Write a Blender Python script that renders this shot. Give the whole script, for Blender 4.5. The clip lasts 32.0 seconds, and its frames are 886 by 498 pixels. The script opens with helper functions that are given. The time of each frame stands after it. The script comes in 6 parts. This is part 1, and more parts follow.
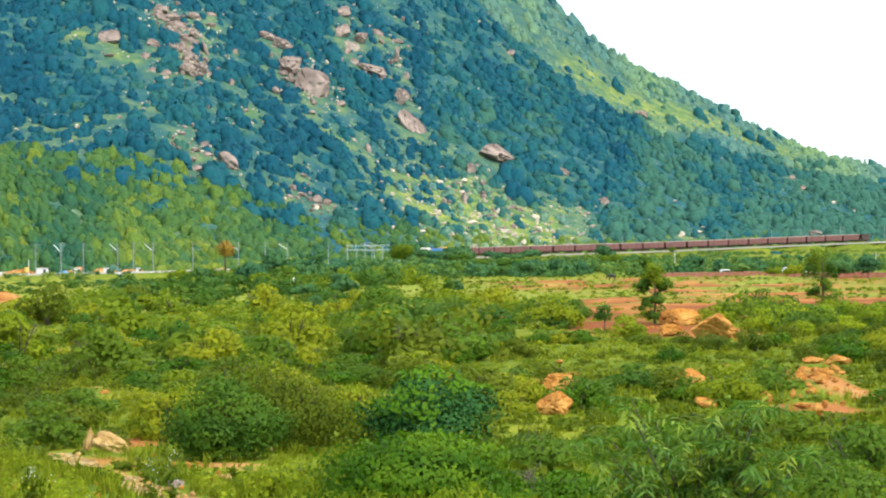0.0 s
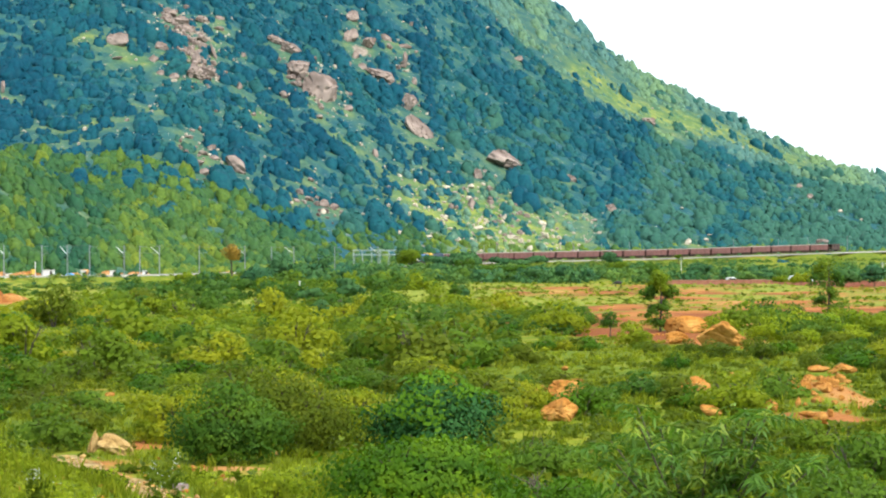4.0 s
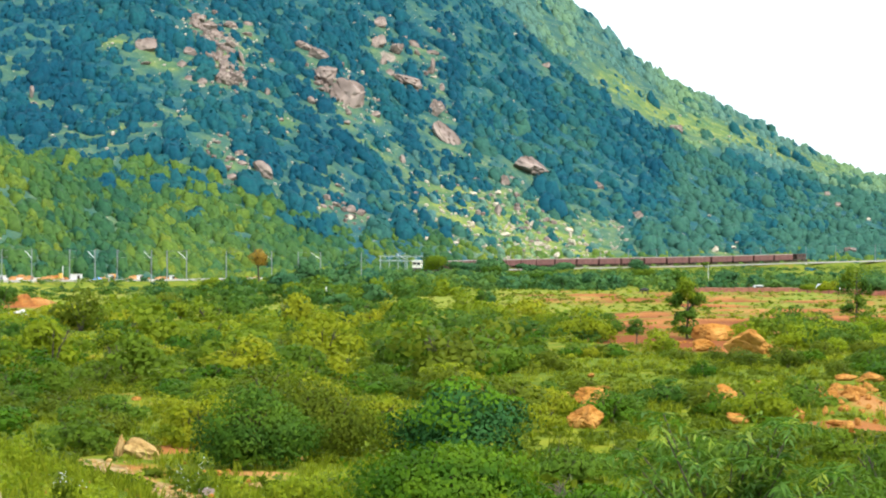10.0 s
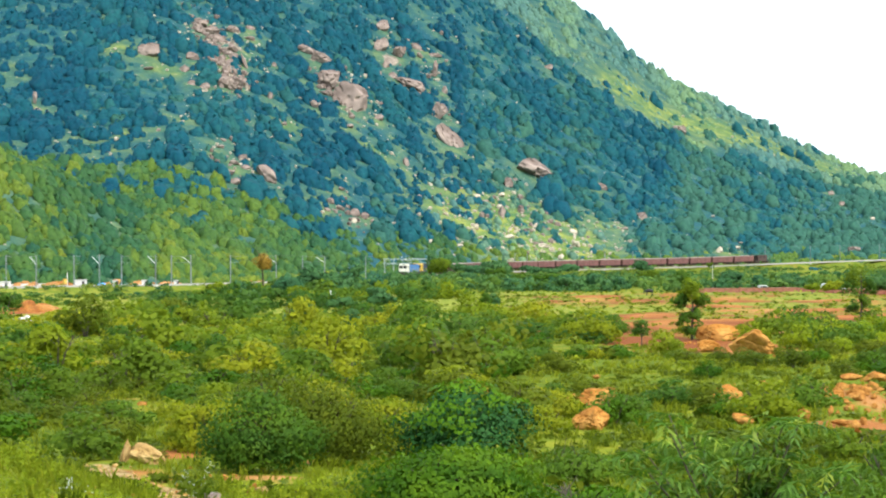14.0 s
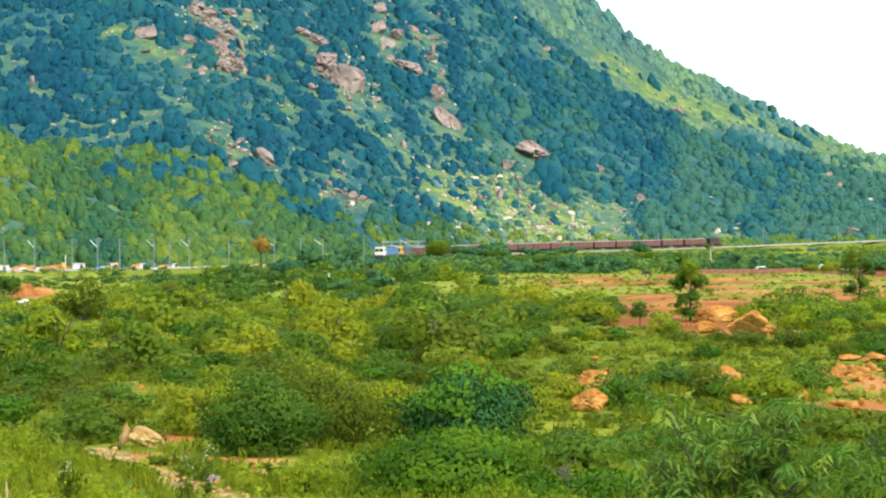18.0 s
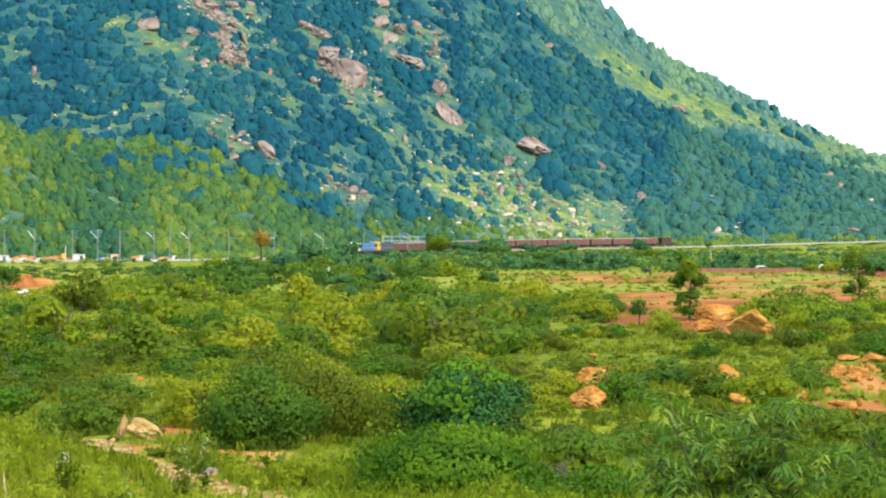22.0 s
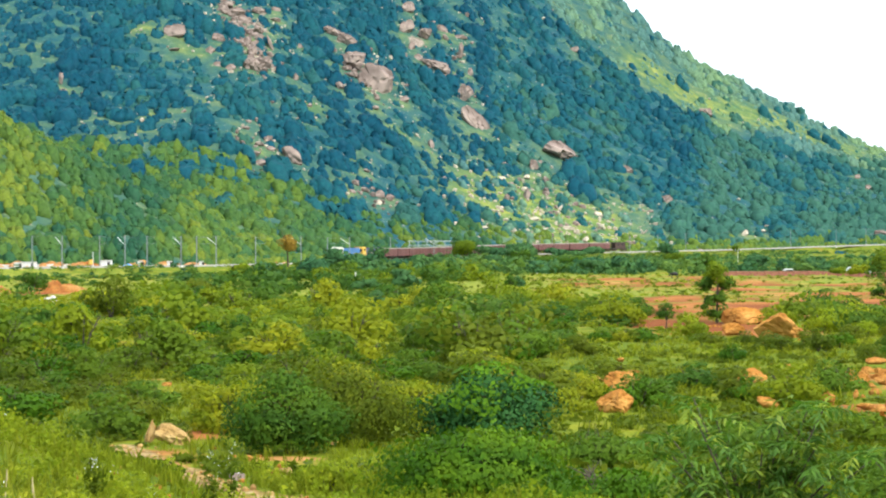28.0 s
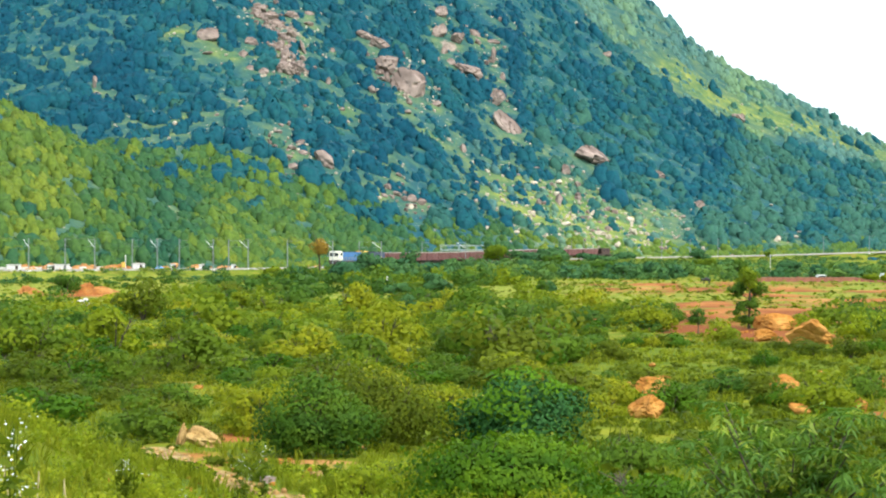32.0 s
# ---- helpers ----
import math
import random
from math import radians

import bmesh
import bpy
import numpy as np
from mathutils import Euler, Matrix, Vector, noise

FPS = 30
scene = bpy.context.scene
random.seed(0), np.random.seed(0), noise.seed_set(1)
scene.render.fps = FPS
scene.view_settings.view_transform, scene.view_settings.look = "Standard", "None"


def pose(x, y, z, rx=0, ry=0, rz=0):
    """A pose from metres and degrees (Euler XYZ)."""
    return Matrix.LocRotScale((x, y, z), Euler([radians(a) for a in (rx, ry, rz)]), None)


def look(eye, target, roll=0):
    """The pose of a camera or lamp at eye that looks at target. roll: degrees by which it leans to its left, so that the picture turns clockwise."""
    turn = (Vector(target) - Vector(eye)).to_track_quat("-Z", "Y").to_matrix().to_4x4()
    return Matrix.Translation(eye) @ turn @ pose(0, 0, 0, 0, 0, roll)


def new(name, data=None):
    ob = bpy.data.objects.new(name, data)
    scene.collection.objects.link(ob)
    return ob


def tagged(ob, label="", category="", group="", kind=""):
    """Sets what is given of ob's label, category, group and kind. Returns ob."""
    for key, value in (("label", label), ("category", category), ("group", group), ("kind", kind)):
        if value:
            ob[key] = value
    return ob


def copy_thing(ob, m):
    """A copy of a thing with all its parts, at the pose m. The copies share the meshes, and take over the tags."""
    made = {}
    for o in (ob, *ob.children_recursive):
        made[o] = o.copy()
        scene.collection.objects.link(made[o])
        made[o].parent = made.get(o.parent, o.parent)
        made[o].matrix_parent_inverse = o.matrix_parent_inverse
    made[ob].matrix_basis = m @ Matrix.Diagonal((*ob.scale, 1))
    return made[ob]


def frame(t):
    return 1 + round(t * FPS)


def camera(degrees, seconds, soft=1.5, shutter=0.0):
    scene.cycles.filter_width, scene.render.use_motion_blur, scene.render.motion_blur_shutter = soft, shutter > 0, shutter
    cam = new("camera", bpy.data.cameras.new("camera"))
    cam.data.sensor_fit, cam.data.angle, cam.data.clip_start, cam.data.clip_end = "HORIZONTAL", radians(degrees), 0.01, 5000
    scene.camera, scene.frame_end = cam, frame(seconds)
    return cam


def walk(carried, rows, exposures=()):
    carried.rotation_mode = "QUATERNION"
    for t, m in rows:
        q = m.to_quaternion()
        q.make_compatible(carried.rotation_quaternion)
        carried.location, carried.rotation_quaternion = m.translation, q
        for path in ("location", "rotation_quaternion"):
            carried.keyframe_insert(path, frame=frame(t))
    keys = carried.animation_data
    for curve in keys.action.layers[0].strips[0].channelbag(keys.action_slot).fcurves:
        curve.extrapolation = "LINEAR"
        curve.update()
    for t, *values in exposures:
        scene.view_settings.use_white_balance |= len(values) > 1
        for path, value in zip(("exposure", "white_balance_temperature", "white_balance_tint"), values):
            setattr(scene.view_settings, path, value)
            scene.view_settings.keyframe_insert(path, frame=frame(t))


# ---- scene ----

# Camera: held at one spot, turning a little. Rows: seconds, turn to the left, tilt up, lean to the left (degrees).
EYE = (0.0, 0.0, 10.5)
cam = camera(26.0, 32.0, soft=2.1)
TURNS = [
    (0, -1.041, -0.672, -0.659), (0.5, -1.023, -0.654, -0.383), (1, -0.976, -0.614, -0.192), (1.5, -0.941, -0.609, -0.338),
    (2, -0.872, -0.599, -0.446), (2.5, -0.852, -0.588, -0.411), (3, -0.856, -0.568, -0.308), (3.5, -0.861, -0.524, -0.158),
    (5.5, -0.652, -0.496, -0.430), (6, -0.522, -0.479, -0.552), (6.5, -0.371, -0.454, -0.601), (7, -0.257, -0.427, -0.718),
    (7.5, -0.243, -0.421, -0.601), (8, -0.252, -0.417, -0.322), (8.5, -0.256, -0.390, -0.240), (9, -0.177, -0.312, 0.267),
    (9.5, -0.133, -0.329, -0.001), (10, -0.056, -0.323, 0.111), (10.5, -0.076, -0.327, -0.002), (11, -0.076, -0.328, -0.138),
    (11.5, -0.075, -0.327, -0.351), (12, -0.021, -0.307, -0.429), (12.5, 0.028, -0.299, -0.307), (13, 0.053, -0.290, -0.400),
    (13.5, 0.070, -0.275, -0.502), (14, 0.067, -0.244, -0.354), (14.5, 0.053, -0.275, -0.168), (16.5, 0.021, -0.809, -0.348),
    (17, 0.022, -0.794, -0.409), (17.5, 0.014, -0.800, -0.573), (18, 0.017, -0.773, -0.545), (18.5, 0.016, -0.754, -0.398),
    (19, 0.001, -0.764, -0.396), (19.5, -0.011, -0.766, -0.252), (20, 0.000, -0.793, 0.000), (20.5, 0.009, -0.831, 0.028),
    (21, 0.023, -0.883, 0.156), (21.5, 0.017, -0.908, -0.003), (22, 0.021, -0.909, 0.140), (22.5, 0.071, -0.893, 0.054),
    (23, 0.168, -0.883, -0.028), (23.5, 0.265, -0.873, 0.028), (24, 0.350, -0.861, -0.012), (24.5, 0.379, -0.836, 0.044),
    (25, 0.384, -0.818, 0.076), (25.5, 0.364, -0.823, -0.126), (27.5, 0.590, -0.761, 0.148), (28, 0.811, -0.776, -0.135),
    (28.5, 1.034, -0.762, -0.243), (29, 1.180, -0.751, -0.338), (29.5, 1.276, -0.713, -0.126), (30, 1.390, -0.707, -0.047),
    (30.5, 1.503, -0.724, -0.086), (31, 1.613, -0.688, 0.023), (31.5, 1.683, -0.667, 0.160), (32, 1.755, -0.646, 0.127),
]
walk(cam, [(t, pose(*EYE, 90 + tilt, 0, turn) @ pose(0, 0, 0, 0, 0, lean)) for t, turn, tilt, lean in TURNS])

# World and sun: a bright hazy sky with thin cloud, sun high behind the right shoulder.
SUN_DIR = Vector((0.38, -0.45, 0.80)).normalized()
world = bpy.data.worlds.new("sky")
scene.world = world
world.use_nodes = True
wn, wl = world.node_tree.nodes, world.node_tree.links
wn.clear()
sky = wn.new("ShaderNodeTexSky")
sky.sky_type = "NISHITA"
sky.sun_disc = False
sky.sun_elevation = math.asin(SUN_DIR.z)
sky.sun_rotation = math.atan2(SUN_DIR.x, SUN_DIR.y)
sky.air_density, sky.dust_density, sky.ozone_density = 1.0, 2.5, 1.0
cloud_noise = wn.new("ShaderNodeTexNoise")
cloud_noise.inputs["Scale"].default_value = 2.2
cloud_noise.inputs["Detail"].default_value = 4.0
cloud_ramp = wn.new("ShaderNodeValToRGB")
cloud_ramp.color_ramp.elements[0].position, cloud_ramp.color_ramp.elements[0].color = 0.3, (0.55, 0.55, 0.55, 1)
cloud_ramp.color_ramp.elements[1].position, cloud_ramp.color_ramp.elements[1].color = 0.7, (0.9, 0.9, 0.9, 1)
cloud_mix = wn.new("ShaderNodeMixRGB")
cloud_mix.inputs[2].default_value = (8.6, 10.2, 11.0, 1)
wcoord = wn.new("ShaderNodeTexCoord")
wmap = wn.new("ShaderNodeMapping")
wmap.inputs["Scale"].default_value = (1, 1, 3)
back = wn.new("ShaderNodeBackground")
back.inputs["Strength"].default_value = 0.145
wout = wn.new("ShaderNodeOutputWorld")
wl.new(wcoord.outputs["Generated"], wmap.inputs["Vector"])
wl.new(wmap.outputs["Vector"], cloud_noise.inputs["Vector"])
wl.new(cloud_noise.outputs["Fac"], cloud_ramp.inputs["Fac"])
wl.new(cloud_ramp.outputs["Color"], cloud_mix.inputs["Fac"])
wl.new(sky.outputs["Color"], cloud_mix.inputs[1])
wl.new(cloud_mix.outputs["Color"], back.inputs["Color"])
wl.new(back.outputs["Background"], wout.inputs["Surface"])
sun_data = bpy.data.lights.new("sun", "SUN")
sun_data.energy, sun_data.angle, sun_data.color = 3.1, radians(7.0), (1.0, 0.94, 0.84)
sun = new("sun", sun_data)
sun.matrix_world = look(SUN_DIR * 100, (0, 0, 0))
scene.view_settings.exposure = 0.66


# ---- terrain arithmetic ----
def vnoise(x, y, seed=0):
    """Smooth value noise, 0 to 1, on arrays."""
    xi, yi = np.floor(x).astype(np.int64), np.floor(y).astype(np.int64)
    fx, fy = x - xi, y - yi
    fx, fy = fx * fx * (3 - 2 * fx), fy * fy * (3 - 2 * fy)

    def h(a, b):
        n = (a * 374761393 + b * 668265263 + seed * 144269504) & 0x7FFFFFFF
        n = ((n ^ (n >> 13)) * 1274126177) & 0x7FFFFFFF
        return ((n ^ (n >> 16)) & 0xFFFF) / 65535.0

    a, b, c, d = h(xi, yi), h(xi + 1, yi), h(xi, yi + 1), h(xi + 1, yi + 1)
    return (a + (b - a) * fx) * (1 - fy) + (c + (d - c) * fx) * fy


def fnoise(x, y, seed=0, octaves=3):
    v, amp, tot = 0.0, 1.0, 0.0
    for o in range(octaves):
        v = v + amp * vnoise(x * 2 ** o, y * 2 ** o, seed + 7 * o)
        tot += amp
        amp *= 0.5
    return v / tot


def smooth(a, b, v):
    t = np.clip((v - a) / (b - a), 0, 1)
    return t * t * (3 - 2 * t)


# the railway: x, y and height of the rails along it, from far to near
TRACK = np.array([(330, 950, 3.4), (260.8, 889, 2.4), (219.9, 853, 1.9), (184, 825.6, 1.4), (151, 805.9, 0.8), (119.5, 787.7, 0.1),
                  (90.4, 773.1, -0.4), (61.7, 758.5, -0.7), (33.7, 737.4, -0.9), (7.5, 689, -0.9), (-14.8, 600.2, -0.6),
                  (-32.7, 542.2, -0.1), (-47.3, 497.2, 0.4), (-60.4, 462.2, 0.8), (-73.8, 443.8, 1.0), (-86.7, 429.6, 1.2),
                  (-98.9, 418.1, 1.3), (-111.1, 408.2, 1.4), (-170, 370, 1.8)])


def spline(points, n):
    """A Catmull-Rom curve through the points, n steps a span."""
    p = np.vstack([2 * points[0] - points[1], points, 2 * points[-1] - points[-2]])
    out = []
    for i in range(1, len(p) - 2):
        t = np.linspace(0, 1, n, endpoint=False)[:, None]
        a, b, c, d = p[i - 1], p[i], p[i + 1], p[i + 2]
        out.append(0.5 * (2 * b + (c - a) * t + (2 * a - 5 * b + 4 * c - d) * t ** 2 + (3 * b - a - 3 * c + d) * t ** 3))
    out.append(p[-2:-1])
    return np.vstack(out)


RAIL = spline(TRACK, 12)
RAIL_S = np.concatenate([[0], np.cumsum(np.hypot(np.diff(RAIL[:, 0]), np.diff(RAIL[:, 1])))])


def on_rail(s):
    """Place on the railway s metres along it, and the unit way ahead."""
    p = np.array([np.interp(s, RAIL_S, RAIL[:, k]) for k in range(3)])
    q = np.array([np.interp(s + 1.0, RAIL_S, RAIL[:, k]) for k in range(3)])
    r = np.array([np.interp(s - 1.0, RAIL_S, RAIL[:, k]) for k in range(3)])
    w = q - r
    return p, w / np.linalg.norm(w)


def rail_near(x, y):
    """Distance to the railway and its height there."""
    best, high = np.full(np.shape(x), 1e9), np.zeros(np.shape(x))
    for px, py, pz in RAIL[::2]:
        d = np.hypot(x - px, y - py)
        high = np.where(d < best, pz, high)
        best = np.minimum(best, d)
    return best, high


GROUND_Y = [-5000, -10, 0, 8, 17, 24, 38, 60, 85, 130, 200, 330, 480, 700, 900, 1300, 5000]
GROUND_Z = [8.9, 8.9, 8.8, 8.4, 7.7, 7.05, 6.05, 5.0, 4.0, 2.8, 1.3, -0.5, -1.4, -2.2, -1.0, -1.0, -1.0]


def ground_z(x, y):
    z = np.interp(y, GROUND_Y, GROUND_Z)
    far = smooth(20, 150, y)
    z = z + (fnoise(x / 18, y / 18, 3) - 0.5) * (0.25 + 1.0 * far)
    z = z + (fnoise(x / 3.1, y / 3.1, 5) - 0.5) * 0.16
    # grassy bank beside the camera's left
    z = z + np.clip(-x - 3.3, 0, 3.5) * 0.42 * smooth(7, 15, y) * (1 - smooth(22, 30, y))
    # the mound under the orange rubble
    z = z + 0.35 * np.exp(-(((x - 0.2138 * y) / 1.25) ** 2 + ((y - 67) / 9) ** 2) ** 1.5)
    d, h = rail_near(x, y)
    bank = h - 0.55 - np.clip(d - np.where(x < -35, 9.5, 5.5), 0, None) * 0.45
    return np.where((y > 300) & (d < 18), np.maximum(z, bank), z)


CREST_X = [-900, -600, -300, -150, 0, 97, 119, 139, 159, 178, 203, 228, 253, 273, 289, 330, 400, 480, 600]
CREST_Z = [120, 220, 310, 300, 228, 157, 137, 121, 109, 100, 86, 75, 65, 59, 54, 45, 27, 11, 0]
FOOT_X = [-900, -400, -100, 0, 60, 120, 220, 300, 480, 600]
FOOT_Y = [520, 540, 590, 715, 780, 815, 880, 930, 1080, 1180]
SPUR_X = [-900, -400, -250, -163, -135, -107, -90, -75, -58]
SPUR_Z = [200, 140, 86, 50, 36, 21, 14, 7, 0]


def hill_z(x, y):
    crest, foot = np.interp(x, CREST_X, CREST_Z), np.interp(x, FOOT_X, FOOT_Y)
    s = np.clip((y - foot) / (1250 - foot), 0, None)
    up = np.where(s < 1, 0.75 * s ** 1.2 + 0.25 * s ** 2, 1 - np.clip((s - 1) / 1.6, 0, 1) ** 2)
    folds = (fnoise(x / 95 + 3, y / 140, 11) - 0.5) * 22 + (fnoise(x / 30, y / 30, 13) - 0.5) * 7
    a = crest * up + folds * np.clip(crest * up / 60, 0, 1) * np.clip(1.25 - s * 0.9, 0.15, 1)
    spur = np.interp(x, SPUR_X, SPUR_Z)
    front = np.interp(x, [-400, -163, -100, -58], [455, 485, 530, 600])
    t = np.clip((y - front) / (625 - front), 0, 1)
    b = spur * t ** 1.1 * (1 - smooth(640, 900, y)) + (fnoise(x / 25, y / 25, 17) - 0.5) * 5 * np.clip(spur / 30, 0, 1) * t
    return -3.5 + np.maximum(a, b)


# granite outcrops down the middle of the hill: x, y, width, height, lean
CREST_ROCKS = [
    (-43.5, 906.7, 14.0, 15.5, 8), (-55.7, 919.9, 9.75, 9.75, 35), (-69.1, 962.7, 8.5, 3.97, 15), (-62.4, 955.7, 10.13, 5.07, 25),
    (-33.2, 1036.3, 5.49, 7.32, 30), (-33.2, 1009.3, 7.43, 8.32, 30), (-24.1, 1010.2, 5.35, 7.73, 40), (-14.9, 1031.6, 6.68, 3.65, 20),
    (-13.2, 1021.3, 3.01, 3.61, 0), (-5.8, 1030.6, 6.68, 2.12, 0), (-30.3, 992, 4.09, 4.38, 0), (-25.4, 983.1, 4.63, 3.76, 30),
    (-16.4, 979.5, 14.42, 5.77, 25), (-8.3, 975, 2.58, 4.31, 30), (-3.9, 951.4, 7.84, 7.84, 30), (3.5, 920.8, 16.81, 6.51, 52),
    (-30.9, 905.8, 5.33, 2.93, 0), (-42.9, 888.7, 2.62, 2.62, 0),
]
# granite boulders on the eastern slope
EAST_ROCKS = [
    (41.7, 925.8, 18.5, 9.6, 14), (29.1, 891.1, 4.2, 4.72, 0), (25.3, 850.8, 4.01, 5.01, 0), (33.8, 905, 2.67, 1.6, 30),
    (-42.9, 872.7, 3.6, 2.06, 0), (-60.2, 886.3, 4.18, 3.65, 30), (-4.7, 1006.6, 2.37, 8.89, 0), (0.3, 992.9, 2.34, 4.68, 0),
    (60.2, 1100.3, 5.18, 3.89, 25), (137.4, 1122.6, 7.93, 7.27, 30), (-17.5, 861.7, 3.04, 4.06, 0), (-42.8, 789.7, 2.79, 1.86, 0),
    (76.2, 938.5, 6.63, 3.32, 30), (93.5, 910, 5.9, 3.75, 20), (106.5, 879.9, 2.07, 2.59, 0), (82.6, 879.9, 3.11, 1.3, 0),
    (67.2, 811.5, 3.82, 1.67, 0), (196.4, 922.5, 6.52, 2.72, 0), (220.1, 1062, 3.75, 2.81, 30), (219.9, 1092.4, 3.86, 2.9, 30),
]
# granite outcrops on the western slope
WEST_ROCKS = [
    (-135.3, 881.5, 9.86, 7.27, 30), (-113.9, 936, 9.37, 4.96, 0), (-109.7, 928.3, 7.11, 4.37, 0), (-101.8, 918.3, 4.87, 5.41, 0),
    (-117.6, 890.3, 6.82, 3.67, 25), (-118.4, 873.5, 5.14, 3.09, 0), (-104.1, 898.5, 3.17, 4.76, 0), (-99.9, 884.7, 4.69, 5.21, 0),
    (-98.1, 864, 7.63, 5.6, 0), (-93.6, 874.3, 6.18, 4.63, 0), (-107.2, 859.3, 4.05, 3.04, 0), (-94.1, 904.2, 1.86, 7.99, -20),
    (-95.6, 945.4, 5.01, 2.51, 0), (-97.2, 961, 5.09, 2.26, 0), (-134.5, 868, 5.11, 1.53, -15), (-81.8, 920.8, 2.17, 2.17, 0),
    (-79.4, 873.5, 3.09, 3.6, 0), (-112, 861.7, 5.07, 2.54, 0), (-120.7, 950.5, 7.84, 3.92, 0), (-104.7, 952.3, 6.73, 3.93, 0),
]
# boulders low on the western slope
LOW_ROCKS = [
    (-71.1, 765, 9.91, 5.41, 35), (-85, 753.9, 4.88, 2, 0), (-79.9, 767, 3.61, 2.03, 0), (-81.8, 747.1, 5.28, 2.64, 0),
    (-91.3, 779.7, 3.67, 1.61, 0), (-91.2, 789, 2.79, 1.16, 0), (-104.1, 749.1, 3.09, 1.99, 0), (-114.1, 738.3, 1.96, 3.91, 0),
    (-100.5, 702.3, 2.48, 4.14, -25), (-106.8, 729, 3.01, 1.72, 0), (-67.3, 740.3, 7.85, 1.96, 25), (-77.1, 721.1, 2.97, 2.34, 0),
    (-174.2, 814.5, 2.16, 5.76, 0), (-171.6, 805.6, 3.8, 1.9, 0), (-117.6, 788.2, 2.79, 1.39, -30), (-70.4, 843.1, 2.48, 1.99, 0),
    (-46.7, 758.7, 3.13, 1.79, 0), (-42.1, 765, 4.05, 2.25, 0), (-36.5, 765, 4.05, 3.15, 0), (-32.6, 769.1, 4.98, 2.26, 0),
]
# pale boulders in the grassy clearing
CLEARING_ROCKS = [
    (-36.2, 758, 4.46, 2.01, 0), (14.2, 863.2, 4.07, 1.53, 0), (26, 875.1, 3.09, 2.32, 0), (31.8, 884.7, 2.08, 1.56, 0),
    (24.2, 857.8, 3.03, 2.53, 0), (27.3, 814.5, 3.84, 2.16, 0), (40.2, 847.7, 3.49, 2.5, 0), (52, 887.9, 2.61, 2.35, 0),
    (56.8, 853.9, 4.53, 2.01, 0), (56.5, 830.9, 3.91, 3.18, 0), (41.2, 813.7, 5.27, 1.68, 0), (18.2, 781.8, 2.07, 2.3, 0),
    (-6.1, 765, 3.15, 1.58, 0), (48.5, 799.1, 2.82, 2.82, 0), (15.5, 798.3, 2.82, 1.18, 0), (-20.3, 774, 3.19, 1.37, 0),
    (5.5, 774.7, 3.19, 1.14, 0), (124, 866.4, 3.57, 3.06, 0), (134.1, 882.3, 4.16, 1.56, 0), (230.4, 1035.3, 3.0, 2.0, -30),
]


def near_outcrops(x, y):
    """Short grass round the rocks of the hill, 0 to 1."""
    v = np.zeros(np.shape(x))
    for rx, ry, w, h, _ in CREST_ROCKS + EAST_ROCKS + WEST_ROCKS + LOW_ROCKS:
        v = np.maximum(v, np.exp(-((x - rx) / (2.5 + w * 0.75)) ** 2 - ((y - ry + 3) / (7 + w * 0.7)) ** 2))
    return v


def ridge_meadow(x, y):
    """The band of open grass below the trees of the skyline, 0 to 1."""
    mid = np.interp(x, [60, 100, 150, 190, 230, 280], [1120, 1142, 1158, 1186, 1200, 1210])
    v = np.exp(-(np.abs(y - mid) / (34 + 14 * (fnoise(x / 22, y / 22, 63) - 0.5))) ** 3)
    return v * smooth(70, 105, x) * (1 - smooth(235, 275, x))


def hill_open(x, y):
    """Grassy clearings on the hill, 0 to 1."""
    spots = ((38, 835, 34, 34), (-128, 872, 16, 8), (-84, 762, 10, 14), (12, 905, 12, 12), (70, 880, 14, 18), (130, 868, 16, 14), (-101, 905, 10, 34), (-46, 922, 9, 14), (-118, 792, 12, 7), (-131, 782, 9, 8), (-70, 842, 11, 14), (-150, 885, 10, 10), (-30, 860, 12, 8))
    v = np.zeros(np.shape(x))
    for cx, cy, rx, ry in spots:
        v = np.maximum(v, np.exp(-((x - cx) / rx) ** 2 - ((y - cy) / ry) ** 2))
    return v


def bright_grass(x, y):
    """Long yellow-green grass: the big clearing low on the slope and the shoulder by the skyline, 0 to 1."""
    a = np.exp(-(((x - 34) / 50) ** 2 + ((y - 826) / 58) ** 2) ** 1.5) * (0.55 + 1.1 * fnoise(x / 9, y / 14, 57))
    a = np.clip(a, 0, 1)
    low = 1 - smooth(70, 130, hill_z(x, y))
    a = np.maximum(a, 0.34 * smooth(0.55, 0.70, fnoise(x / 17, y / 26, 51)) * (0.35 + 0.65 * low) * (1 - smooth(-10, 60, x)))
    a = np.maximum(a, 0.8 * hill_open(x, y) * (0.3 + fnoise(x / 10, y / 15, 53)))
    a = np.maximum(a, 0.5 * near_outcrops(x, y) * (0.35 + 0.9 * fnoise(x / 8, y / 12, 55)))
    a = np.maximum(a, 0.4 * smooth(-60, -80, x) * (1 - smooth(700, 740, y)) * (1 - 0.6 * smooth(10, 45, hill_z(x, y))))
    a = np.maximum(a, 0.25 * smooth(-5, 25, on_ridge(x, y)) * (0.4 + fnoise(x / 12, y / 14, 59)))
    return np.maximum(a, ridge_meadow(x, y) * (0.55 + 0.5 * fnoise(x / 12, y / 14, 59)))


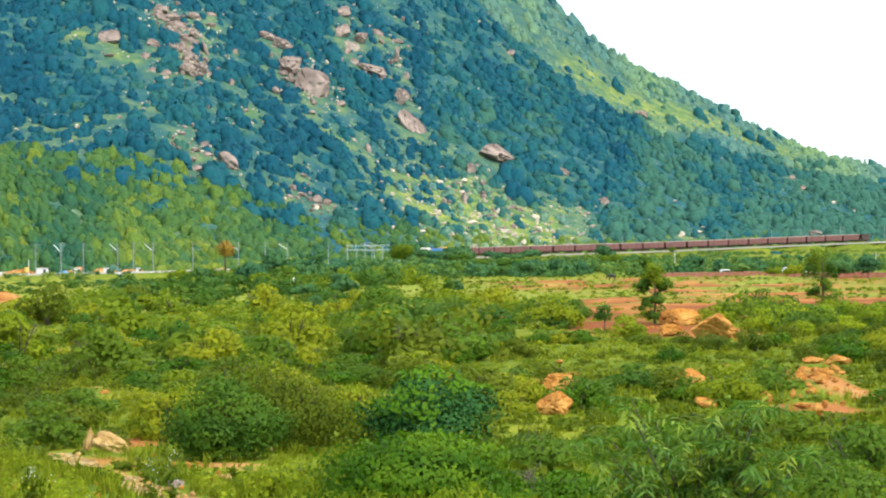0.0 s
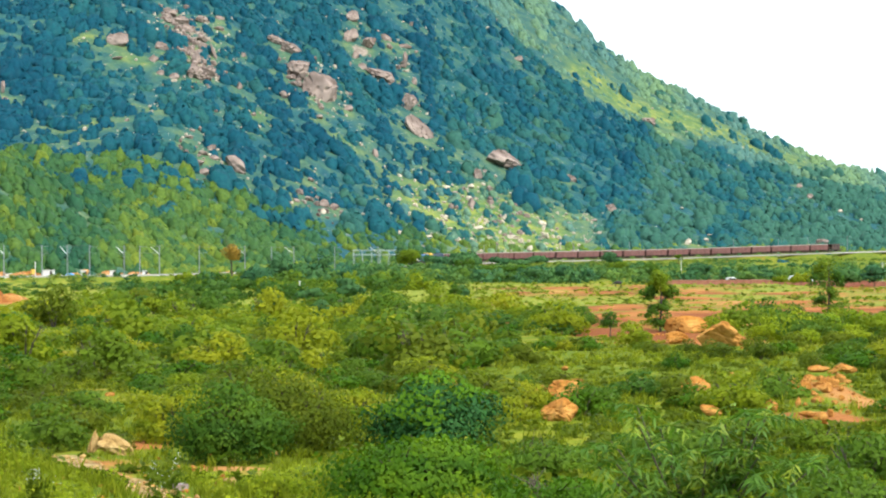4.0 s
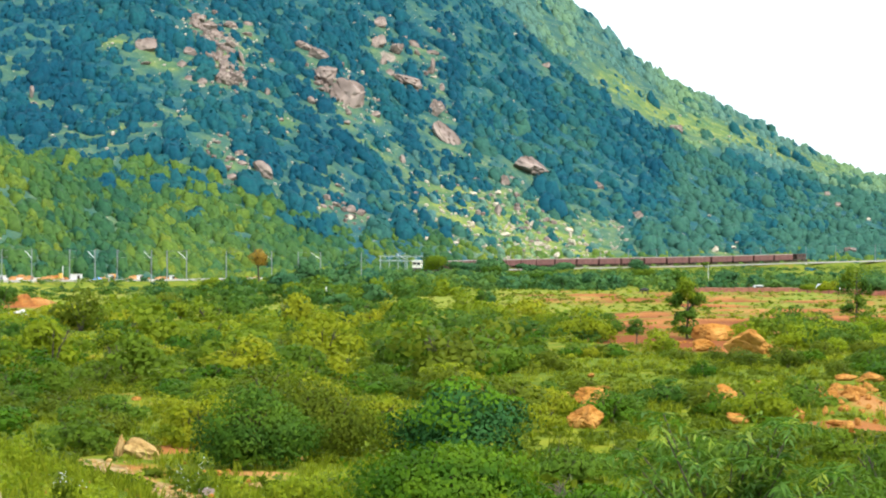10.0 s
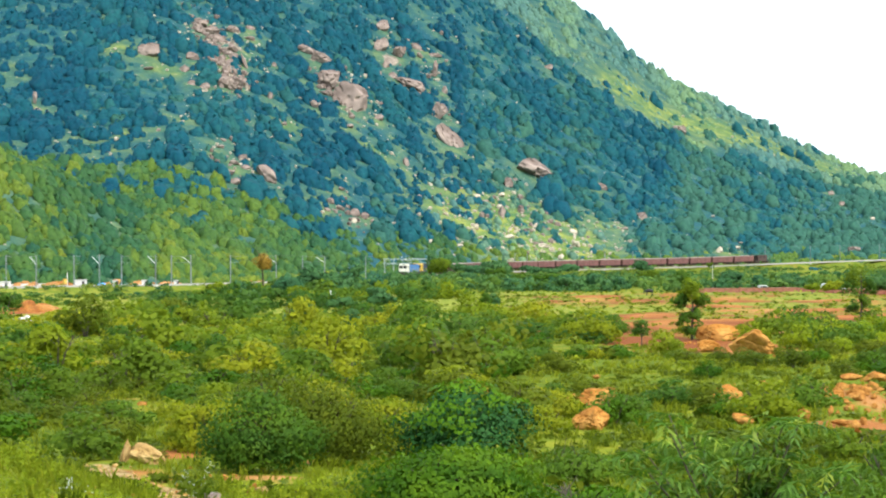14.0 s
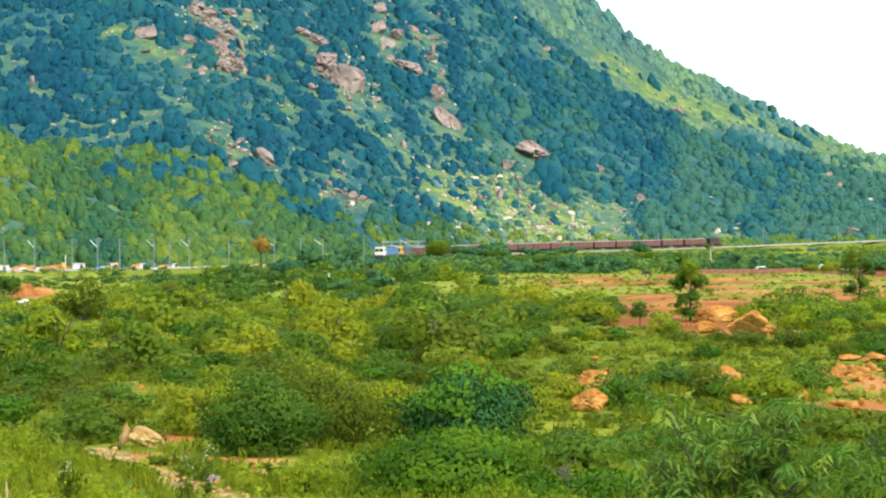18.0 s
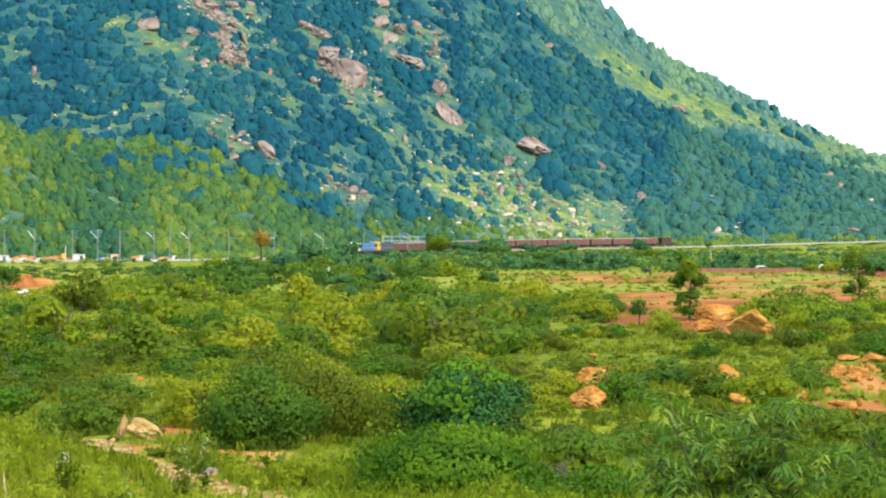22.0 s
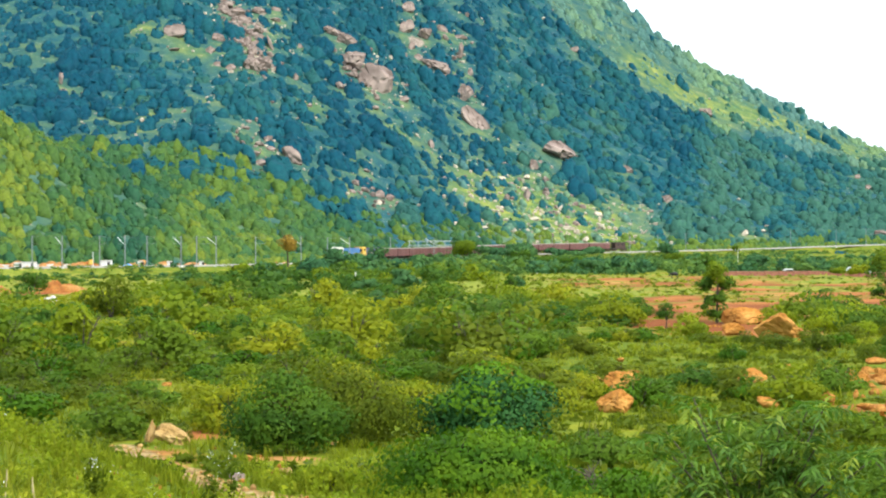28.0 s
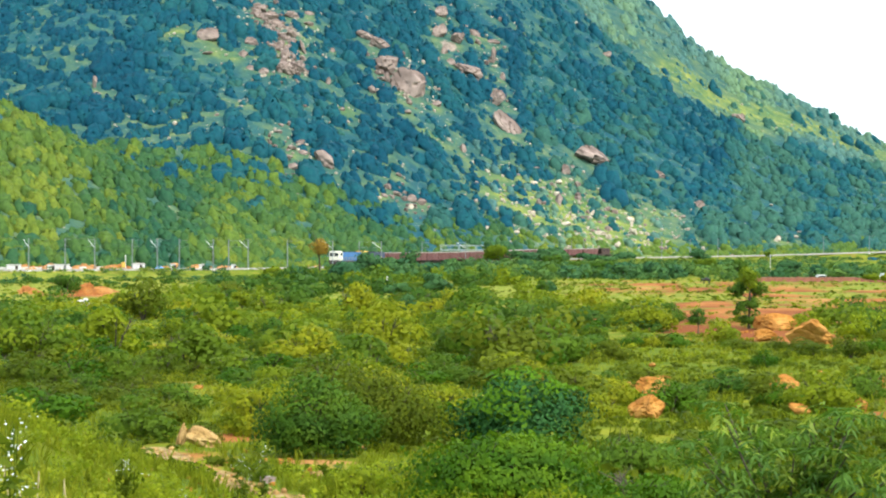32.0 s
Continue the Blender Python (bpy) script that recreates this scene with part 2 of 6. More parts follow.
def bare_rock(x, y):
    """Where sheets of granite lie open on the slope, 0 to 1."""
    v = np.zeros(np.shape(x))
    for cx, cy, rx, ry in ((-103, 930, 9, 20), (-99, 880, 8, 16), (-113, 945, 9, 12), (-54, 918, 8, 12), (-64, 958, 7, 8), (-28, 1005, 8, 18), (-16, 980, 9, 8), (-38, 762, 6, 6)):
        v = np.maximum(v, 0.62 * np.exp(-((x - cx) / rx) ** 2 - ((y - cy) / ry) ** 2))
    return v


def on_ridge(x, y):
    """The upper shoulder along the skyline, its scrub painted for sun and haze."""
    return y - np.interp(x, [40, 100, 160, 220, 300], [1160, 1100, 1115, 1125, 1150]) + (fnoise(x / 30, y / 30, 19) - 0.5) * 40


def surface_z(x, y):
    return np.maximum(ground_z(x, y), np.where(y > 430, hill_z(x, y), -99))


# ---- materials ----
def node_material(name, rough=0.9):
    m = bpy.data.materials.new(name)
    m.use_nodes = True
    n, l = m.node_tree.nodes, m.node_tree.links
    b = n["Principled BSDF"]
    b.inputs["Roughness"].default_value = rough
    return m, n, l, b


def ramp(n, stops):
    r = n.new("ShaderNodeValToRGB")
    e = r.color_ramp.elements
    while len(e) < len(stops):
        e.new(0.5)
    for k, (p, c) in enumerate(stops):
        e[k].position, e[k].color = p, (*c, 1)
    return r


def noise_at(n, l, scale, detail=3.0, stretch=None):
    c = n.new("ShaderNodeTexCoord")
    t = n.new("ShaderNodeTexNoise")
    t.inputs["Scale"].default_value, t.inputs["Detail"].default_value = scale, detail
    if stretch:
        mp = n.new("ShaderNodeMapping")
        mp.inputs["Scale"].default_value = stretch
        l.new(c.outputs["Object"], mp.inputs["Vector"])
        l.new(mp.outputs["Vector"], t.inputs["Vector"])
    else:
        l.new(c.outputs["Object"], t.inputs["Vector"])
    return t


def mixed(n, l, kind, fac, a, b):
    m = n.new("ShaderNodeMixRGB")
    m.blend_type = kind
    for sock, v in zip(m.inputs, (fac, a, b)):
        if isinstance(v, (int, float)):
            sock.default_value = v
        elif isinstance(v, tuple):
            sock.default_value = (*v, 1)
        else:
            l.new(v, sock)
    return m.outputs["Color"]


def bump(n, l, b, height, strength, distance):
    k = n.new("ShaderNodeBump")
    k.inputs["Strength"].default_value, k.inputs["Distance"].default_value = strength, distance
    l.new(height, k.inputs["Height"])
    l.new(k.outputs["Normal"], b.inputs["Normal"])


def plain(name, colour, rough=0.6, metal=0.0, scale=3.0, vary=0.25):
    """A painted or bare surface with dirt and wear at two scales."""
    m, n, l, b = node_material(name, rough)
    b.inputs["Metallic"].default_value = metal
    big, fine = noise_at(n, l, scale, 4.0), noise_at(n, l, scale * 14, 2.0)
    dark = tuple(c * (1 - vary) for c in colour)
    lite = tuple(min(1, c * (1 + vary * 0.6)) for c in colour)
    r = ramp(n, [(0.3, dark), (0.55, colour), (0.8, lite)])
    l.new(big.outputs["Fac"], r.inputs["Fac"])
    f = ramp(n, [(0.3, (0.82, 0.82, 0.82)), (0.7, (1.0, 1.0, 1.0))])
    l.new(fine.outputs["Fac"], f.inputs["Fac"])
    l.new(mixed(n, l, "MULTIPLY", 1.0, r.outputs["Color"], f.outputs["Color"]), b.inputs["Base Color"])
    bump(n, l, b, fine.outputs["Fac"], 0.15, 0.02)
    return m


def foliage(name, stops, glow=0.3, mottle=0.0, gloss=0.1, spread=1.0):
    """Leaves: hue varies from plant to plant and from leaf to leaf, and some light passes through."""
    m, n, l, b = node_material(name, 0.6)
    at = n.new("ShaderNodeAttribute")
    at.attribute_name = "tint"
    info = n.new("ShaderNodeObjectInfo")
    geo = n.new("ShaderNodeNewGeometry")
    add = n.new("ShaderNodeMath")
    add.operation = "MULTIPLY_ADD"
    l.new(info.outputs["Random"], add.inputs[0])
    add.inputs[1].default_value = spread
    l.new(at.outputs["Fac"], add.inputs[2])
    wrap = n.new("ShaderNodeMath")
    wrap.operation = "PINGPONG"
    wrap.inputs[1].default_value = 1.0
    l.new(add.outputs[0], wrap.inputs[0])
    r = ramp(n, stops)
    l.new(wrap.outputs[0], r.inputs["Fac"])
    grain = noise_at(n, l, mottle or 6.0, 4.0)
    spread_out = n.new("ShaderNodeMapRange")
    spread_out.inputs["From Min"].default_value, spread_out.inputs["From Max"].default_value = 0.3, 0.7
    l.new(grain.outputs["Fac"], spread_out.inputs["Value"])
    leaf = ramp(n, [(0.0, (0.70, 0.74, 0.78)), (0.55, (1, 1, 1)), (1.0, (1.30, 1.22, 1.06))])
    l.new(spread_out.outputs["Result"], leaf.inputs["Fac"])
    col = mixed(n, l, "MULTIPLY", 1.0, r.outputs["Color"], leaf.outputs["Color"])
    if not mottle:
        each = ramp(n, [(0.0, (0.86, 0.88, 0.9)), (0.6, (1, 1, 1)), (1.0, (1.16, 1.12, 1.04))])
        l.new(geo.outputs["Random Per Island"], each.inputs["Fac"])
        col = mixed(n, l, "MULTIPLY", 1.0, col, each.outputs["Color"])
    l.new(col, b.inputs["Base Color"])
    b.inputs["Specular IOR Level"].default_value = gloss
    tr = n.new("ShaderNodeBsdfTranslucent")
    l.new(col, tr.inputs["Color"])
    mx = n.new("ShaderNodeMixShader")
    mx.inputs["Fac"].default_value = glow
    l.new(b.outputs["BSDF"], mx.inputs[1])
    l.new(tr.outputs["BSDF"], mx.inputs[2])
    l.new(mx.outputs["Shader"], n["Material Output"].inputs["Surface"])
    return m


def stone(name, a, b_, c, scale=0.8):
    m, n, l, b = node_material(name, 0.92)
    b.inputs["Specular IOR Level"].default_value = 0.15
    big, fine = noise_at(n, l, scale, 5.0), noise_at(n, l, scale * 9, 4.0)
    streak = noise_at(n, l, scale * 1.3, 3.0, (2.2, 2.2, 0.35))
    r = ramp(n, [(0.28, a), (0.5, b_), (0.74, c)])
    l.new(big.outputs["Fac"], r.inputs["Fac"])
    f = ramp(n, [(0.25, (0.6, 0.58, 0.56)), (0.6, (1.05, 1.03, 1.0))])
    l.new(fine.outputs["Fac"], f.inputs["Fac"])
    s = ramp(n, [(0.36, (0.55, 0.53, 0.52)), (0.5, (1, 1, 1))])
    l.new(streak.outputs["Fac"], s.inputs["Fac"])
    col = mixed(n, l, "MULTIPLY", 1.0, r.outputs["Color"], f.outputs["Color"])
    l.new(mixed(n, l, "MULTIPLY", 0.6, col, s.outputs["Color"]), b.inputs["Base Color"])
    bump(n, l, b, fine.outputs["Fac"], 0.6, 0.12 / scale * 0.8)
    return m


# Blue in the hill leaves is distance haze put into the colour.
HAZED_HILL_LEAF = foliage("hazed_hill_leaves", [(0.0, (0.007, 0.070, 0.110)), (0.4, (0.010, 0.088, 0.122)), (0.7, (0.017, 0.106, 0.118)), (1.0, (0.046, 0.138, 0.100))], 0.3, 0.7, 0.05, 0.0)
# Ridge leaves are painted paler still, for sunlight and thicker haze on the skyline.
HAZED_RIDGE_LEAF = foliage("hazed_ridge_leaves", [(0.0, (0.070, 0.185, 0.185)), (0.5, (0.105, 0.215, 0.170)), (1.0, (0.18, 0.29, 0.13))], 0.3, 0.7, 0.05, 0.0)
SPUR_LEAF = foliage("spur_tree_leaves", [(0.0, (0.026, 0.102, 0.054)), (0.35, (0.060, 0.142, 0.038)), (0.65, (0.108, 0.180, 0.028)), (1.0, (0.175, 0.230, 0.03))], 0.35, 0.9, 0.1, 0.0)
SCRUB_LEAF = foliage("scrub_leaves", [(0.0, (0.075, 0.148, 0.014)), (0.35, (0.132, 0.20, 0.011)), (0.7, (0.20, 0.252, 0.010)), (1.0, (0.285, 0.30, 0.014))], 0.5)
PLAIN_LEAF = foliage("plain_scrub_leaves", [(0.0, (0.062, 0.135, 0.020)), (0.35, (0.122, 0.192, 0.014)), (0.7, (0.195, 0.248, 0.011)), (1.0, (0.29, 0.305, 0.014))], 0.5, 1.5, 0.1, 0.0)
DEEP_LEAF = foliage("deep_green_leaves", [(0.0, (0.020, 0.088, 0.022)), (1.0, (0.03, 0.105, 0.022))], 0.25)
VINE_LEAF = foliage("creeper_leaves", [(0.0, (0.065, 0.175, 0.007)), (1.0, (0.10, 0.215, 0.008))], 0.45)
HEDGE_LEAF = foliage("hedge_leaves", [(0.0, (0.038, 0.128, 0.06)), (0.5, (0.075, 0.168, 0.045)), (1.0, (0.14, 0.225, 0.035))], 0.42, 1.0, 0.1, 0.5)
DARK_LEAF = foliage("dark_bush_leaves", [(0.0, (0.048, 0.122, 0.014)), (1.0, (0.095, 0.17, 0.012))], 0.45)
THORN_LEAF = foliage("thorn_bush_leaves", [(0.0, (0.030, 0.085, 0.010)), (0.6, (0.052, 0.12, 0.010)), (1.0, (0.085, 0.16, 0.010))], 0.38)
BRIGHT_LEAF = foliage("bright_bush_leaves", [(0.0, (0.036, 0.108, 0.004)), (1.0, (0.072, 0.155, 0.005))], 0.4)
OLIVE_LEAF = foliage("olive_bush_leaves", [(0.0, (0.075, 0.116, 0.007)), (1.0, (0.128, 0.162, 0.009))], 0.46)
YELLOW_LEAF = foliage("yellow_green_leaves", [(0.0, (0.17, 0.26, 0.008)), (1.0, (0.27, 0.33, 0.012))], 0.45)
RUST_LEAF = foliage("rusty_tree_leaves", [(0.0, (0.24, 0.16, 0.02)), (1.0, (0.32, 0.20, 0.03))], 0.35)
GRASS = foliage("grass_blades", [(0.0, (0.20, 0.25, 0.012)), (0.5, (0.28, 0.32, 0.018)), (1.0, (0.38, 0.38, 0.04))], 0.6, spread=0.0)
MEADOW_LEAF = foliage("meadow_weed_leaves", [(0.0, (0.18, 0.25, 0.012)), (0.5, (0.26, 0.32, 0.016)), (1.0, (0.36, 0.38, 0.03))], 0.6, spread=0.0)
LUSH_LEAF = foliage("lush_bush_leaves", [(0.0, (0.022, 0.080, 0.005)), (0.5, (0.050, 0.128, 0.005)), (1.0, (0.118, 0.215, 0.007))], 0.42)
BARK = plain("bark", (0.085, 0.068, 0.045), 0.95, 0, 6.0, 0.4)
GRANITE = stone("pale_pink_granite", (0.115, 0.088, 0.082), (0.235, 0.182, 0.162), (0.355, 0.288, 0.252), 0.3)
PALE_GRANITE = stone("bleached_granite", (0.30, 0.26, 0.21), (0.46, 0.40, 0.32), (0.56, 0.50, 0.41), 0.4)
TAN_ROCK = stone("pale_tan_rock", (0.23, 0.13, 0.045), (0.40, 0.255, 0.095), (0.50, 0.36, 0.16), 1.6)
ORANGE_ROCK = stone("orange_weathered_rock", (0.24, 0.09, 0.02), (0.40, 0.172, 0.034), (0.48, 0.26, 0.075), 0.9)
SPOIL_ROCK = stone("pale_orange_spoil", (0.24, 0.105, 0.035), (0.42, 0.21, 0.075), (0.52, 0.34, 0.16), 0.9)
WAGON_PAINT = plain("oxide_red_wagon_paint", (0.185, 0.078, 0.072), 0.75, 0, 0.8, 0.35)
RAIL_PAINT = plain("faded_rail_paint", (0.46, 0.37, 0.35), 0.8, 0, 0.6, 0.35)
UNDER = plain("grimy_underframe", (0.06, 0.05, 0.045), 0.9)
CREAM = plain("cream_loco_paint", (0.75, 0.72, 0.62), 0.5, 0, 1.5, 0.12)
BLUE = plain("blue_loco_paint", (0.045, 0.17, 0.40), 0.5, 0, 1.5, 0.2)
YELLOW = plain("yellow_loco_paint", (0.72, 0.45, 0.08), 0.5, 0, 1.5, 0.2)
NAVY = plain("dark_loco_paint", (0.045, 0.06, 0.11), 0.5, 0, 1.5, 0.2)
GLASS_DARK = plain("dark_window_glass", (0.02, 0.025, 0.03), 0.1, 0, 4.0, 0.1)
STEEL = plain("galvanised_steel", (0.27, 0.30, 0.31), 0.55, 0.3, 2.0, 0.2)
CONCRETE = plain("pale_concrete", (0.55, 0.54, 0.50), 0.9, 0, 1.2, 0.2)
WHITE = plain("white_paint", (0.66, 0.67, 0.66), 0.6, 0, 1.2, 0.1)
BALLAST = plain("grey_ballast", (0.27, 0.25, 0.21), 0.95, 0, 1.5, 0.3)
RUST = plain("rusty_rail_steel", (0.20, 0.12, 0.08), 0.6, 0.5, 4.0, 0.3)


def ground_material():
    m, n, l, b = node_material("scrub_grass_and_red_soil", 0.95)
    big, mid, fine = noise_at(n, l, 0.09, 5.0, (1, 0.45, 1)), noise_at(n, l, 0.45, 5.0), noise_at(n, l, 6.0, 4.0)
    grass = ramp(n, [(0.3, (0.065, 0.108, 0.008)), (0.5, (0.115, 0.15, 0.010)), (0.74, (0.19, 0.19, 0.016))])
    l.new(mid.outputs["Fac"], grass.inputs["Fac"])
    soil = ramp(n, [(0.42, (0.19, 0.060, 0.02)), (0.57, (0.31, 0.118, 0.034)), (0.72, (0.39, 0.225, 0.075))])
    l.new(big.outputs["Fac"], soil.inputs["Fac"])
    wide = noise_at(n, l, 0.07, 4.0, (1, 0.3, 1))
    tone = ramp(n, [(0.3, (0.62, 0.74, 0.7)), (0.5, (1, 1, 1)), (0.68, (1.25, 1.15, 1.0))])
    l.new(wide.outputs["Fac"], tone.inputs["Fac"])
    grass_out = mixed(n, l, "MULTIPLY", 1.0, grass.outputs["Color"], tone.outputs["Color"])
    dry = n.new("ShaderNodeAttribute")
    dry.attribute_name = "dry"
    hay = ramp(n, [(0.3, (0.095, 0.145, 0.016)), (0.5, (0.17, 0.20, 0.024)), (0.7, (0.31, 0.26, 0.05))])
    l.new(mid.outputs["Fac"], hay.inputs["Fac"])
    grass_out = mixed(n, l, "MIX", dry.outputs["Fac"], grass_out, hay.outputs["Color"])
    at = n.new("ShaderNodeAttribute")
    at.attribute_name = "soil"
    edge = n.new("ShaderNodeMath")
    edge.operation = "MULTIPLY_ADD"
    l.new(mid.outputs["Fac"], edge.inputs[0])
    edge.inputs[1].default_value = 0.7
    l.new(at.outputs["Fac"], edge.inputs[2])
    cut = ramp(n, [(0.74, (0, 0, 0)), (0.88, (1, 1, 1))])
    l.new(edge.outputs[0], cut.inputs["Fac"])
    f = ramp(n, [(0.25, (0.7, 0.7, 0.7)), (0.7, (1.1, 1.1, 1.1))])
    l.new(fine.outputs["Fac"], f.inputs["Fac"])
    col = mixed(n, l, "MIX", cut.outputs["Color"], grass_out, soil.outputs["Color"])
    sand = n.new("ShaderNodeAttribute")
    sand.attribute_name = "sand"
    edge = ramp(n, [(0.25, (0, 0, 0)), (0.55, (1, 1, 1))])
    l.new(sand.outputs["Fac"], edge.inputs["Fac"])
    worn = ramp(n, [(0.35, (0.15, 0.085, 0.035)), (0.5, (0.27, 0.175, 0.07)), (0.66, (0.40, 0.31, 0.15))])
    gritty = noise_at(n, l, 3.4, 6.0, (1, 0.5, 1))
    l.new(gritty.outputs["Fac"], worn.inputs["Fac"])
    col = mixed(n, l, "MIX", edge.outputs["Color"], col, worn.outputs["Color"])
    l.new(mixed(n, l, "MULTIPLY", 1.0, col, f.outputs["Color"]), b.inputs["Base Color"])
    b.inputs["Specular IOR Level"].default_value = 0.05
    bump(n, l, b, fine.outputs["Fac"], 0.5, 0.1)
    return m


def hill_material():
    m, n, l, b = node_material("hazed_hill_grass_and_rubble", 0.95)
    big, mid, fine = noise_at(n, l, 0.012, 4.0), noise_at(n, l, 0.12, 5.0), noise_at(n, l, 0.6, 4.0)
    # Blue in this grass ramp is painted haze, not the grass's own hue.
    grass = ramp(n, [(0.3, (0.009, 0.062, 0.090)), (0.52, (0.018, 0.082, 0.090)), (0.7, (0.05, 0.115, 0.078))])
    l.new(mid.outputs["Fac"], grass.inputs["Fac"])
    f = ramp(n, [(0.3, (0.75, 0.75, 0.75)), (0.7, (1.1, 1.1, 1.1))])
    l.new(fine.outputs["Fac"], f.inputs["Fac"])
    rub = ramp(n, [(0.66, (0, 0, 0)), (0.72, (1, 1, 1))])
    l.new(fine.outputs["Fac"], rub.inputs["Fac"])
    at = n.new("ShaderNodeAttribute")
    at.attribute_name = "meadow"
    tall = ramp(n, [(0.32, (0.05, 0.12, 0.05)), (0.5, (0.125, 0.18, 0.045)), (0.68, (0.25, 0.265, 0.055))])
    l.new(mid.outputs["Fac"], tall.inputs["Fac"])
    col = mixed(n, l, "MIX", at.outputs["Fac"], grass.outputs["Color"], tall.outputs["Color"])
    bare = n.new("ShaderNodeAttribute")
    bare.attribute_name = "bare_rock"
    face = n.new("ShaderNodeMath")
    face.operation = "MULTIPLY_ADD"
    l.new(mid.outputs["Fac"], face.inputs[0])
    face.inputs[1].default_value = 0.8
    l.new(bare.outputs["Fac"], face.inputs[2])
    shown = ramp(n, [(0.86, (0, 0, 0)), (0.98, (1, 1, 1))])
    l.new(face.outputs[0], shown.inputs["Fac"])
    rock = ramp(n, [(0.3, (0.12, 0.10, 0.085)), (0.6, (0.27, 0.215, 0.175)), (0.75, (0.35, 0.28, 0.225))])
    l.new(fine.outputs["Fac"], rock.inputs["Fac"])
    col = mixed(n, l, "MIX", rub.outputs["Color"], col, (0.30, 0.24, 0.19))
    col = mixed(n, l, "MIX", shown.outputs["Color"], col, rock.outputs["Color"])
    l.new(mixed(n, l, "MULTIPLY", 1.0, col, f.outputs["Color"]), b.inputs["Base Color"])
    b.inputs["Specular IOR Level"].default_value = 0.1
    bump(n, l, b, fine.outputs["Fac"], 0.6, 0.8)
    return m


GROUND = ground_material()
HILL = hill_material()


# ---- mesh helpers ----
def array_mesh(name, verts, quads, material, smooth_faces=False, attrs=()):
    """A mesh from arrays of vertices and of four-cornered faces, with float attributes at the vertices."""
    me = bpy.data.meshes.new(name)
    me.vertices.add(len(verts))
    me.vertices.foreach_set("co", np.asarray(verts, np.float32).ravel())
    quads = np.asarray(quads, np.int32)
    me.loops.add(quads.size)
    me.loops.foreach_set("vertex_index", quads.ravel())
    me.polygons.add(len(quads))
    me.polygons.foreach_set("loop_start", np.arange(len(quads), dtype=np.int32) * 4)
    if smooth_faces:
        me.polygons.foreach_set("use_smooth", np.ones(len(quads), bool))
    for key, values in attrs:
        me.attributes.new(key, "FLOAT", "POINT").data.foreach_set("value", np.asarray(values, np.float32))
    me.materials.append(material)
    me.update(calc_edges=True)
    return me


def leaves_mesh(name, cards, material, tint=None):
    """cards: n x 4 x 3 corners of leaves; a fifth row, or four more, hold the way the foliage faces there."""
    n = len(cards)
    attrs = [("tint", np.repeat(tint, 4))] if tint is not None else ()
    me = array_mesh(name, cards[:, :4].reshape(-1, 3), np.arange(n * 4).reshape(n, 4), material, False, attrs)
    if cards.shape[1] > 4:
        soft = (np.repeat(cards[:, 4], 4, axis=0) if cards.shape[1] == 5 else cards[:, 4:].reshape(-1, 3)).astype(np.float32)
        me.attributes.new("custom_normal", "FLOAT_VECTOR", "POINT").data.foreach_set("vector", soft.ravel())
        me.update()
    return me


def leaf_cards(rng, centre, normal, size, long=1.3):
    """Diamond leaves or leaf clumps at the centres, facing along the normals."""
    n = len(centre)
    normal = normal / np.linalg.norm(normal, axis=1)[:, None]
    r = rng.normal(size=(n, 3))
    u = np.cross(normal, r)
    u /= np.linalg.norm(u, axis=1)[:, None] + 1e-9
    v = np.cross(normal, u)
    a, b = u * (size * long)[:, None] * 0.5, v * size[:, None] * 0.5
    return np.stack([centre - a, centre - b * 1.0 + a * 0.15, centre + a, centre + b + a * 0.1], 1)


def crown(rng, n, wide, high, leaf, lumps=9, base=0.0, ragged=0.25, flat=0.75):
    """Leaf clumps over uneven lumps that fill a crown wide across and high tall."""
    c, rad = [], []
    flat = min(flat, 0.85 * high / wide)
    for k in range(lumps):
        a, q = rng.uniform(0, 2 * math.pi), math.sqrt(rng.uniform(0.0, 1)) * 0.34
        h = rng.uniform(0.2, 0.78) * (1 - 0.5 * (q / 0.34) ** 2)
        c.append((math.cos(a) * q * wide, math.sin(a) * q * wide, base + h * high))
        rad.append(rng.uniform(0.16, 0.29) * wide)
    c, rad = np.array(c), np.array(rad)
    pick = rng.choice(lumps, n, p=rad ** 2 / (rad ** 2).sum())
    d = rng.normal(size=(n, 3))
    d[:, 2] += 0.35
    d /= np.linalg.norm(d, axis=1)[:, None]
    shell = rad[pick] * (1 - ragged * rng.uniform(-0.6, 1, n) ** 2 * np.sign(rng.uniform(-0.25, 1, n)))
    pos = c[pick] + d * shell[:, None] * np.array([1, 1, flat])
    pos[:, 2] = np.maximum(pos[:, 2], 0.02 * high + rng.uniform(0, 0.12, n) * high)
    nor = d + rng.normal(size=(n, 3)) * 0.4
    cards = leaf_cards(rng, pos, nor, leaf * rng.uniform(0.6, 1.4, n))
    whole = (pos - np.array([0, 0, base + high * 0.3])) / np.array([wide * 0.5, wide * 0.5, high * 0.6])
    soft = 0.6 * d + 0.5 * whole + 0.08 * rng.normal(size=(n, 3)) + np.array([0, 0, 0.1])
    soft /= np.linalg.norm(soft, axis=1)[:, None]
    return np.concatenate([cards, soft[:, None, :]], 1)


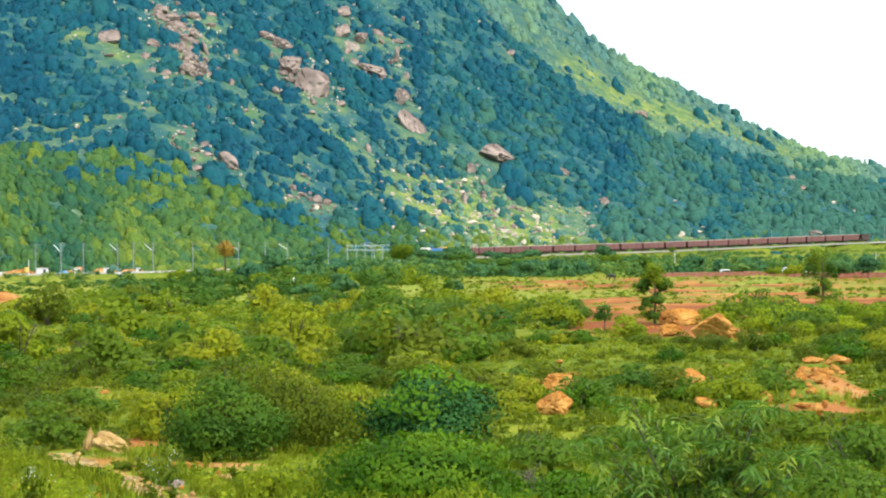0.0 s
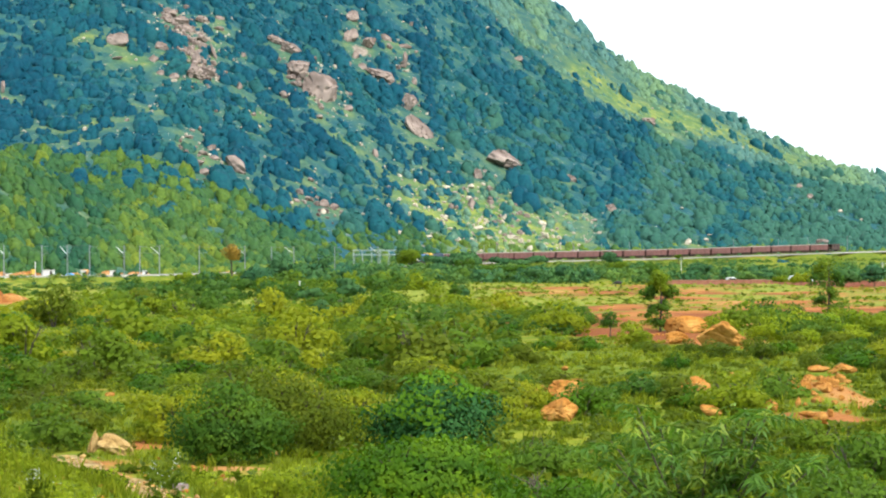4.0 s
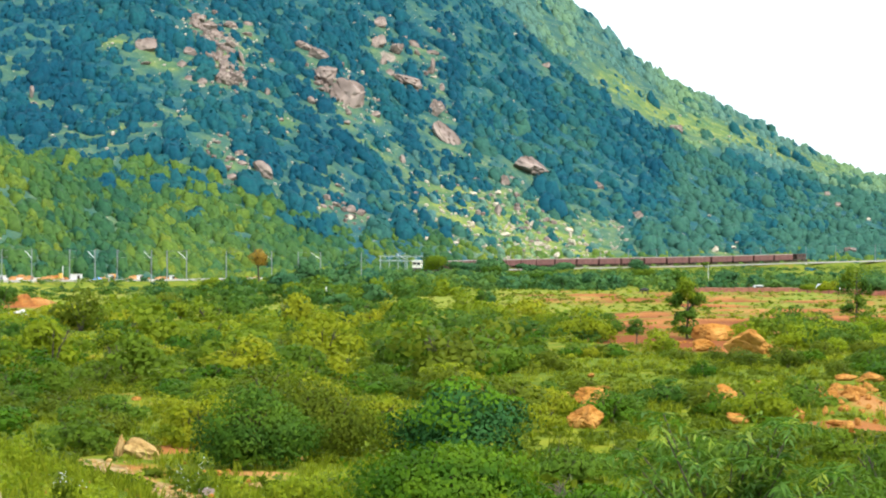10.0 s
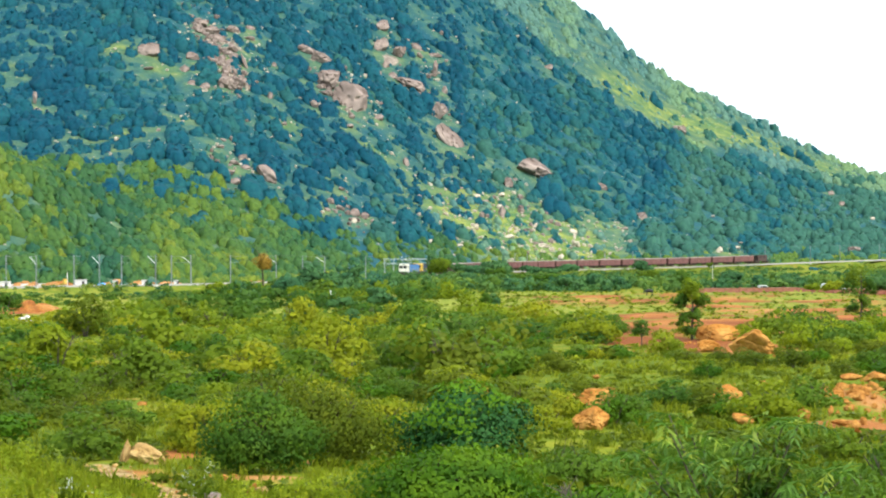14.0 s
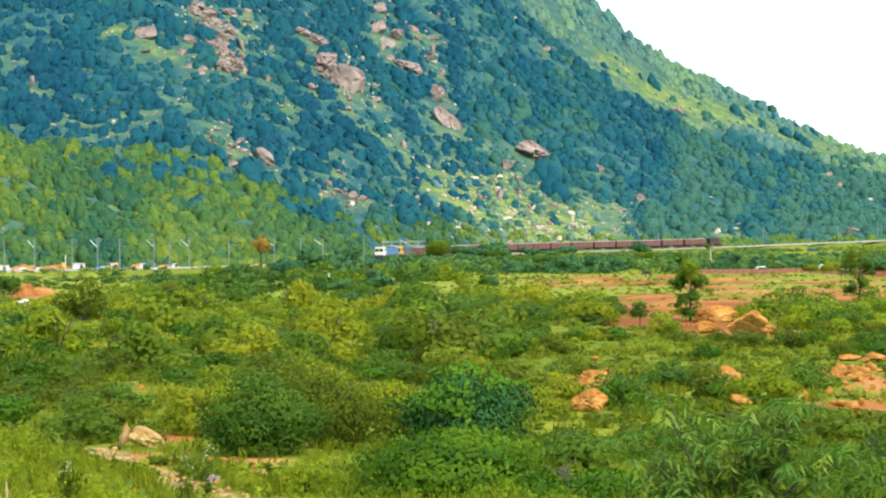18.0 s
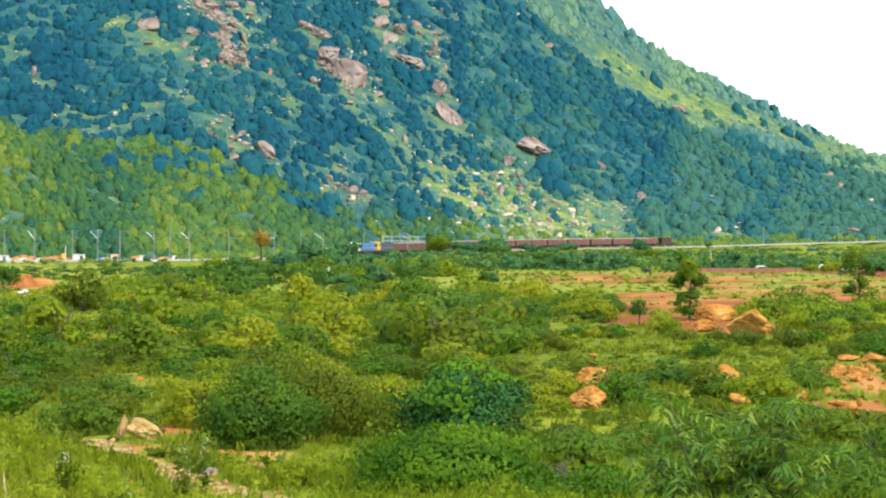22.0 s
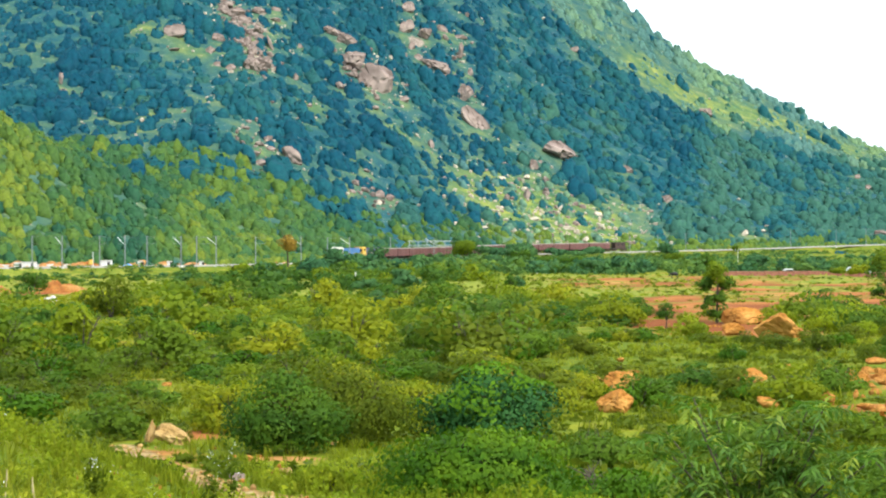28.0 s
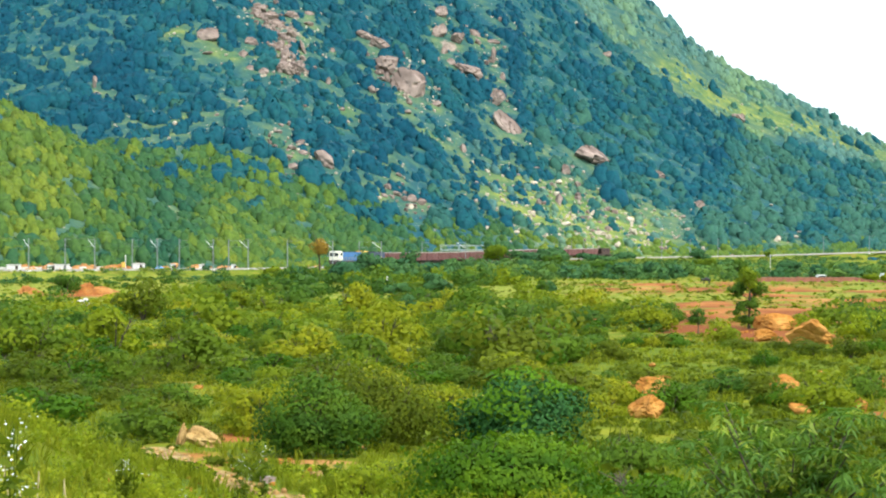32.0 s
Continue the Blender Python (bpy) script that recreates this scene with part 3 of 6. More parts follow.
def dome(rng, high, cards, leaf, rings=5, around=9, rough=0.3):
    """A crown for the distance: an uneven leafy dome one metre wide with ragged clumps on it."""
    shift = Vector(rng.uniform(-40, 40, 3))
    th = np.linspace(-0.25, math.pi / 2, rings + 1)
    ph = np.linspace(0, 2 * math.pi, around + 1)[:-1]
    P = np.zeros((rings + 1, around, 3))
    for i, t in enumerate(th):
        for j, f in enumerate(ph):
            d = Vector((math.cos(t) * math.cos(f), math.cos(t) * math.sin(f), math.sin(t)))
            r = 0.44 * (1 + rough * 1.6 * noise.noise(d * 1.9 + shift) + rough * 0.7 * noise.noise(d * 4.2 + shift))
            P[i, j] = (d.x * r, d.y * r, max(0.0, (d.z * r / 0.44 * 0.88 + 0.12)) * high)
    mid = np.array([0, 0, high * 0.25])
    out = P - mid
    out /= np.linalg.norm(out, axis=2)[:, :, None] + 1e-9
    east = np.roll(P, -1, 1) - np.roll(P, 1, 1)
    up = np.concatenate([P[1:2] - P[:1], P[2:] - P[:-2], P[-1:] - P[-2:-1]])
    way = np.cross(east, up)
    way /= np.linalg.norm(way, axis=2)[:, :, None] + 1e-6
    soft = way * 0.5 + out * 0.5 + np.array([0, 0, 0.12])
    ij = [(i, j, (j + 1) % around) for i in range(rings) for j in range(around)]
    quads = np.array([[P[i, j], P[i, k], P[i + 1, k], P[i + 1, j]] for i, j, k in ij])
    turn = np.array([[soft[i, j], soft[i, k], soft[i + 1, k], soft[i + 1, j]] for i, j, k in ij])
    body = np.concatenate([quads, turn], 1)
    pick = rng.integers(0, len(quads), cards)
    w = rng.uniform(0, 1, (cards, 2, 1))
    q, face = quads[pick], turn[pick].mean(1)
    face /= np.linalg.norm(face, axis=1)[:, None] + 1e-9
    pos = (q[:, 0] * (1 - w[:, 0]) + q[:, 1] * w[:, 0]) * (1 - w[:, 1]) + (q[:, 3] * (1 - w[:, 0]) + q[:, 2] * w[:, 0]) * w[:, 1]
    lean = face + rng.normal(size=(cards, 3)) * 0.45
    tufts = leaf_cards(rng, pos + face * leaf * 0.25, lean, leaf * rng.uniform(0.6, 1.4, cards))
    facing = (face + rng.normal(size=(cards, 3)) * 0.14)[:, None, :]
    return np.concatenate([body, np.concatenate([tufts, np.repeat(facing, 4, axis=1)], 1)])


def clump(rng, high, lobes, tufts, leaf, rings=3, around=7):
    """A thicket for the distance, about one metre wide: uneven lobes that grow into one another."""
    out = []
    for k in range(lobes):
        size = rng.uniform(0.42, 0.72) * (1.15 if k == 0 else 1.0)
        d = dome(rng, high * rng.uniform(0.8, 1.25), tufts, leaf / size, rings, around, 0.34)
        a, q = rng.uniform(0, 2 * math.pi), (0.08 if k == 0 else rng.uniform(0.18, 0.36))
        d[:, :4] = d[:, :4] * size + np.array([math.cos(a) * q, math.sin(a) * q, 0.0])
        out.append(d)
    return np.concatenate(out)


def scatter(name, rng, places, templates, material, label, category, lift=(0, 0, 0), slope=None, vary=0.06, tone=None):
    """One mesh of many plants: places are rows of x, y, z, scale and stretch upwards."""
    out, tint = [], []
    kinds = rng.integers(0, len(templates), len(places))
    for k, t in enumerate(templates):
        p = places[kinds == k]
        if not len(p):
            continue
        a = rng.uniform(0, 2 * math.pi, len(p))
        ca, sa = np.cos(a)[:, None, None], np.sin(a)[:, None, None]
        x, y, z = t[None, :, :, 0], t[None, :, :, 1], t[None, :, :, 2]
        s = p[:, 3][:, None, None]
        q = np.stack([(x * ca - y * sa) * s, (x * sa + y * ca) * s, z * s * p[:, 4][:, None, None]], -1)
        if slope is not None:
            gx = (slope(p[:, 0] + 3, p[:, 1]) - slope(p[:, 0] - 3, p[:, 1])) / 6
            gy = (slope(p[:, 0], p[:, 1] + 3) - slope(p[:, 0], p[:, 1] - 3)) / 6
            q[:, :, :4, 2] += q[:, :, :4, 0] * gx[:, None, None] + q[:, :, :4, 1] * gy[:, None, None]
        q[:, :, :4] += p[:, None, None, :3]
        if t.shape[1] > 4:
            q[:, :, 4:] /= np.linalg.norm(q[:, :, 4:], axis=3)[..., None] + 1e-9
            q[:, :, 4:] += np.array(lift)
            q[:, :, 4:] /= np.linalg.norm(q[:, :, 4:], axis=3)[..., None] + 1e-9
        out.append(q.reshape(-1, t.shape[1], 3))
        patch = fnoise(p[:, 0] / (4 + p[:, 1] / 35), p[:, 1] / (6 + p[:, 1] / 22), 97, 2)
        tint.append(np.repeat(np.clip((patch - 0.25) * 1.5 + rng.normal(0, vary, len(p)) + (0.0 if tone is None else tone(p[:, 0], p[:, 1])), 0, 0.99), len(t)))
    ob = new(name, leaves_mesh(name, np.concatenate(out), material, np.concatenate(tint)))
    return tagged(ob, label, category, kind="stuff")


def part(name, bm, material, parent=None, label=""):
    me = bpy.data.meshes.new(name)
    bm.to_mesh(me)
    bm.free()
    me.materials.append(material)
    ob = new(name, me)
    ob.parent = parent
    if label:
        ob["label"] = label
    return ob


def box(bm, x0, x1, y0, y1, z0, z1, bevel=0.0):
    r = bmesh.ops.create_cube(bm, size=1.0)
    m = Matrix.Translation(((x0 + x1) / 2, (y0 + y1) / 2, (z0 + z1) / 2)) @ Matrix.Diagonal((x1 - x0, y1 - y0, z1 - z0, 1))
    bmesh.ops.transform(bm, matrix=m, verts=r["verts"])
    if bevel:
        e = list({e for v in r["verts"] for e in v.link_edges})
        bmesh.ops.bevel(bm, geom=e, offset=bevel, segments=2, affect="EDGES")
    return bm


def rod(bm, a, b, r0, r1=None, seg=8):
    """A round bar from a to b."""
    a, b = Vector(a), Vector(b)
    r1 = r0 if r1 is None else r1
    m = Matrix.Translation((a + b) / 2) @ (b - a).to_track_quat("Z", "Y").to_matrix().to_4x4()
    bmesh.ops.create_cone(bm, cap_ends=True, segments=seg, radius1=r0, radius2=r1, depth=(b - a).length, matrix=m)
    return bm


def thing(name, label, category, group=""):
    return tagged(new(name), label, category, group)


# ---- ground and hill ----
def build_ground():
    ang = np.radians(np.concatenate([np.arange(-180, -20, 8), np.arange(-20, 20, 0.2), np.arange(20, 181, 8)]))
    rad = np.concatenate([[0.0], np.geomspace(3, 70, 190), np.geomspace(71.5, 4900, 175)])
    A, R = np.meshgrid(ang, rad, indexing="ij")
    x, y = np.sin(A) * R + 0.31, np.cos(A) * R - 0.27
    z = ground_z(x.ravel(), y.ravel())
    v = np.stack([x.ravel(), y.ravel(), z], 1)
    i, j = np.meshgrid(np.arange(len(ang) - 1), np.arange(len(rad) - 1), indexing="ij")
    k = (i * len(rad) + j).ravel()
    q = np.stack([k, k + len(rad), k + len(rad) + 1, k + 1], 1)[:, ::-1]
    xs, ys = v[:, 0], v[:, 1]
    soil = soil_mask(xs, ys)
    tagged(new("ground", array_mesh("ground", v, q, GROUND, True, [("soil", soil), ("sand", trodden(xs, ys)), ("dry", smooth(140, 215, ys) * (1 - 0.8 * smooth(405, 440, ys)))])), "scrubby grassland with patches of red soil", "ground", kind="structure")


SOIL_SPOTS = [(36, 216, 17, 12), (27, 203, 11, 6), (52, 226, 14, 12), (21, 172, 8, 9), (6.5, 181, 5, 4), (-2.3, 180, 4, 4), (-7.4, 186, 5, 6), (37, 184, 6, 3), (15, 153, 5, 5), (21, 142, 6, 10),
              (-62, 290, 9, 20), (-46, 220, 5, 12), (13.9, 65, 1.1, 9), (11, 51, 1.2, 4), (-3.3, 33.9, 0.7, 0.5), (-2.2, 39.9, 0.9, 0.8), (-5.7, 41, 0.6, 1.2), (-10.7, 60, 0.9, 2.2), (-21, 330, 1.6, 16), (-7.9, 212, 3.2, 8), (-26, 372, 4, 8), (-12, 384, 4, 7), (-108, 424, 6, 6), (-97, 433, 6, 5), (-85, 443, 6, 5), (-70, 460, 5, 6),
              (31, 221, 8, 5), (41, 222, 8, 5), (52, 262, 6, 7), (30, 174, 5, 5), (24.5, 246, 5, 9), (31, 384, 5, 10), (52, 342, 6, 9), (9.5, 175, 3, 4), (19.5, 184, 4, 7), (66, 335, 6, 9), (42, 300, 5, 8)]
PATH = spline(np.array([(-6.75, 37.0, 0), (-5.85, 34.2, 0), (-5.2, 32.2, 0), (-4.5, 30.4, 0), (-3.5, 26.4, 0), (-2.6, 24.3, 0), (-1.7, 22.6, 0)]), 8)


def trodden(x, y):
    """Sandy wear along the foot path, 0 to 1."""
    m = np.zeros(np.shape(x))
    for px, py, _ in PATH:
        m = np.maximum(m, np.exp(-(((x - px) / 0.26) ** 2 + ((y - py) / 0.8) ** 2) ** 1.5))
    return m * np.clip(0.0 + 1.6 * fnoise(x * 2.1, y * 0.8, 83), 0, 1)


def soil_mask(x, y):
    """Where bare earth shows: 0 grass, 1 earth."""
    m = fnoise(x / 9, y / 16, 23) * 0.5
    m = m + 0.16 * smooth(2, 14, x) * smooth(150, 190, y) * (1 - smooth(400, 440, y)) * (0.4 + fnoise(x / 20, y / 7, 29))
    for cx, cy, rx, ry in SOIL_SPOTS:
        m = m + (0.5 if ry < 12 and rx < 9 else 0.7 * fnoise(x / 5, y / 3, 67)) * np.exp(-(((x - cx) / rx) ** 2 + ((y - cy) / ry) ** 2) ** 1.5)
    for px, py, _ in PATH:
        m = np.maximum(m, 0.62 * np.exp(-(((x - px) / 0.38) ** 2 + ((y - py) / 0.9) ** 2) ** 1.5))
    return np.clip(m, 0, 1)


def build_hill():
    xs, ys = np.arange(-520, 620.1, 5.0), np.concatenate([np.arange(440, 1300, 5.0), np.arange(1300, 2000, 25.0)])
    X, Y = np.meshgrid(xs, ys, indexing="ij")
    z = hill_z(X.ravel(), Y.ravel())
    v = np.stack([X.ravel(), Y.ravel(), z], 1)
    i, j = np.meshgrid(np.arange(len(xs) - 1), np.arange(len(ys) - 1), indexing="ij")
    k = (i * len(ys) + j).ravel()
    q = np.stack([k, k + len(ys), k + len(ys) + 1, k + 1], 1)
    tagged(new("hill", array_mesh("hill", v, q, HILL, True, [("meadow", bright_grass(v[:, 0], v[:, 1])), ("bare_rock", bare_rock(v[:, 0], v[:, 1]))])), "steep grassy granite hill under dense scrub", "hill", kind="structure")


build_ground()
build_hill()


# ---- far vegetation ----
def seen_wedge(x, y):
    return np.abs(x / y + 0.008) < 0.265


def grow_hill():
    rng = np.random.default_rng(5)
    big = [clump(rng, 0.75, 4, 5, 0.13) for _ in range(18)]
    small = [dome(rng, 0.7, 6, 0.22, 3, 6, 0.34) for _ in range(12)]
    n = 30000
    x, y = rng.uniform(-330, 420, n), rng.uniform(560, 1300, n)
    foot = np.interp(x, FOOT_X, FOOT_Y)
    grass = bright_grass(x, y)
    dense = fnoise(x / 26, y / 38, 31) * 0.7 + fnoise(x / 9, y / 13, 37) * 0.3 - 0.30 * grass - 0.30 * hill_open(x, y) - 0.3 * np.exp(-(((x - 34) / 46) ** 2 + ((y - 826) / 52) ** 2) ** 1.5) + 0.12 * smooth(40, 110, x)
    ridge = on_ridge(x, y) > 0
    low = (y < foot + 34 + 30 * smooth(30, -20, x) + 30 * (vnoise(x / 14, y / 20, 15) - 0.5))
    ok = seen_wedge(x, y) & (hill_z(x, y) > -2.2) & ~((x < -50) & (y < 670 + 90 * vnoise(x / 18, y / 22, 21)))
    ok &= off_outcrop_sightlines(x, y) & ((hill_z(x, y) < 16 + 0.132 * y) | (rng.uniform(0, 1, n) < 0.3))
    core = ok & ~low & ~(ridge & (rng.uniform(0, 1, n) < 0.9))
    for name, pick, kinds, least, most, words in (("hill_scrub", core & (dense > 0.32) & (rng.uniform(0, 1, n) < 0.25) & off_outcrop_sightlines(x, y, 6.0), big, 5.0, 14.0, "dense rounded scrub covering the granite hill, tinted blue for haze"),
                                                  ("hill_bushes", core & (dense > 0.06) & (rng.uniform(0, 1, n) < 0.7) & off_outcrop_sightlines(x, y, 2.0), small, 2.0, 6.5, "small bushes in the hill's grass, tinted blue for haze")):
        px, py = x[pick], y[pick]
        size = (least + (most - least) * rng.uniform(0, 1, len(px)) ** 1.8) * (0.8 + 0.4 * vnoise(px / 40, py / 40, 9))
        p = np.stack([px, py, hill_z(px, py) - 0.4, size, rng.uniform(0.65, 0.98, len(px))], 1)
        # Tone eases the painted haze at the foot and lightens the hazy east flank.
        scatter(name, rng, p, kinds, HAZED_HILL_LEAF, words, "scrub", (0, -0.08, 0.1), hill_z, 0.19, lambda a, b: 0.36 * smooth(70, 210, a) + 0.4 * (1 - smooth(4, 38, hill_z(a, b))) - 0.02)
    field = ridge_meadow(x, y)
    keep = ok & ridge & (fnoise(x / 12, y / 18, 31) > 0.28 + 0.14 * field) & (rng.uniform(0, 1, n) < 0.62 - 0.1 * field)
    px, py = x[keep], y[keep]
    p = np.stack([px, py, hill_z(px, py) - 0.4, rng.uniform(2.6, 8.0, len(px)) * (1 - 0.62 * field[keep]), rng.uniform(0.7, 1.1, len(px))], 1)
    scatter("ridge_scrub", rng, p, small + big[:6], HAZED_RIDGE_LEAF, "scrub along the hill's shoulder, tinted pale for sun and haze", "scrub", (0, -0.25, 0.3), hill_z)
    n = 560
    x, y = rng.normal(34, 32, n), rng.normal(832, 34, n)
    keep = off_outcrop_sightlines(x, y) & (fnoise(x / 7, y / 10, 39) > 0.44)
    x, y = x[keep], y[keep]
    p = np.stack([x, y, hill_z(x, y) - 0.1, 0.9 + 4.6 * rng.uniform(0, 1, len(x)) ** 2.4, rng.uniform(0.6, 1.0, len(x))], 1)
    scatter("clearing_shrubs", rng, p, small, HAZED_RIDGE_LEAF, "small shrubs dotting the grassy clearing", "shrubs", (0, 0, 0), hill_z)
    x, y = rng.normal(34, 38, 52), rng.normal(836, 34, 52)
    keep = off_outcrop_sightlines(x, y)
    x, y = x[keep], y[keep]
    p = np.stack([x, y, hill_z(x, y) - 0.2, rng.uniform(3.0, 8.0, len(x)), rng.uniform(0.6, 0.9, len(x))], 1)
    scatter("clearing_bushes", rng, p, big, HAZED_HILL_LEAF, "dark rounded bushes standing in the grassy clearing", "bushes", (0, -0.12, 0.15), hill_z)
    n = 6000
    x, y = rng.uniform(-260, -40, n), rng.uniform(460, 740, n)
    keep = seen_wedge(x, y) & (hill_z(x, y) > -1.0)
    x, y = x[keep], y[keep]
    temps = [clump(rng, 0.85, 3, 6, 0.11) for _ in range(18)]
    size = (3.6 + 6.0 * rng.uniform(0, 1, len(x)) ** 2.0)
    p = np.stack([x, y, hill_z(x, y) - 0.3, size, rng.uniform(0.6, 0.95, len(x))], 1)
    tone = 0.3 * smooth(10, 50, hill_z(x, y)) + 0.5 * smooth(-150, -70, x) + (fnoise(x / 16, y / 24, 35) - 0.5) * 0.7 + rng.normal(0, 0.13, len(x))
    mid = tone > 0.45
    scatter("spur_hedge", rng, p[mid], temps, HEDGE_LEAF, "deep green trees on the flank of the spur", "trees", (0, 0, 0.04), hill_z, 0.22)
    scatter("spur_trees", rng, p[~mid], temps, SPUR_LEAF, "yellow-green trees crowding the low spur", "trees", (0, 0, 0.04), hill_z, 0.22)
    n = 9500
    x, y = rng.uniform(-75, 270, n), rng.uniform(500, 1000, n)
    foot = np.interp(x, FOOT_X, FOOT_Y)
    d, _ = rail_near(x, y)
    keep = seen_wedge(x, y) & (y < foot + 44 + 30 * smooth(30, -20, x) + 30 * (vnoise(x / 14, y / 20, 15) - 0.5)) & (d > 9) & (y > np.interp(x, RAIL[::-1, 0], RAIL[::-1, 1]) + 9) & (fnoise(x / 12, y / 16, 33) - 0.5 * hill_open(x, y) > 0.27)
    keep &= off_outcrop_sightlines(x, y)
    x, y = x[keep], y[keep]
    p = np.stack([x, y, surface_z(x, y) - 0.2, rng.uniform(2.4, 6.0, len(x)), rng.uniform(0.6, 0.9, len(x))], 1)
    green = rng.uniform(0, 1, len(x)) < 0.9 - 0.6 * smooth(10, 60, x)
    scatter("foothill_trees", rng, p[green], temps, SPUR_LEAF, "light green trees at the foot of the hill", "trees", (0, 0, 0.04), surface_z, 0.22)
    scatter("foothill_scrub", rng, p[~green], temps, HEDGE_LEAF, "blue-green scrub along the foot of the hill", "scrub", (0, -0.12, 0.15), surface_z)


def grow_plain():
    rng = np.random.default_rng(8)
    near = [crown(rng, 320, 1.0, 0.7, 0.063, 9, 0.0, 0.28) for _ in range(16)]
    far = [crown(rng, 82, 1.0, 0.7, 0.122, 7, 0.0, 0.28) for _ in range(16)]
    n = 6200
    y = 95 + 380 * rng.uniform(0, 1, n) ** 0.75
    x = y * rng.uniform(-0.28, 0.265, n)
    d, _ = rail_near(x, y)
    k = x / y
    open_field = np.maximum(smooth(-0.005, 0.02, k) * smooth(215, 250, y) * (1 - smooth(425, 440, y)), smooth(0.08, 0.11, k) * smooth(150, 168, y) * (1 - smooth(280, 300, y)))
    heap = np.maximum(np.exp(-((x + 62) / 14) ** 2 - ((y - 270) / 60) ** 2), smooth(-0.185, -0.2, k) * smooth(196, 206, y) * (1 - smooth(320, 340, y)))
    heap = np.maximum(heap, 0.35 * smooth(230, 270, y) * (1 - smooth(400, 430, y)) * smooth(-0.11, -0.09, k))
    slope = smooth(38, 55, -x) * smooth(310, 350, y)
    dense = fnoise(x / 10, y / 18, 41)
    keep = (d > 13) & (dense > 0.40 + 0.12 * smooth(185, 235, y) + 0.3 * open_field + 0.28 * heap + 0.16 * smooth(35, 45, x) * smooth(300, 330, y)) & (soil_mask(x, y) < 0.5) & ~((x > 2) & (x < 40) & (y < 135)) & off_rock_sightlines(x, y)
    x, y, slope = x[keep], y[keep], slope[keep]
    s = (1.0 + 4.6 * rng.uniform(0, 1, len(x)) ** 2.0) * (0.85 + y / 900) * (1 - 0.45 * slope)
    p = np.stack([x, y, surface_z(x, y) - 0.1, s, rng.uniform(0.55, 0.95, len(x))], 1)
    scatter("plain_scrub", rng, p[y < 230], near, PLAIN_LEAF, "green thorn scrub spread over the plain", "scrub", vary=0.2)
    scatter("distant_scrub", rng, p[y >= 230], far, PLAIN_LEAF, "green scrub far across the plain", "scrub", vary=0.22, tone=lambda a, b: -0.2)
    n = 1150
    y = rng.uniform(425, 720, n)
    x = y * rng.uniform(-0.085, 0.27, n)
    d, _ = rail_near(x, y)
    front = y < np.interp(x, RAIL[::-1, 0], RAIL[::-1, 1]) - 12
    keep = front & (d > 12) & (fnoise(x / 16, y / 30, 43) > 0.38 + 0.05 * smooth(60, 110, x) * smooth(470, 520, y)) & ~((x > 52) & (y < 432))
    x, y = x[keep], y[keep]
    s = rng.uniform(3.6, 8.0, len(x)) * (1 - 0.45 * smooth(460, 540, y) * smooth(-5, 30, x))
    p = np.stack([x, y, ground_z(x, y) - 0.2, s, rng.uniform(0.65, 0.95, len(x))], 1)
    scatter("hedge_trees", rng, p, far, HEDGE_LEAF, "belt of dark green trees before the railway", "trees", vary=0.2)
    n = 2600
    q = [on_rail(v) for v in rng.uniform(15, RAIL_S[-1] - 5, n)]
    off = -4.8 - 50 * rng.uniform(0, 1, n) ** 1.4
    x = np.array([a[0] + w[1] * o for (a, w), o in zip(q, off)])
    y = np.array([a[1] - w[0] * o for (a, w), o in zip(q, off)])
    d, _ = rail_near(x, y)
    keep = ((d > 8) | ((d > 4.6) & (x < -40))) & (fnoise(x / 9, y / 14, 45) > 0.36)
    x, y = x[keep], y[keep]
    p = np.stack([x, y, ground_z(x, y) - 0.1, rng.uniform(1.0, 3.0, len(x)), rng.uniform(0.5, 0.85, len(x))], 1)
    scatter("embankment_scrub", rng, p, [crown(rng, 40, 1.0, 0.7, 0.17, 6) for _ in range(10)], SPUR_LEAF, "low yellow-green scrub below the railway bank", "scrub", vary=0.2, tone=lambda a, b: 0.25)
    n = 7600
    y = 98 + 340 * rng.uniform(0, 1, n) ** 1.15
    x = y * rng.uniform(-0.28, 0.265, n)
    d, _ = rail_near(x, y)
    keep = (d > 5) & (soil_mask(x, y) < 0.6) & (fnoise(x / 7, y / 12, 47) > 0.36)
    x, y = x[keep], y[keep]
    p = np.stack([x, y, surface_z(x, y) - 0.05, rng.uniform(0.35, 1.3, len(x)) * (0.55 + 0.45 * smooth(100, 200, y)), rng.uniform(0.4, 0.8, len(x))], 1)
    green = rng.uniform(0, 1, len(x)) < 0.4
    tuft = [crown(rng, 20, 1.0, 0.8, 0.24, 5) for _ in range(8)]
    scatter("field_tufts", rng, p[green], tuft, OLIVE_LEAF, "tufts of coarse grass across the open field", "grass")
    scatter("pale_field_tufts", rng, p[~green], tuft, MEADOW_LEAF, "pale grass tufts across the open field", "grass", vary=0.2)


# ---- railway ----
def ribbon(name, half, lift, thick, material, s0, s1, step, label, category):
    s = np.arange(s0, s1, step)
    v, q = [], []
    for a in s:
        p, w = on_rail(a)
        side = np.array([w[1], -w[0], 0])
        for k, dz in ((-1.0, -thick), (-0.72, 0.0), (0.72, 0.0), (1.0, -thick)):
            v.append(p + side * half * k + np.array([0, 0, lift + dz]))
    for i in range(len(s) - 1):
        for k in range(3):
            q.append((i * 4 + k, i * 4 + k + 1, i * 4 + k + 5, i * 4 + k + 4))
    return tagged(new(name, array_mesh(name, np.array(v), np.array(q), material)), label, category, kind="structure")


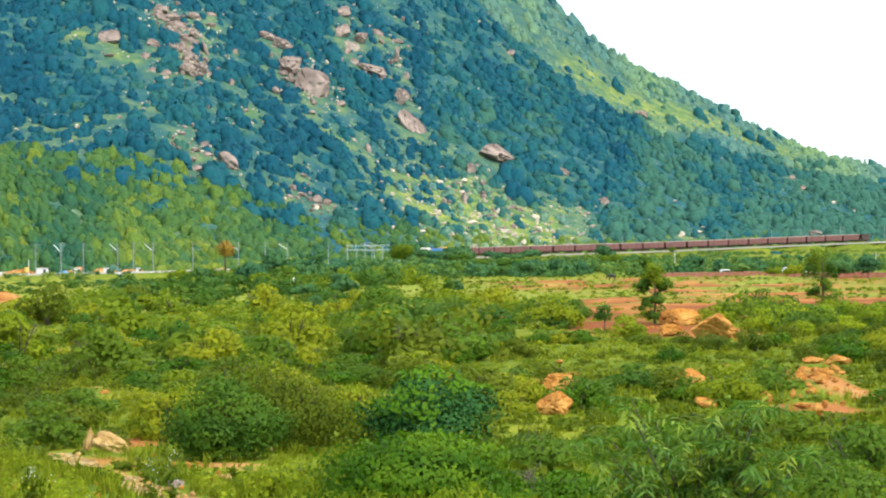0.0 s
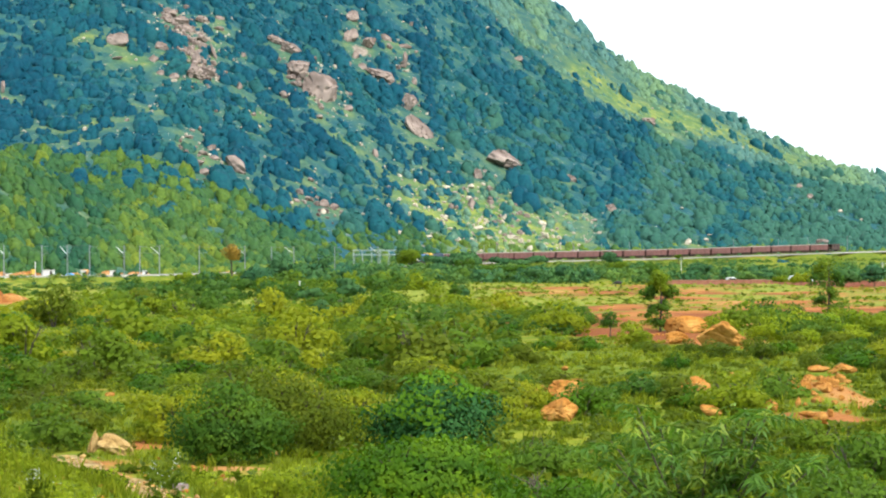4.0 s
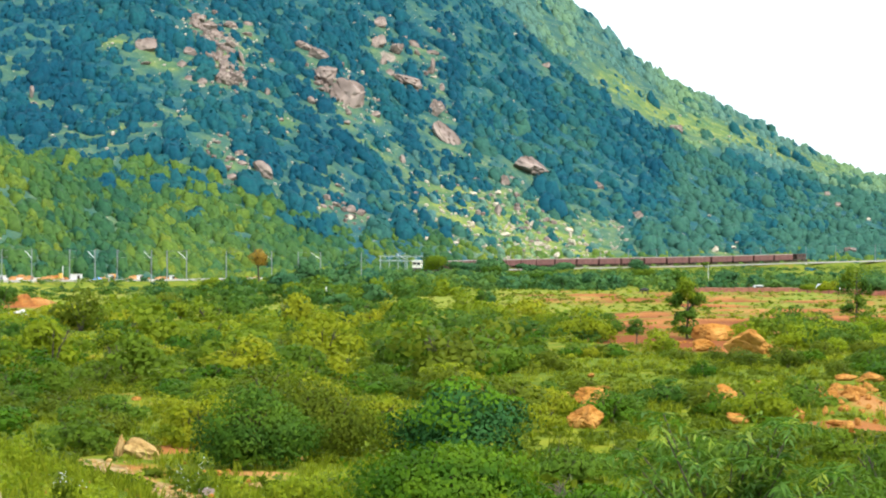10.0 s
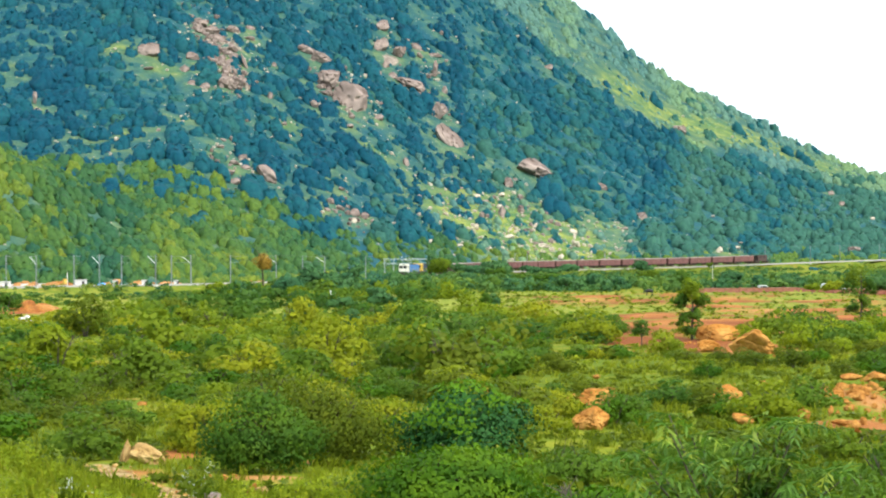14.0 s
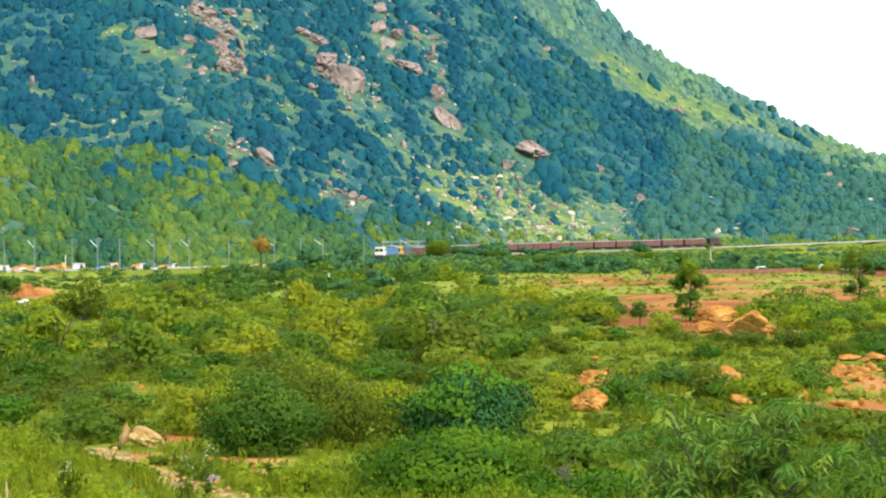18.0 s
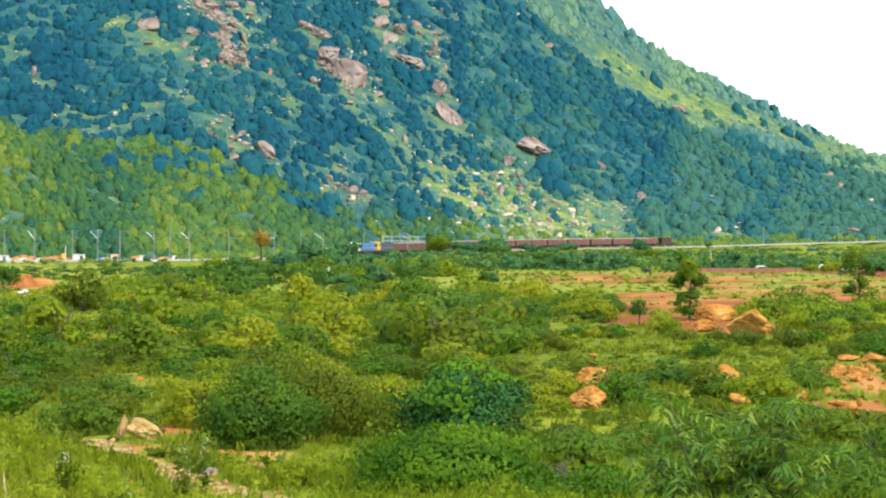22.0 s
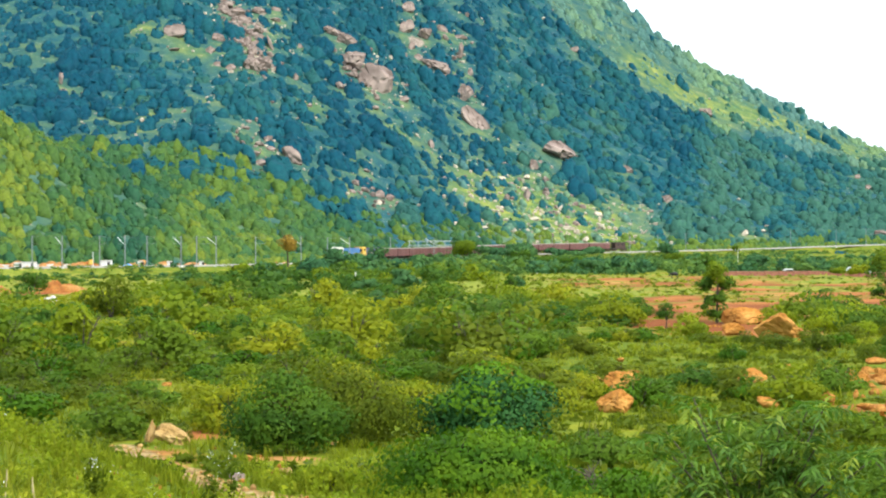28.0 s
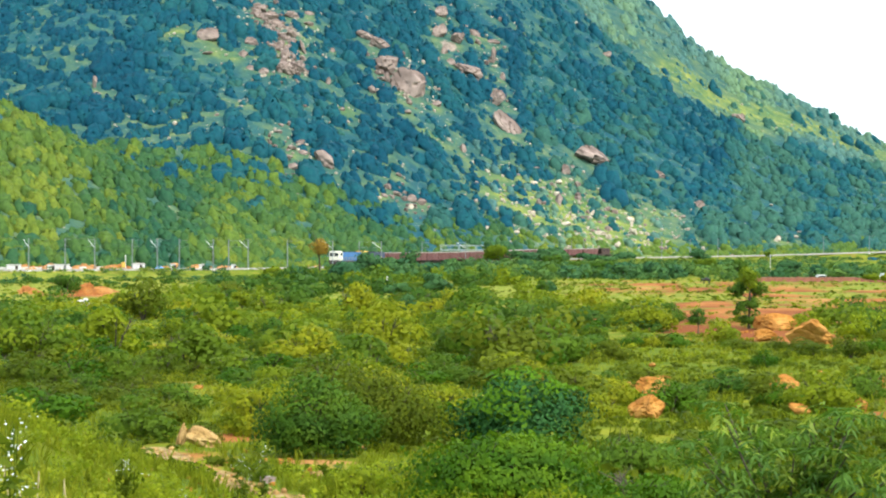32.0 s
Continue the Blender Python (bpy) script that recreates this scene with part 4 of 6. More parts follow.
def wagon():
    w = thing("freight_wagon", "oxide-red open freight wagon on the railway", "wagon", "goods train wagons")
    bm = bmesh.new()
    for y in (-1.5, 1.44):
        box(bm, -4.9, 4.9, y, y + 0.06, 1.1, 3.25)
    for x in (-4.9, 4.84):
        box(bm, x, x + 0.06, -1.44, 1.44, 1.1, 3.25)
    box(bm, -4.9, 4.9, -1.44, 1.44, 1.1, 1.18)
    part("body", bm, WAGON_PAINT, w)
    for y in (-1.56, 1.5):
        part("top_rail", box(bmesh.new(), -4.95, 4.95, y - 0.03, y + 0.09, 3.24, 3.42), RAIL_PAINT, w, "faded pale top rail")
    stake = None
    for k in range(10):
        for y in (-1.56, 1.56):
            if stake is None:
                stake = part("side_stake", box(bmesh.new(), -0.07, 0.07, -0.06, 0.06, 1.1, 3.22), WAGON_PAINT, w)
                ob = stake
            else:
                ob = new("side_stake", stake.data)
                ob.parent = w
            ob.matrix_basis = pose(-4.75 + k * 1.055, y, 0)
    bm = bmesh.new()
    box(bm, -5.1, 5.1, -0.3, 0.3, 0.78, 1.1)
    box(bm, -4.9, 4.9, -1.4, 1.4, 0.98, 1.1)
    part("underframe", bm, UNDER, w)
    for x in (-5.35, 5.1):
        part("coupler", box(bmesh.new(), x, x + 0.25, -0.15, 0.15, 0.8, 1.05), UNDER, w)
    for x in (-3.2, 3.2):
        bogie(w, x, 1.0)
    return w


def bogie(parent, x, half):
    bm = bmesh.new()
    for y in (-1.0, 0.88):
        box(bm, x - half - 0.3, x + half + 0.3, y, y + 0.12, 0.42, 0.72, 0.04)
    box(bm, x - 0.2, x + 0.2, -0.9, 0.9, 0.5, 0.78)
    b = part("bogie", bm, UNDER, parent)
    for dx in (-half, half):
        bm = bmesh.new()
        rod(bm, (x + dx, -0.87, 0.46), (x + dx, -0.73, 0.46), 0.46, None, 14)
        rod(bm, (x + dx, 0.73, 0.46), (x + dx, 0.87, 0.46), 0.46, None, 14)
        rod(bm, (x + dx, -0.73, 0.46), (x + dx, 0.73, 0.46), 0.08)
        part("wheelset", bm, RUST, b)


def loco(name, front, side, label):
    w = thing(name, label, "locomotive", "goods train locomotives")
    bm = bmesh.new()
    box(bm, -8.6, 8.6, -1.45, 1.45, 0.85, 1.25, 0.03)
    part("underframe", bm, UNDER, w)
    bm = bmesh.new()
    box(bm, -8.2, 5.6, -1.1, 1.1, 1.25, 3.55, 0.15)
    part("hood", bm, side, w)
    bm = bmesh.new()
    box(bm, 5.6, 8.4, -1.48, 1.48, 1.25, 3.9, 0.25)
    part("cab", bm, front, w)
    for y in (-1.22, 0.12):
        part("windscreen", box(bmesh.new(), 8.38, 8.43, y, y + 1.1, 2.45, 3.35, 0.01), GLASS_DARK, w, "dark cab windscreen")
    part("buffer_beam", box(bmesh.new(), 8.36, 8.72, -1.4, 1.4, 0.7, 1.42, 0.04), UNDER, w, "black buffer beam")
    for y in (-0.95, 0.95):
        part("buffer", rod(bmesh.new(), (8.7, y, 1.08), (9.0, y, 1.08), 0.2, 0.2, 12), UNDER, w)
    part("cowcatcher", box(bmesh.new(), 8.3, 8.6, -1.25, 1.25, 0.2, 0.72, 0.05), UNDER, w)
    for y in (-1.5, 1.46):
        part("side_window", box(bmesh.new(), 6.4, 7.5, y, y + 0.04, 2.6, 3.35, 0.01), GLASS_DARK, w, "dark cab side window")
    bm = bmesh.new()
    box(bm, 8.36, 8.5, -0.28, 0.28, 3.5, 3.78, 0.03)
    part("headlight", bm, STEEL, w)
    for k in range(3):
        part("roof_fan", rod(bmesh.new(), (-6.5 + 4 * k, 0, 3.5), (-6.5 + 4 * k, 0, 3.75), 0.5, 0.5, 12), UNDER, w)
    for y in (-1.42, 1.4):
        bm = bmesh.new()
        for k in range(8):
            x = -8.2 + k * 1.9
            box(bm, x, x + 0.04, y, y + 0.04, 1.25, 2.2)
        box(bm, -8.2, 5.2, y, y + 0.04, 2.16, 2.2)
        part("handrail", bm, YELLOW, w, "yellow handrail")
    bm = bmesh.new()
    box(bm, -2.6, 2.6, -1.3, 1.3, 0.3, 0.85, 0.08)
    part("fuel_tank", bm, UNDER, w)
    for x in (-5.4, 5.4):
        bogie(w, x, 1.7)
    return w


ribbon("railway_bank", 2.4, -0.2, 0.45, BALLAST, 2, RAIL_S[-1] - 2, 4, "pale grey ballast bank of the railway", "railway")
SPEED, LENGTH, TAIL_START = 5.8, 257.0, float(RAIL_S[np.argmin(np.hypot(RAIL[:, 0] - 200.2, RAIL[:, 1] - 837.6))])
train = []


def brake_van():
    """The guard's van at the tail: a short house with open end platforms."""
    w = thing("brake_van", "dark brown guard's van at the tail of the train", "van")
    part("body", box(bmesh.new(), -2.4, 2.4, -1.4, 1.4, 1.15, 3.3, 0.05), VAN_PAINT, w)
    part("roof", box(bmesh.new(), -4.0, 4.0, -1.5, 1.5, 3.3, 3.48, 0.06), UNDER, w)
    part("underframe", box(bmesh.new(), -4.1, 4.1, -1.3, 1.3, 0.85, 1.15, 0.03), UNDER, w)
    for x in (-3.9, 3.9):
        for y in (-1.35, 1.35):
            part("platform_post", box(bmesh.new(), x - 0.05, x + 0.05, y - 0.05, y + 0.05, 1.15, 3.3), UNDER, w)
        part("platform_rail", box(bmesh.new(), x - 0.04, x + 0.04, -1.3, 1.3, 2.05, 2.13), YELLOW, w, "yellow platform rail")
    for y in (-1.42, 1.39):
        for x in (-1.2, 0.7):
            part("window", box(bmesh.new(), x, x + 0.6, y, y + 0.03, 2.2, 2.9), GLASS_DARK, w, "dark window")
    for x in (-2.4, 2.4):
        bogie(w, x, 0.8)
    return w


VAN_PAINT = plain("dark_brown_van_paint", (0.075, 0.04, 0.035), 0.75, 0, 0.8, 0.3)


def build_train():
    first = loco("diesel_locomotive", CREAM, BLUE, "blue diesel locomotive with a cream cab front")
    second = loco("diesel_locomotive", YELLOW, NAVY, "dark blue diesel locomotive with a yellow cab")
    s = LENGTH
    train.append((first, s - 8.8))
    train.append((second, s - 26.6))
    s -= 36.0
    proto, n = wagon(), 0
    while s > 10.0:
        train.append((proto if n == 0 else copy_thing(proto, Matrix()), s - 5.35))
        s -= 10.7
        n += 1
    train.append((brake_van(), s - 4.3))


build_train()


# ---- rocks ----
RED_EARTH = stone("dug_red_earth", (0.20, 0.06, 0.016), (0.31, 0.125, 0.03), (0.40, 0.235, 0.08), 0.5)


def ground_pose(x, y, turn=0.0, sink=0.03):
    return pose(x, y, float(surface_z(np.array([x]), np.array([y]))[0]) - sink, 0, 0, turn)


def rock_mesh(seed, detail, hard=0.97):
    """A weathered boulder about one metre across: rounded block with broken flat faces."""
    rng = np.random.default_rng(seed)
    bm = bmesh.new()
    bmesh.ops.create_icosphere(bm, subdivisions=detail, radius=0.5)
    cuts = [(Vector(rng.normal(size=3)).normalized(), rng.uniform(0.24, 0.40)) for _ in range(12)]
    shift = Vector(rng.uniform(-50, 50, 3))
    for v in bm.verts:
        p = v.co.copy()
        for nrm, d in cuts:
            over = p.dot(nrm) - d
            if over > 0:
                p -= nrm * over * hard
        k = noise.fractal(p * 1.6 + shift, 0.8, 2.0, 5)
        crack = max(0.0, 0.09 - abs(noise.noise(p * 3.0 + shift * 2))) * (1.8 if hard < 0.9 else 3.4) + max(0.0, 0.07 - abs(noise.noise(p * 6.5 - shift))) * (0.9 if hard < 0.9 else 2.2)
        v.co = p * (1.2 + 0.2 * hard * k - crack * hard ** 3)
    me = bpy.data.meshes.new("boulder")
    bm.to_mesh(me)
    bm.free()
    return me


ROCK_SHAPES = {}


def rock_shape(kind, detail, material):
    key = (kind, detail, material.name)
    if key not in ROCK_SHAPES:
        me = rock_mesh(kind * 13 + 5, detail, 0.9 if material is ORANGE_ROCK else 0.97)
        me.materials.append(material)
        ROCK_SHAPES[key] = me
    return ROCK_SHAPES[key]


def lay_rocks(rows, material, label, group, detail=2, sink=0.3, seed=0):
    rng = random.Random(seed)
    for k, (x, y, w, h, lean) in enumerate(rows):
        ob = new("boulder", rock_shape((k * 7 + seed) % 11, detail + (1 if w > 4.5 or (material is ORANGE_ROCK and w > 0.7) else 0), material))
        z = float(surface_z(np.array([x]), np.array([y]))[0])
        deep = (w + h) * 0.5 * rng.uniform(0.9, 1.2)
        ob.matrix_world = pose(x, y + deep * 0.3, z + h * (0.5 - sink), rng.uniform(-12, 12), lean, rng.uniform(-15, 15)) @ Matrix.Diagonal((w * 1.12, deep, h * (1.25 if y > 200 else 1.12), 1))
        tagged(ob, label, "boulder", group)


def rubble(name, rng, x, y, size, material, label):
    """Loose stones too many to count, joined."""
    base = rock_mesh(3, 1)
    co = np.array([v.co[:] for v in base.vertices])
    tri = np.array([p.vertices[:] for p in base.polygons])
    n = len(x)
    a = rng.uniform(0, 6.28, n)[:, None]
    st = rng.uniform(0.6, 1.2, (n, 3))
    p = co[None] * st[:, None, :] * size[:, None, None]
    q = np.stack([p[..., 0] * np.cos(a) - p[..., 1] * np.sin(a), p[..., 0] * np.sin(a) + p[..., 1] * np.cos(a), p[..., 2]], -1)
    q += np.stack([x, y, surface_z(x, y) + size * 0.12], 1)[:, None, :]
    f = tri[None] + (np.arange(n) * len(co))[:, None, None]
    me = bpy.data.meshes.new(name)
    me.from_pydata(q.reshape(-1, 3).tolist(), [], f.reshape(-1, 3).tolist())
    me.materials.append(material)
    bpy.data.meshes.remove(base)
    return tagged(new(name, me), label, "stones", kind="stuff")


# orange boulders lying in the scrub
NEAR_ROCKS = [
    (21.7, 152.5, 3.15, 1.5, -8), (20.9, 129.9, 2.52, 1.76, 28), (18.3, 134.6, 1.43, 0.79, 0), (3.89, 50.51, 0.92, 0.6, 4),
    (5.3, 65.2, 1.05, 0.55, -8), (4.51, 68.37, 0.48, 0.18, -20), (1.33, 71.48, 0.59, 0.29, 0), (2.19, 68.06, 0.28, 0.12, 0),
    (9.94, 67.99, 0.8, 0.48, 0), (8.18, 52.57, 0.62, 0.22, 25), (9.84, 52.91, 0.47, 0.34, 0), (3.5, 38.14, 0.27, 0.16, 0),
    (19.14, 85.34, 1.01, 0.38, 0), (-6.69, 40.17, 0.14, 0.26, 0), 
    (-2.97, 29.25, 0.12, 0.22, 30), (-10.5, 66.23, 0.27, 0.12, 0), (7.38, 94.14, 0.33, 0.17, 0), (14.19, 85.81, 0.3, 0.15, 0),
]
# rubble heap of orange rock
HEAP_ROCKS = [
    (18.51, 87.7, 0.83, 0.34, 0), (18.61, 85.65, 0.23, 0.15, 0), (15.41, 73.32, 0.28, 0.19, 0), (14.82, 69.62, 0.37, 0.21, 0),
    (16.37, 75.14, 0.29, 0.2, 0), (12.71, 62.37, 0.44, 0.29, 0), (13.21, 61.3, 0.58, 0.25, 20), (12.54, 59.38, 0.24, 0.14, 0),
    (10.27, 48.22, 0.4, 0.31, -15), (10.63, 51.67, 0.49, 0.17, 0), (11.22, 51.63, 0.18, 0.21, 0), (16.65, 73.66, 0.3, 0.2, 0),
    (11.34, 56.49, 0.18, 0.28, 0), (13.88, 62.26, 0.22, 0.15, 0), (16.74, 80.44, 0.21, 0.14, 0), (12.79, 58.15, 0.17, 0.12, 0),
]
# single bushes: x, y, width, height
ROUND_BUSHES = [
    (11.1, 151.6, 5.6, 3.5), (1.6, 155.5, 4.8, 2.7), (14.8, 164.3, 2.4, 2.1), (31.4, 165.5, 2.9, 2.2),
    (15.7, 130.9, 1.7, 1.5), (7.61, 65.15, 2.3, 1.19), (11.55, 60.47, 2.05, 1.39), (6, 101.1, 2.1, 1.3),
    (5.64, 60.58, 1.61, 0.89), (17.2, 106.6, 2.8, 1), (19, 104.9, 1.9, 1.6), (34.1, 148, 3.1, 2.6),
    (4, 112.1, 3, 1.6), (3.33, 64.15, 1.32, 0.94), (18.8, 90.5, 1.6, 1.1), (21.8, 96.5, 2.3, 1.2),
    (8.3, 54.57, 1.12, 0.69), (-6.4, 133.5, 3.1, 1.8), (-9.8, 131.4, 2.7, 2.5), (-8.7, 93.9, 2.5, 1.7),
]
# more single bushes
MORE_BUSHES = [
    (-21.1, 129.3, 4.2, 2.3), (-23.8, 119.7, 4.2, 2.1), (-12.26, 85.96, 2.78, 1.52), (-18.68, 87.54, 3.09, 1.55),
    (-13.98, 78.49, 2.54, 1.39), (-12.7, 109.7, 2.9, 2.1), (-5.1, 205.7, 3.3, 3.3), (-2.8, 246.7, 2.2, 2.2),
    (6.3, 298.9, 3, 3.1), (-11.67, 58.74, 1.9, 0.86), (-8.78, 52.81, 1.87, 0.93), (-6.77, 49.47, 1.75, 1.17),
    (-13.23, 60.31, 1.78, 1.07), (-2.92, 68.68, 2.43, 1.21), (-0.59, 82.74, 2.19, 1.46), (-2.9, 118.3, 2.8, 1.7),
    (-6.2, 93.8, 3, 1.7), (1.07, 64.74, 1.14, 1.14), (12.8, 93, 1.6, 1.1), (11.37, 64.74, 0.95, 0.95),
]
# single trees: x, y, crown width, height
TREES = [
    (19.8, 154.5, 2.2, 4.6), (44.1, 203.8, 2.9, 5.8), (-44.5, 468.7, 4.7, 7.7), (73.6, 385.1, 3.6, 2.9),
    (-52.4, 229.2, 3.6, 4.7), (14.7, 144.3, 1.4, 2.4), (-1.6, 605.1, 7.8, 8.4), (13.6, 535.7, 6.3, 6),
    (53.4, 441.4, 6, 4.8), (100.4, 728.3, 3.4, 5.1), (-25.1, 172.8, 2.5, 2.8), (5.9, 281.5, 2.3, 3.5),
    (55.8, 524.6, 6.2, 5.3), (25.3, 488.7, 8.1, 4.3), (19.4, 503.1, 6.5, 3.7),
]


# the belt of trees before the railway
BELT_TREES = [
    (-23.6, 435.8, 7.7, 5.4), (-17, 447.4, 7.2, 4.8), (-11.2, 454.4, 6.7, 4.2), (-31.1, 441.4, 7.8, 6.3),
    (-33.4, 406.7, 7.2, 5.8), (-5.9, 454.4, 5.9, 3.9), (69.9, 468.7, 6.9, 4.5), (75.1, 458.6, 5.4, 3.8),
    (79.4, 441, 7.8, 4.6), (79.2, 391.8, 4.6, 3.5), (87.4, 390.1, 6.9, 5.5), (94, 391.1, 5.8, 5.3),
    (40.1, 444.6, 4.2, 3.6), (35, 447, 5.3, 4.4), (6.4, 471.2, 6.1, 4.7), (31.9, 478.6, 7, 4.1),
    (-31.7, 520.2, 7.4, 4.2), (-26.8, 537.4, 7.8, 4.5), (-25.8, 537.9, 6.1, 8.4), (-1.2, 639.3, 7.4, 9.2), (5.0, 660.9, 7.1, 4.8), (18.9, 695.4, 11.0, 6.7),
    (31.1, 712.5, 8.3, 5.2), (37.6, 720.6, 11.0, 3.2), (46.3, 728.1, 9.6, 3.8), (-34.2, 511.8, 6.6, 3.4), (-15.9, 572.2, 8.3, 2.7),
    (-24.6, 324.6, 6.0, 3.8), (-15.3, 279.7, 4.3, 2.3), (-10.2, 295.9, 6.2, 4.0), (-3.9, 187.0, 3.9, 2.9), (-2.6, 246.7, 2.4, 2.2), (-12.8, 171.0, 3.4, 3.2),
    (-18.8, 207.8, 3.7, 2.1), (6.8, 285.9, 2.8, 3.2), (-8.4, 174.3, 2.3, 3.1), (-28.0, 205.7, 3.0, 2.9), (-29.4, 188.7, 3.1, 2.5), (-34.5, 335, 5.0, 3.2),
    (16.2, 604, 9.5, 6.4), (9.5, 640, 6.5, 6.0), (72.5, 705, 7.5, 6.6), (-4.0, 634, 6.5, 9.6), (28.4, 447, 5.3, 4.1), (-43.1, 401.6, 4.7, 4.6), (-47.5, 399.4, 5.2, 3.7),
]


def railside(slope, off):
    """The spot off metres beyond the railway where x / y equals the slope."""
    p = [on_rail(v) for v in np.arange(10, RAIL_S[-1] - 10, 1.0)]
    q = np.array([(a[0] + w[1] * off, a[1] - w[0] * off) for a, w in p])
    return [float(v) for v in q[np.argmin(np.abs(q[:, 0] / q[:, 1] - slope))]]


def soil_heap(x, y, wide, deep, high, seed, label, material=None):
    bm = bmesh.new()
    bmesh.ops.create_grid(bm, x_segments=26, y_segments=18, size=0.5)
    for v in bm.verts:
        r = math.hypot(v.co.x, v.co.y) * 2
        h = max(0.0, 1 - r ** 1.6) * (0.75 + 0.5 * noise.fractal(Vector((v.co.x * 4, v.co.y * 4, seed)), 1.0, 2.0, 4))
        v.co = Vector((v.co.x * wide, v.co.y * deep, h * high - 0.15))
    ob = part("earth_mound", bm, material or RED_EARTH, None)
    tagged(ob, label, "soil heap", "soil heaps")
    ob.matrix_basis = ground_pose(x, y, seed * 40 if material is None else -35 + seed % 3 * 8)


def lay_all_rocks():
    lay_rocks([(x, y, w * 1.04, h * 1.04, lean) for x, y, w, h, lean in CREST_ROCKS], GRANITE, "pale pinkish granite outcrop among hill scrub", "granite outcrops of the hill", 3, 0.22, 1)
    lay_rocks(EAST_ROCKS, GRANITE, "weathered grey-pink granite boulder on the hillside", "granite outcrops of the hill", 3, 0.22, 2)
    lay_rocks(WEST_ROCKS, GRANITE, "broken pale granite outcrop on the steep hillside", "granite outcrops of the hill", 3, 0.22, 3)
    lay_rocks(LOW_ROCKS, GRANITE, "pale granite boulder in hillside scrub", "granite outcrops of the hill", 2, 0.22, 4)
    lay_rocks(CLEARING_ROCKS, PALE_GRANITE, "whitish granite boulder in a grassy clearing", "granite outcrops of the hill", 2, 0.2, 5)
    lay_rocks([(x, y, w * 1.08, h * (1.35 if 51 < y < 110 else 1.0), lean) for x, y, w, h, lean in NEAR_ROCKS], ORANGE_ROCK, "orange weathered boulder lying in green scrub", "orange boulders", 3, 0.10, 6)
    lay_rocks(HEAP_ROCKS, ORANGE_ROCK, "broken orange rock on a rubble heap", "rubble heap rocks", 3, 0.05, 7)
    r = random.Random(19)
    pile = []
    for _ in range(38):
        y = r.uniform(56, 78)
        w = 0.13 + 0.36 * r.random() ** 2
        pile.append((0.2138 * y + r.gauss(0, 0.5), y, w, w * r.uniform(0.55, 0.85), r.uniform(-25, 25)))
    lay_rocks(pile, ORANGE_ROCK, "broken orange rock on a rubble heap", "rubble heap rocks", 2, 0.12, 17)
    lay_rocks([(-6.0, 37.9, 0.82, 0.36, 26), (-6.45, 38.4, 0.2, 0.46, 8)], TAN_ROCK, "pale tan broken slab beside the dirt path", "path slabs", 3, 0.1, 9)
    cut = []
    for k, (slope, w, h) in enumerate([(-0.2435, 2.0, 1.5), (-0.2285, 2.5, 1.4), (-0.2206, 2.6, 1.5), (-0.2102, 2.2, 1.4), (-0.2023, 2.8, 1.6), (-0.1967, 1.4, 0.9),
                                       (-0.1749, 2.8, 1.8), (-0.1584, 3.2, 0.9), (-0.1425, 2.6, 1.3), (-0.1013, 1.2, 0.8), (-0.0977, 2.0, 1.0), (-0.2360, 1.8, 1.2)]):
        x, y = railside(slope, 8.0)
        for j in range(4):
            f = 0.75 - 0.13 * j
            cut.append((x + r.uniform(-2.6, 2.6), y + r.uniform(-1.0, 2.0), w * f, h * f * r.uniform(0.8, 1.3), r.uniform(-30, 30)))
    lay_rocks(cut, SPOIL_ROCK, "orange rock spoil beside the railway", "railway spoil rocks", 2, 0.2, 8)
    rng = np.random.default_rng(77)
    x = np.concatenate([rng.normal(-102, 14, 240), rng.normal(38, 26, 330), rng.normal(-40, 9, 110), rng.normal(-80, 18, 110),
                        rng.normal(-20, 22, 100), rng.uniform(-170, 240, 260)])
    y = np.concatenate([rng.normal(905, 32, 240), rng.normal(838, 34, 330), rng.normal(925, 30, 110), rng.normal(765, 22, 110),
                        rng.normal(990, 40, 100), rng.uniform(700, 1180, 260)])
    sx, sy = rng.uniform(-190, 120, 5200), rng.uniform(700, 1120, 5200)
    near = (bright_grass(sx, sy) * (sy < 1000) > rng.uniform(0.12, 1.1, 5200)) & (sx > -175)
    x, y = np.concatenate([x, sx[near]]), np.concatenate([y, sy[near]])
    ok = hill_z(x, y) > -1
    wy = rng.normal(912, 28, 300)
    bx = np.concatenate([-94 - (wy - 865) * 0.30 + rng.normal(0, 5, 300), rng.normal(-52, 7, 80), rng.normal(-38, 5, 26), rng.normal(-14, 9, 34), rng.normal(-82, 9, 26), rng.normal(40, 18, 50)])
    by = np.concatenate([wy, rng.normal(918, 16, 80), rng.normal(763, 7, 26), rng.normal(990, 26, 34), rng.normal(765, 16, 26), rng.normal(840, 26, 50)])
    rubble("outcrop_blocks", rng, bx, by, 1.2 + 3.4 * rng.uniform(0, 1, len(bx)) ** 1.8, GRANITE, "tumbled granite blocks below the outcrops")
    rubble("hill_stones", rng, x[ok], y[ok], 0.6 + 2.0 * rng.uniform(0, 1, ok.sum()) ** 2, PALE_GRANITE, "scattered pale granite stones on the hill")
    x = np.concatenate([rng.normal(13.5, 1.6, 160), rng.normal(-4.9, 1.3, 110), rng.normal(20, 4, 90)])
    y = np.concatenate([rng.normal(64, 9, 160), rng.normal(30, 5, 110), rng.normal(140, 10, 90)])
    s = np.concatenate([rng.uniform(0.05, 0.2, 160), rng.uniform(0.03, 0.13, 110), rng.uniform(0.1, 0.4, 90)])
    k = rng.integers(0, len(PATH), 170)
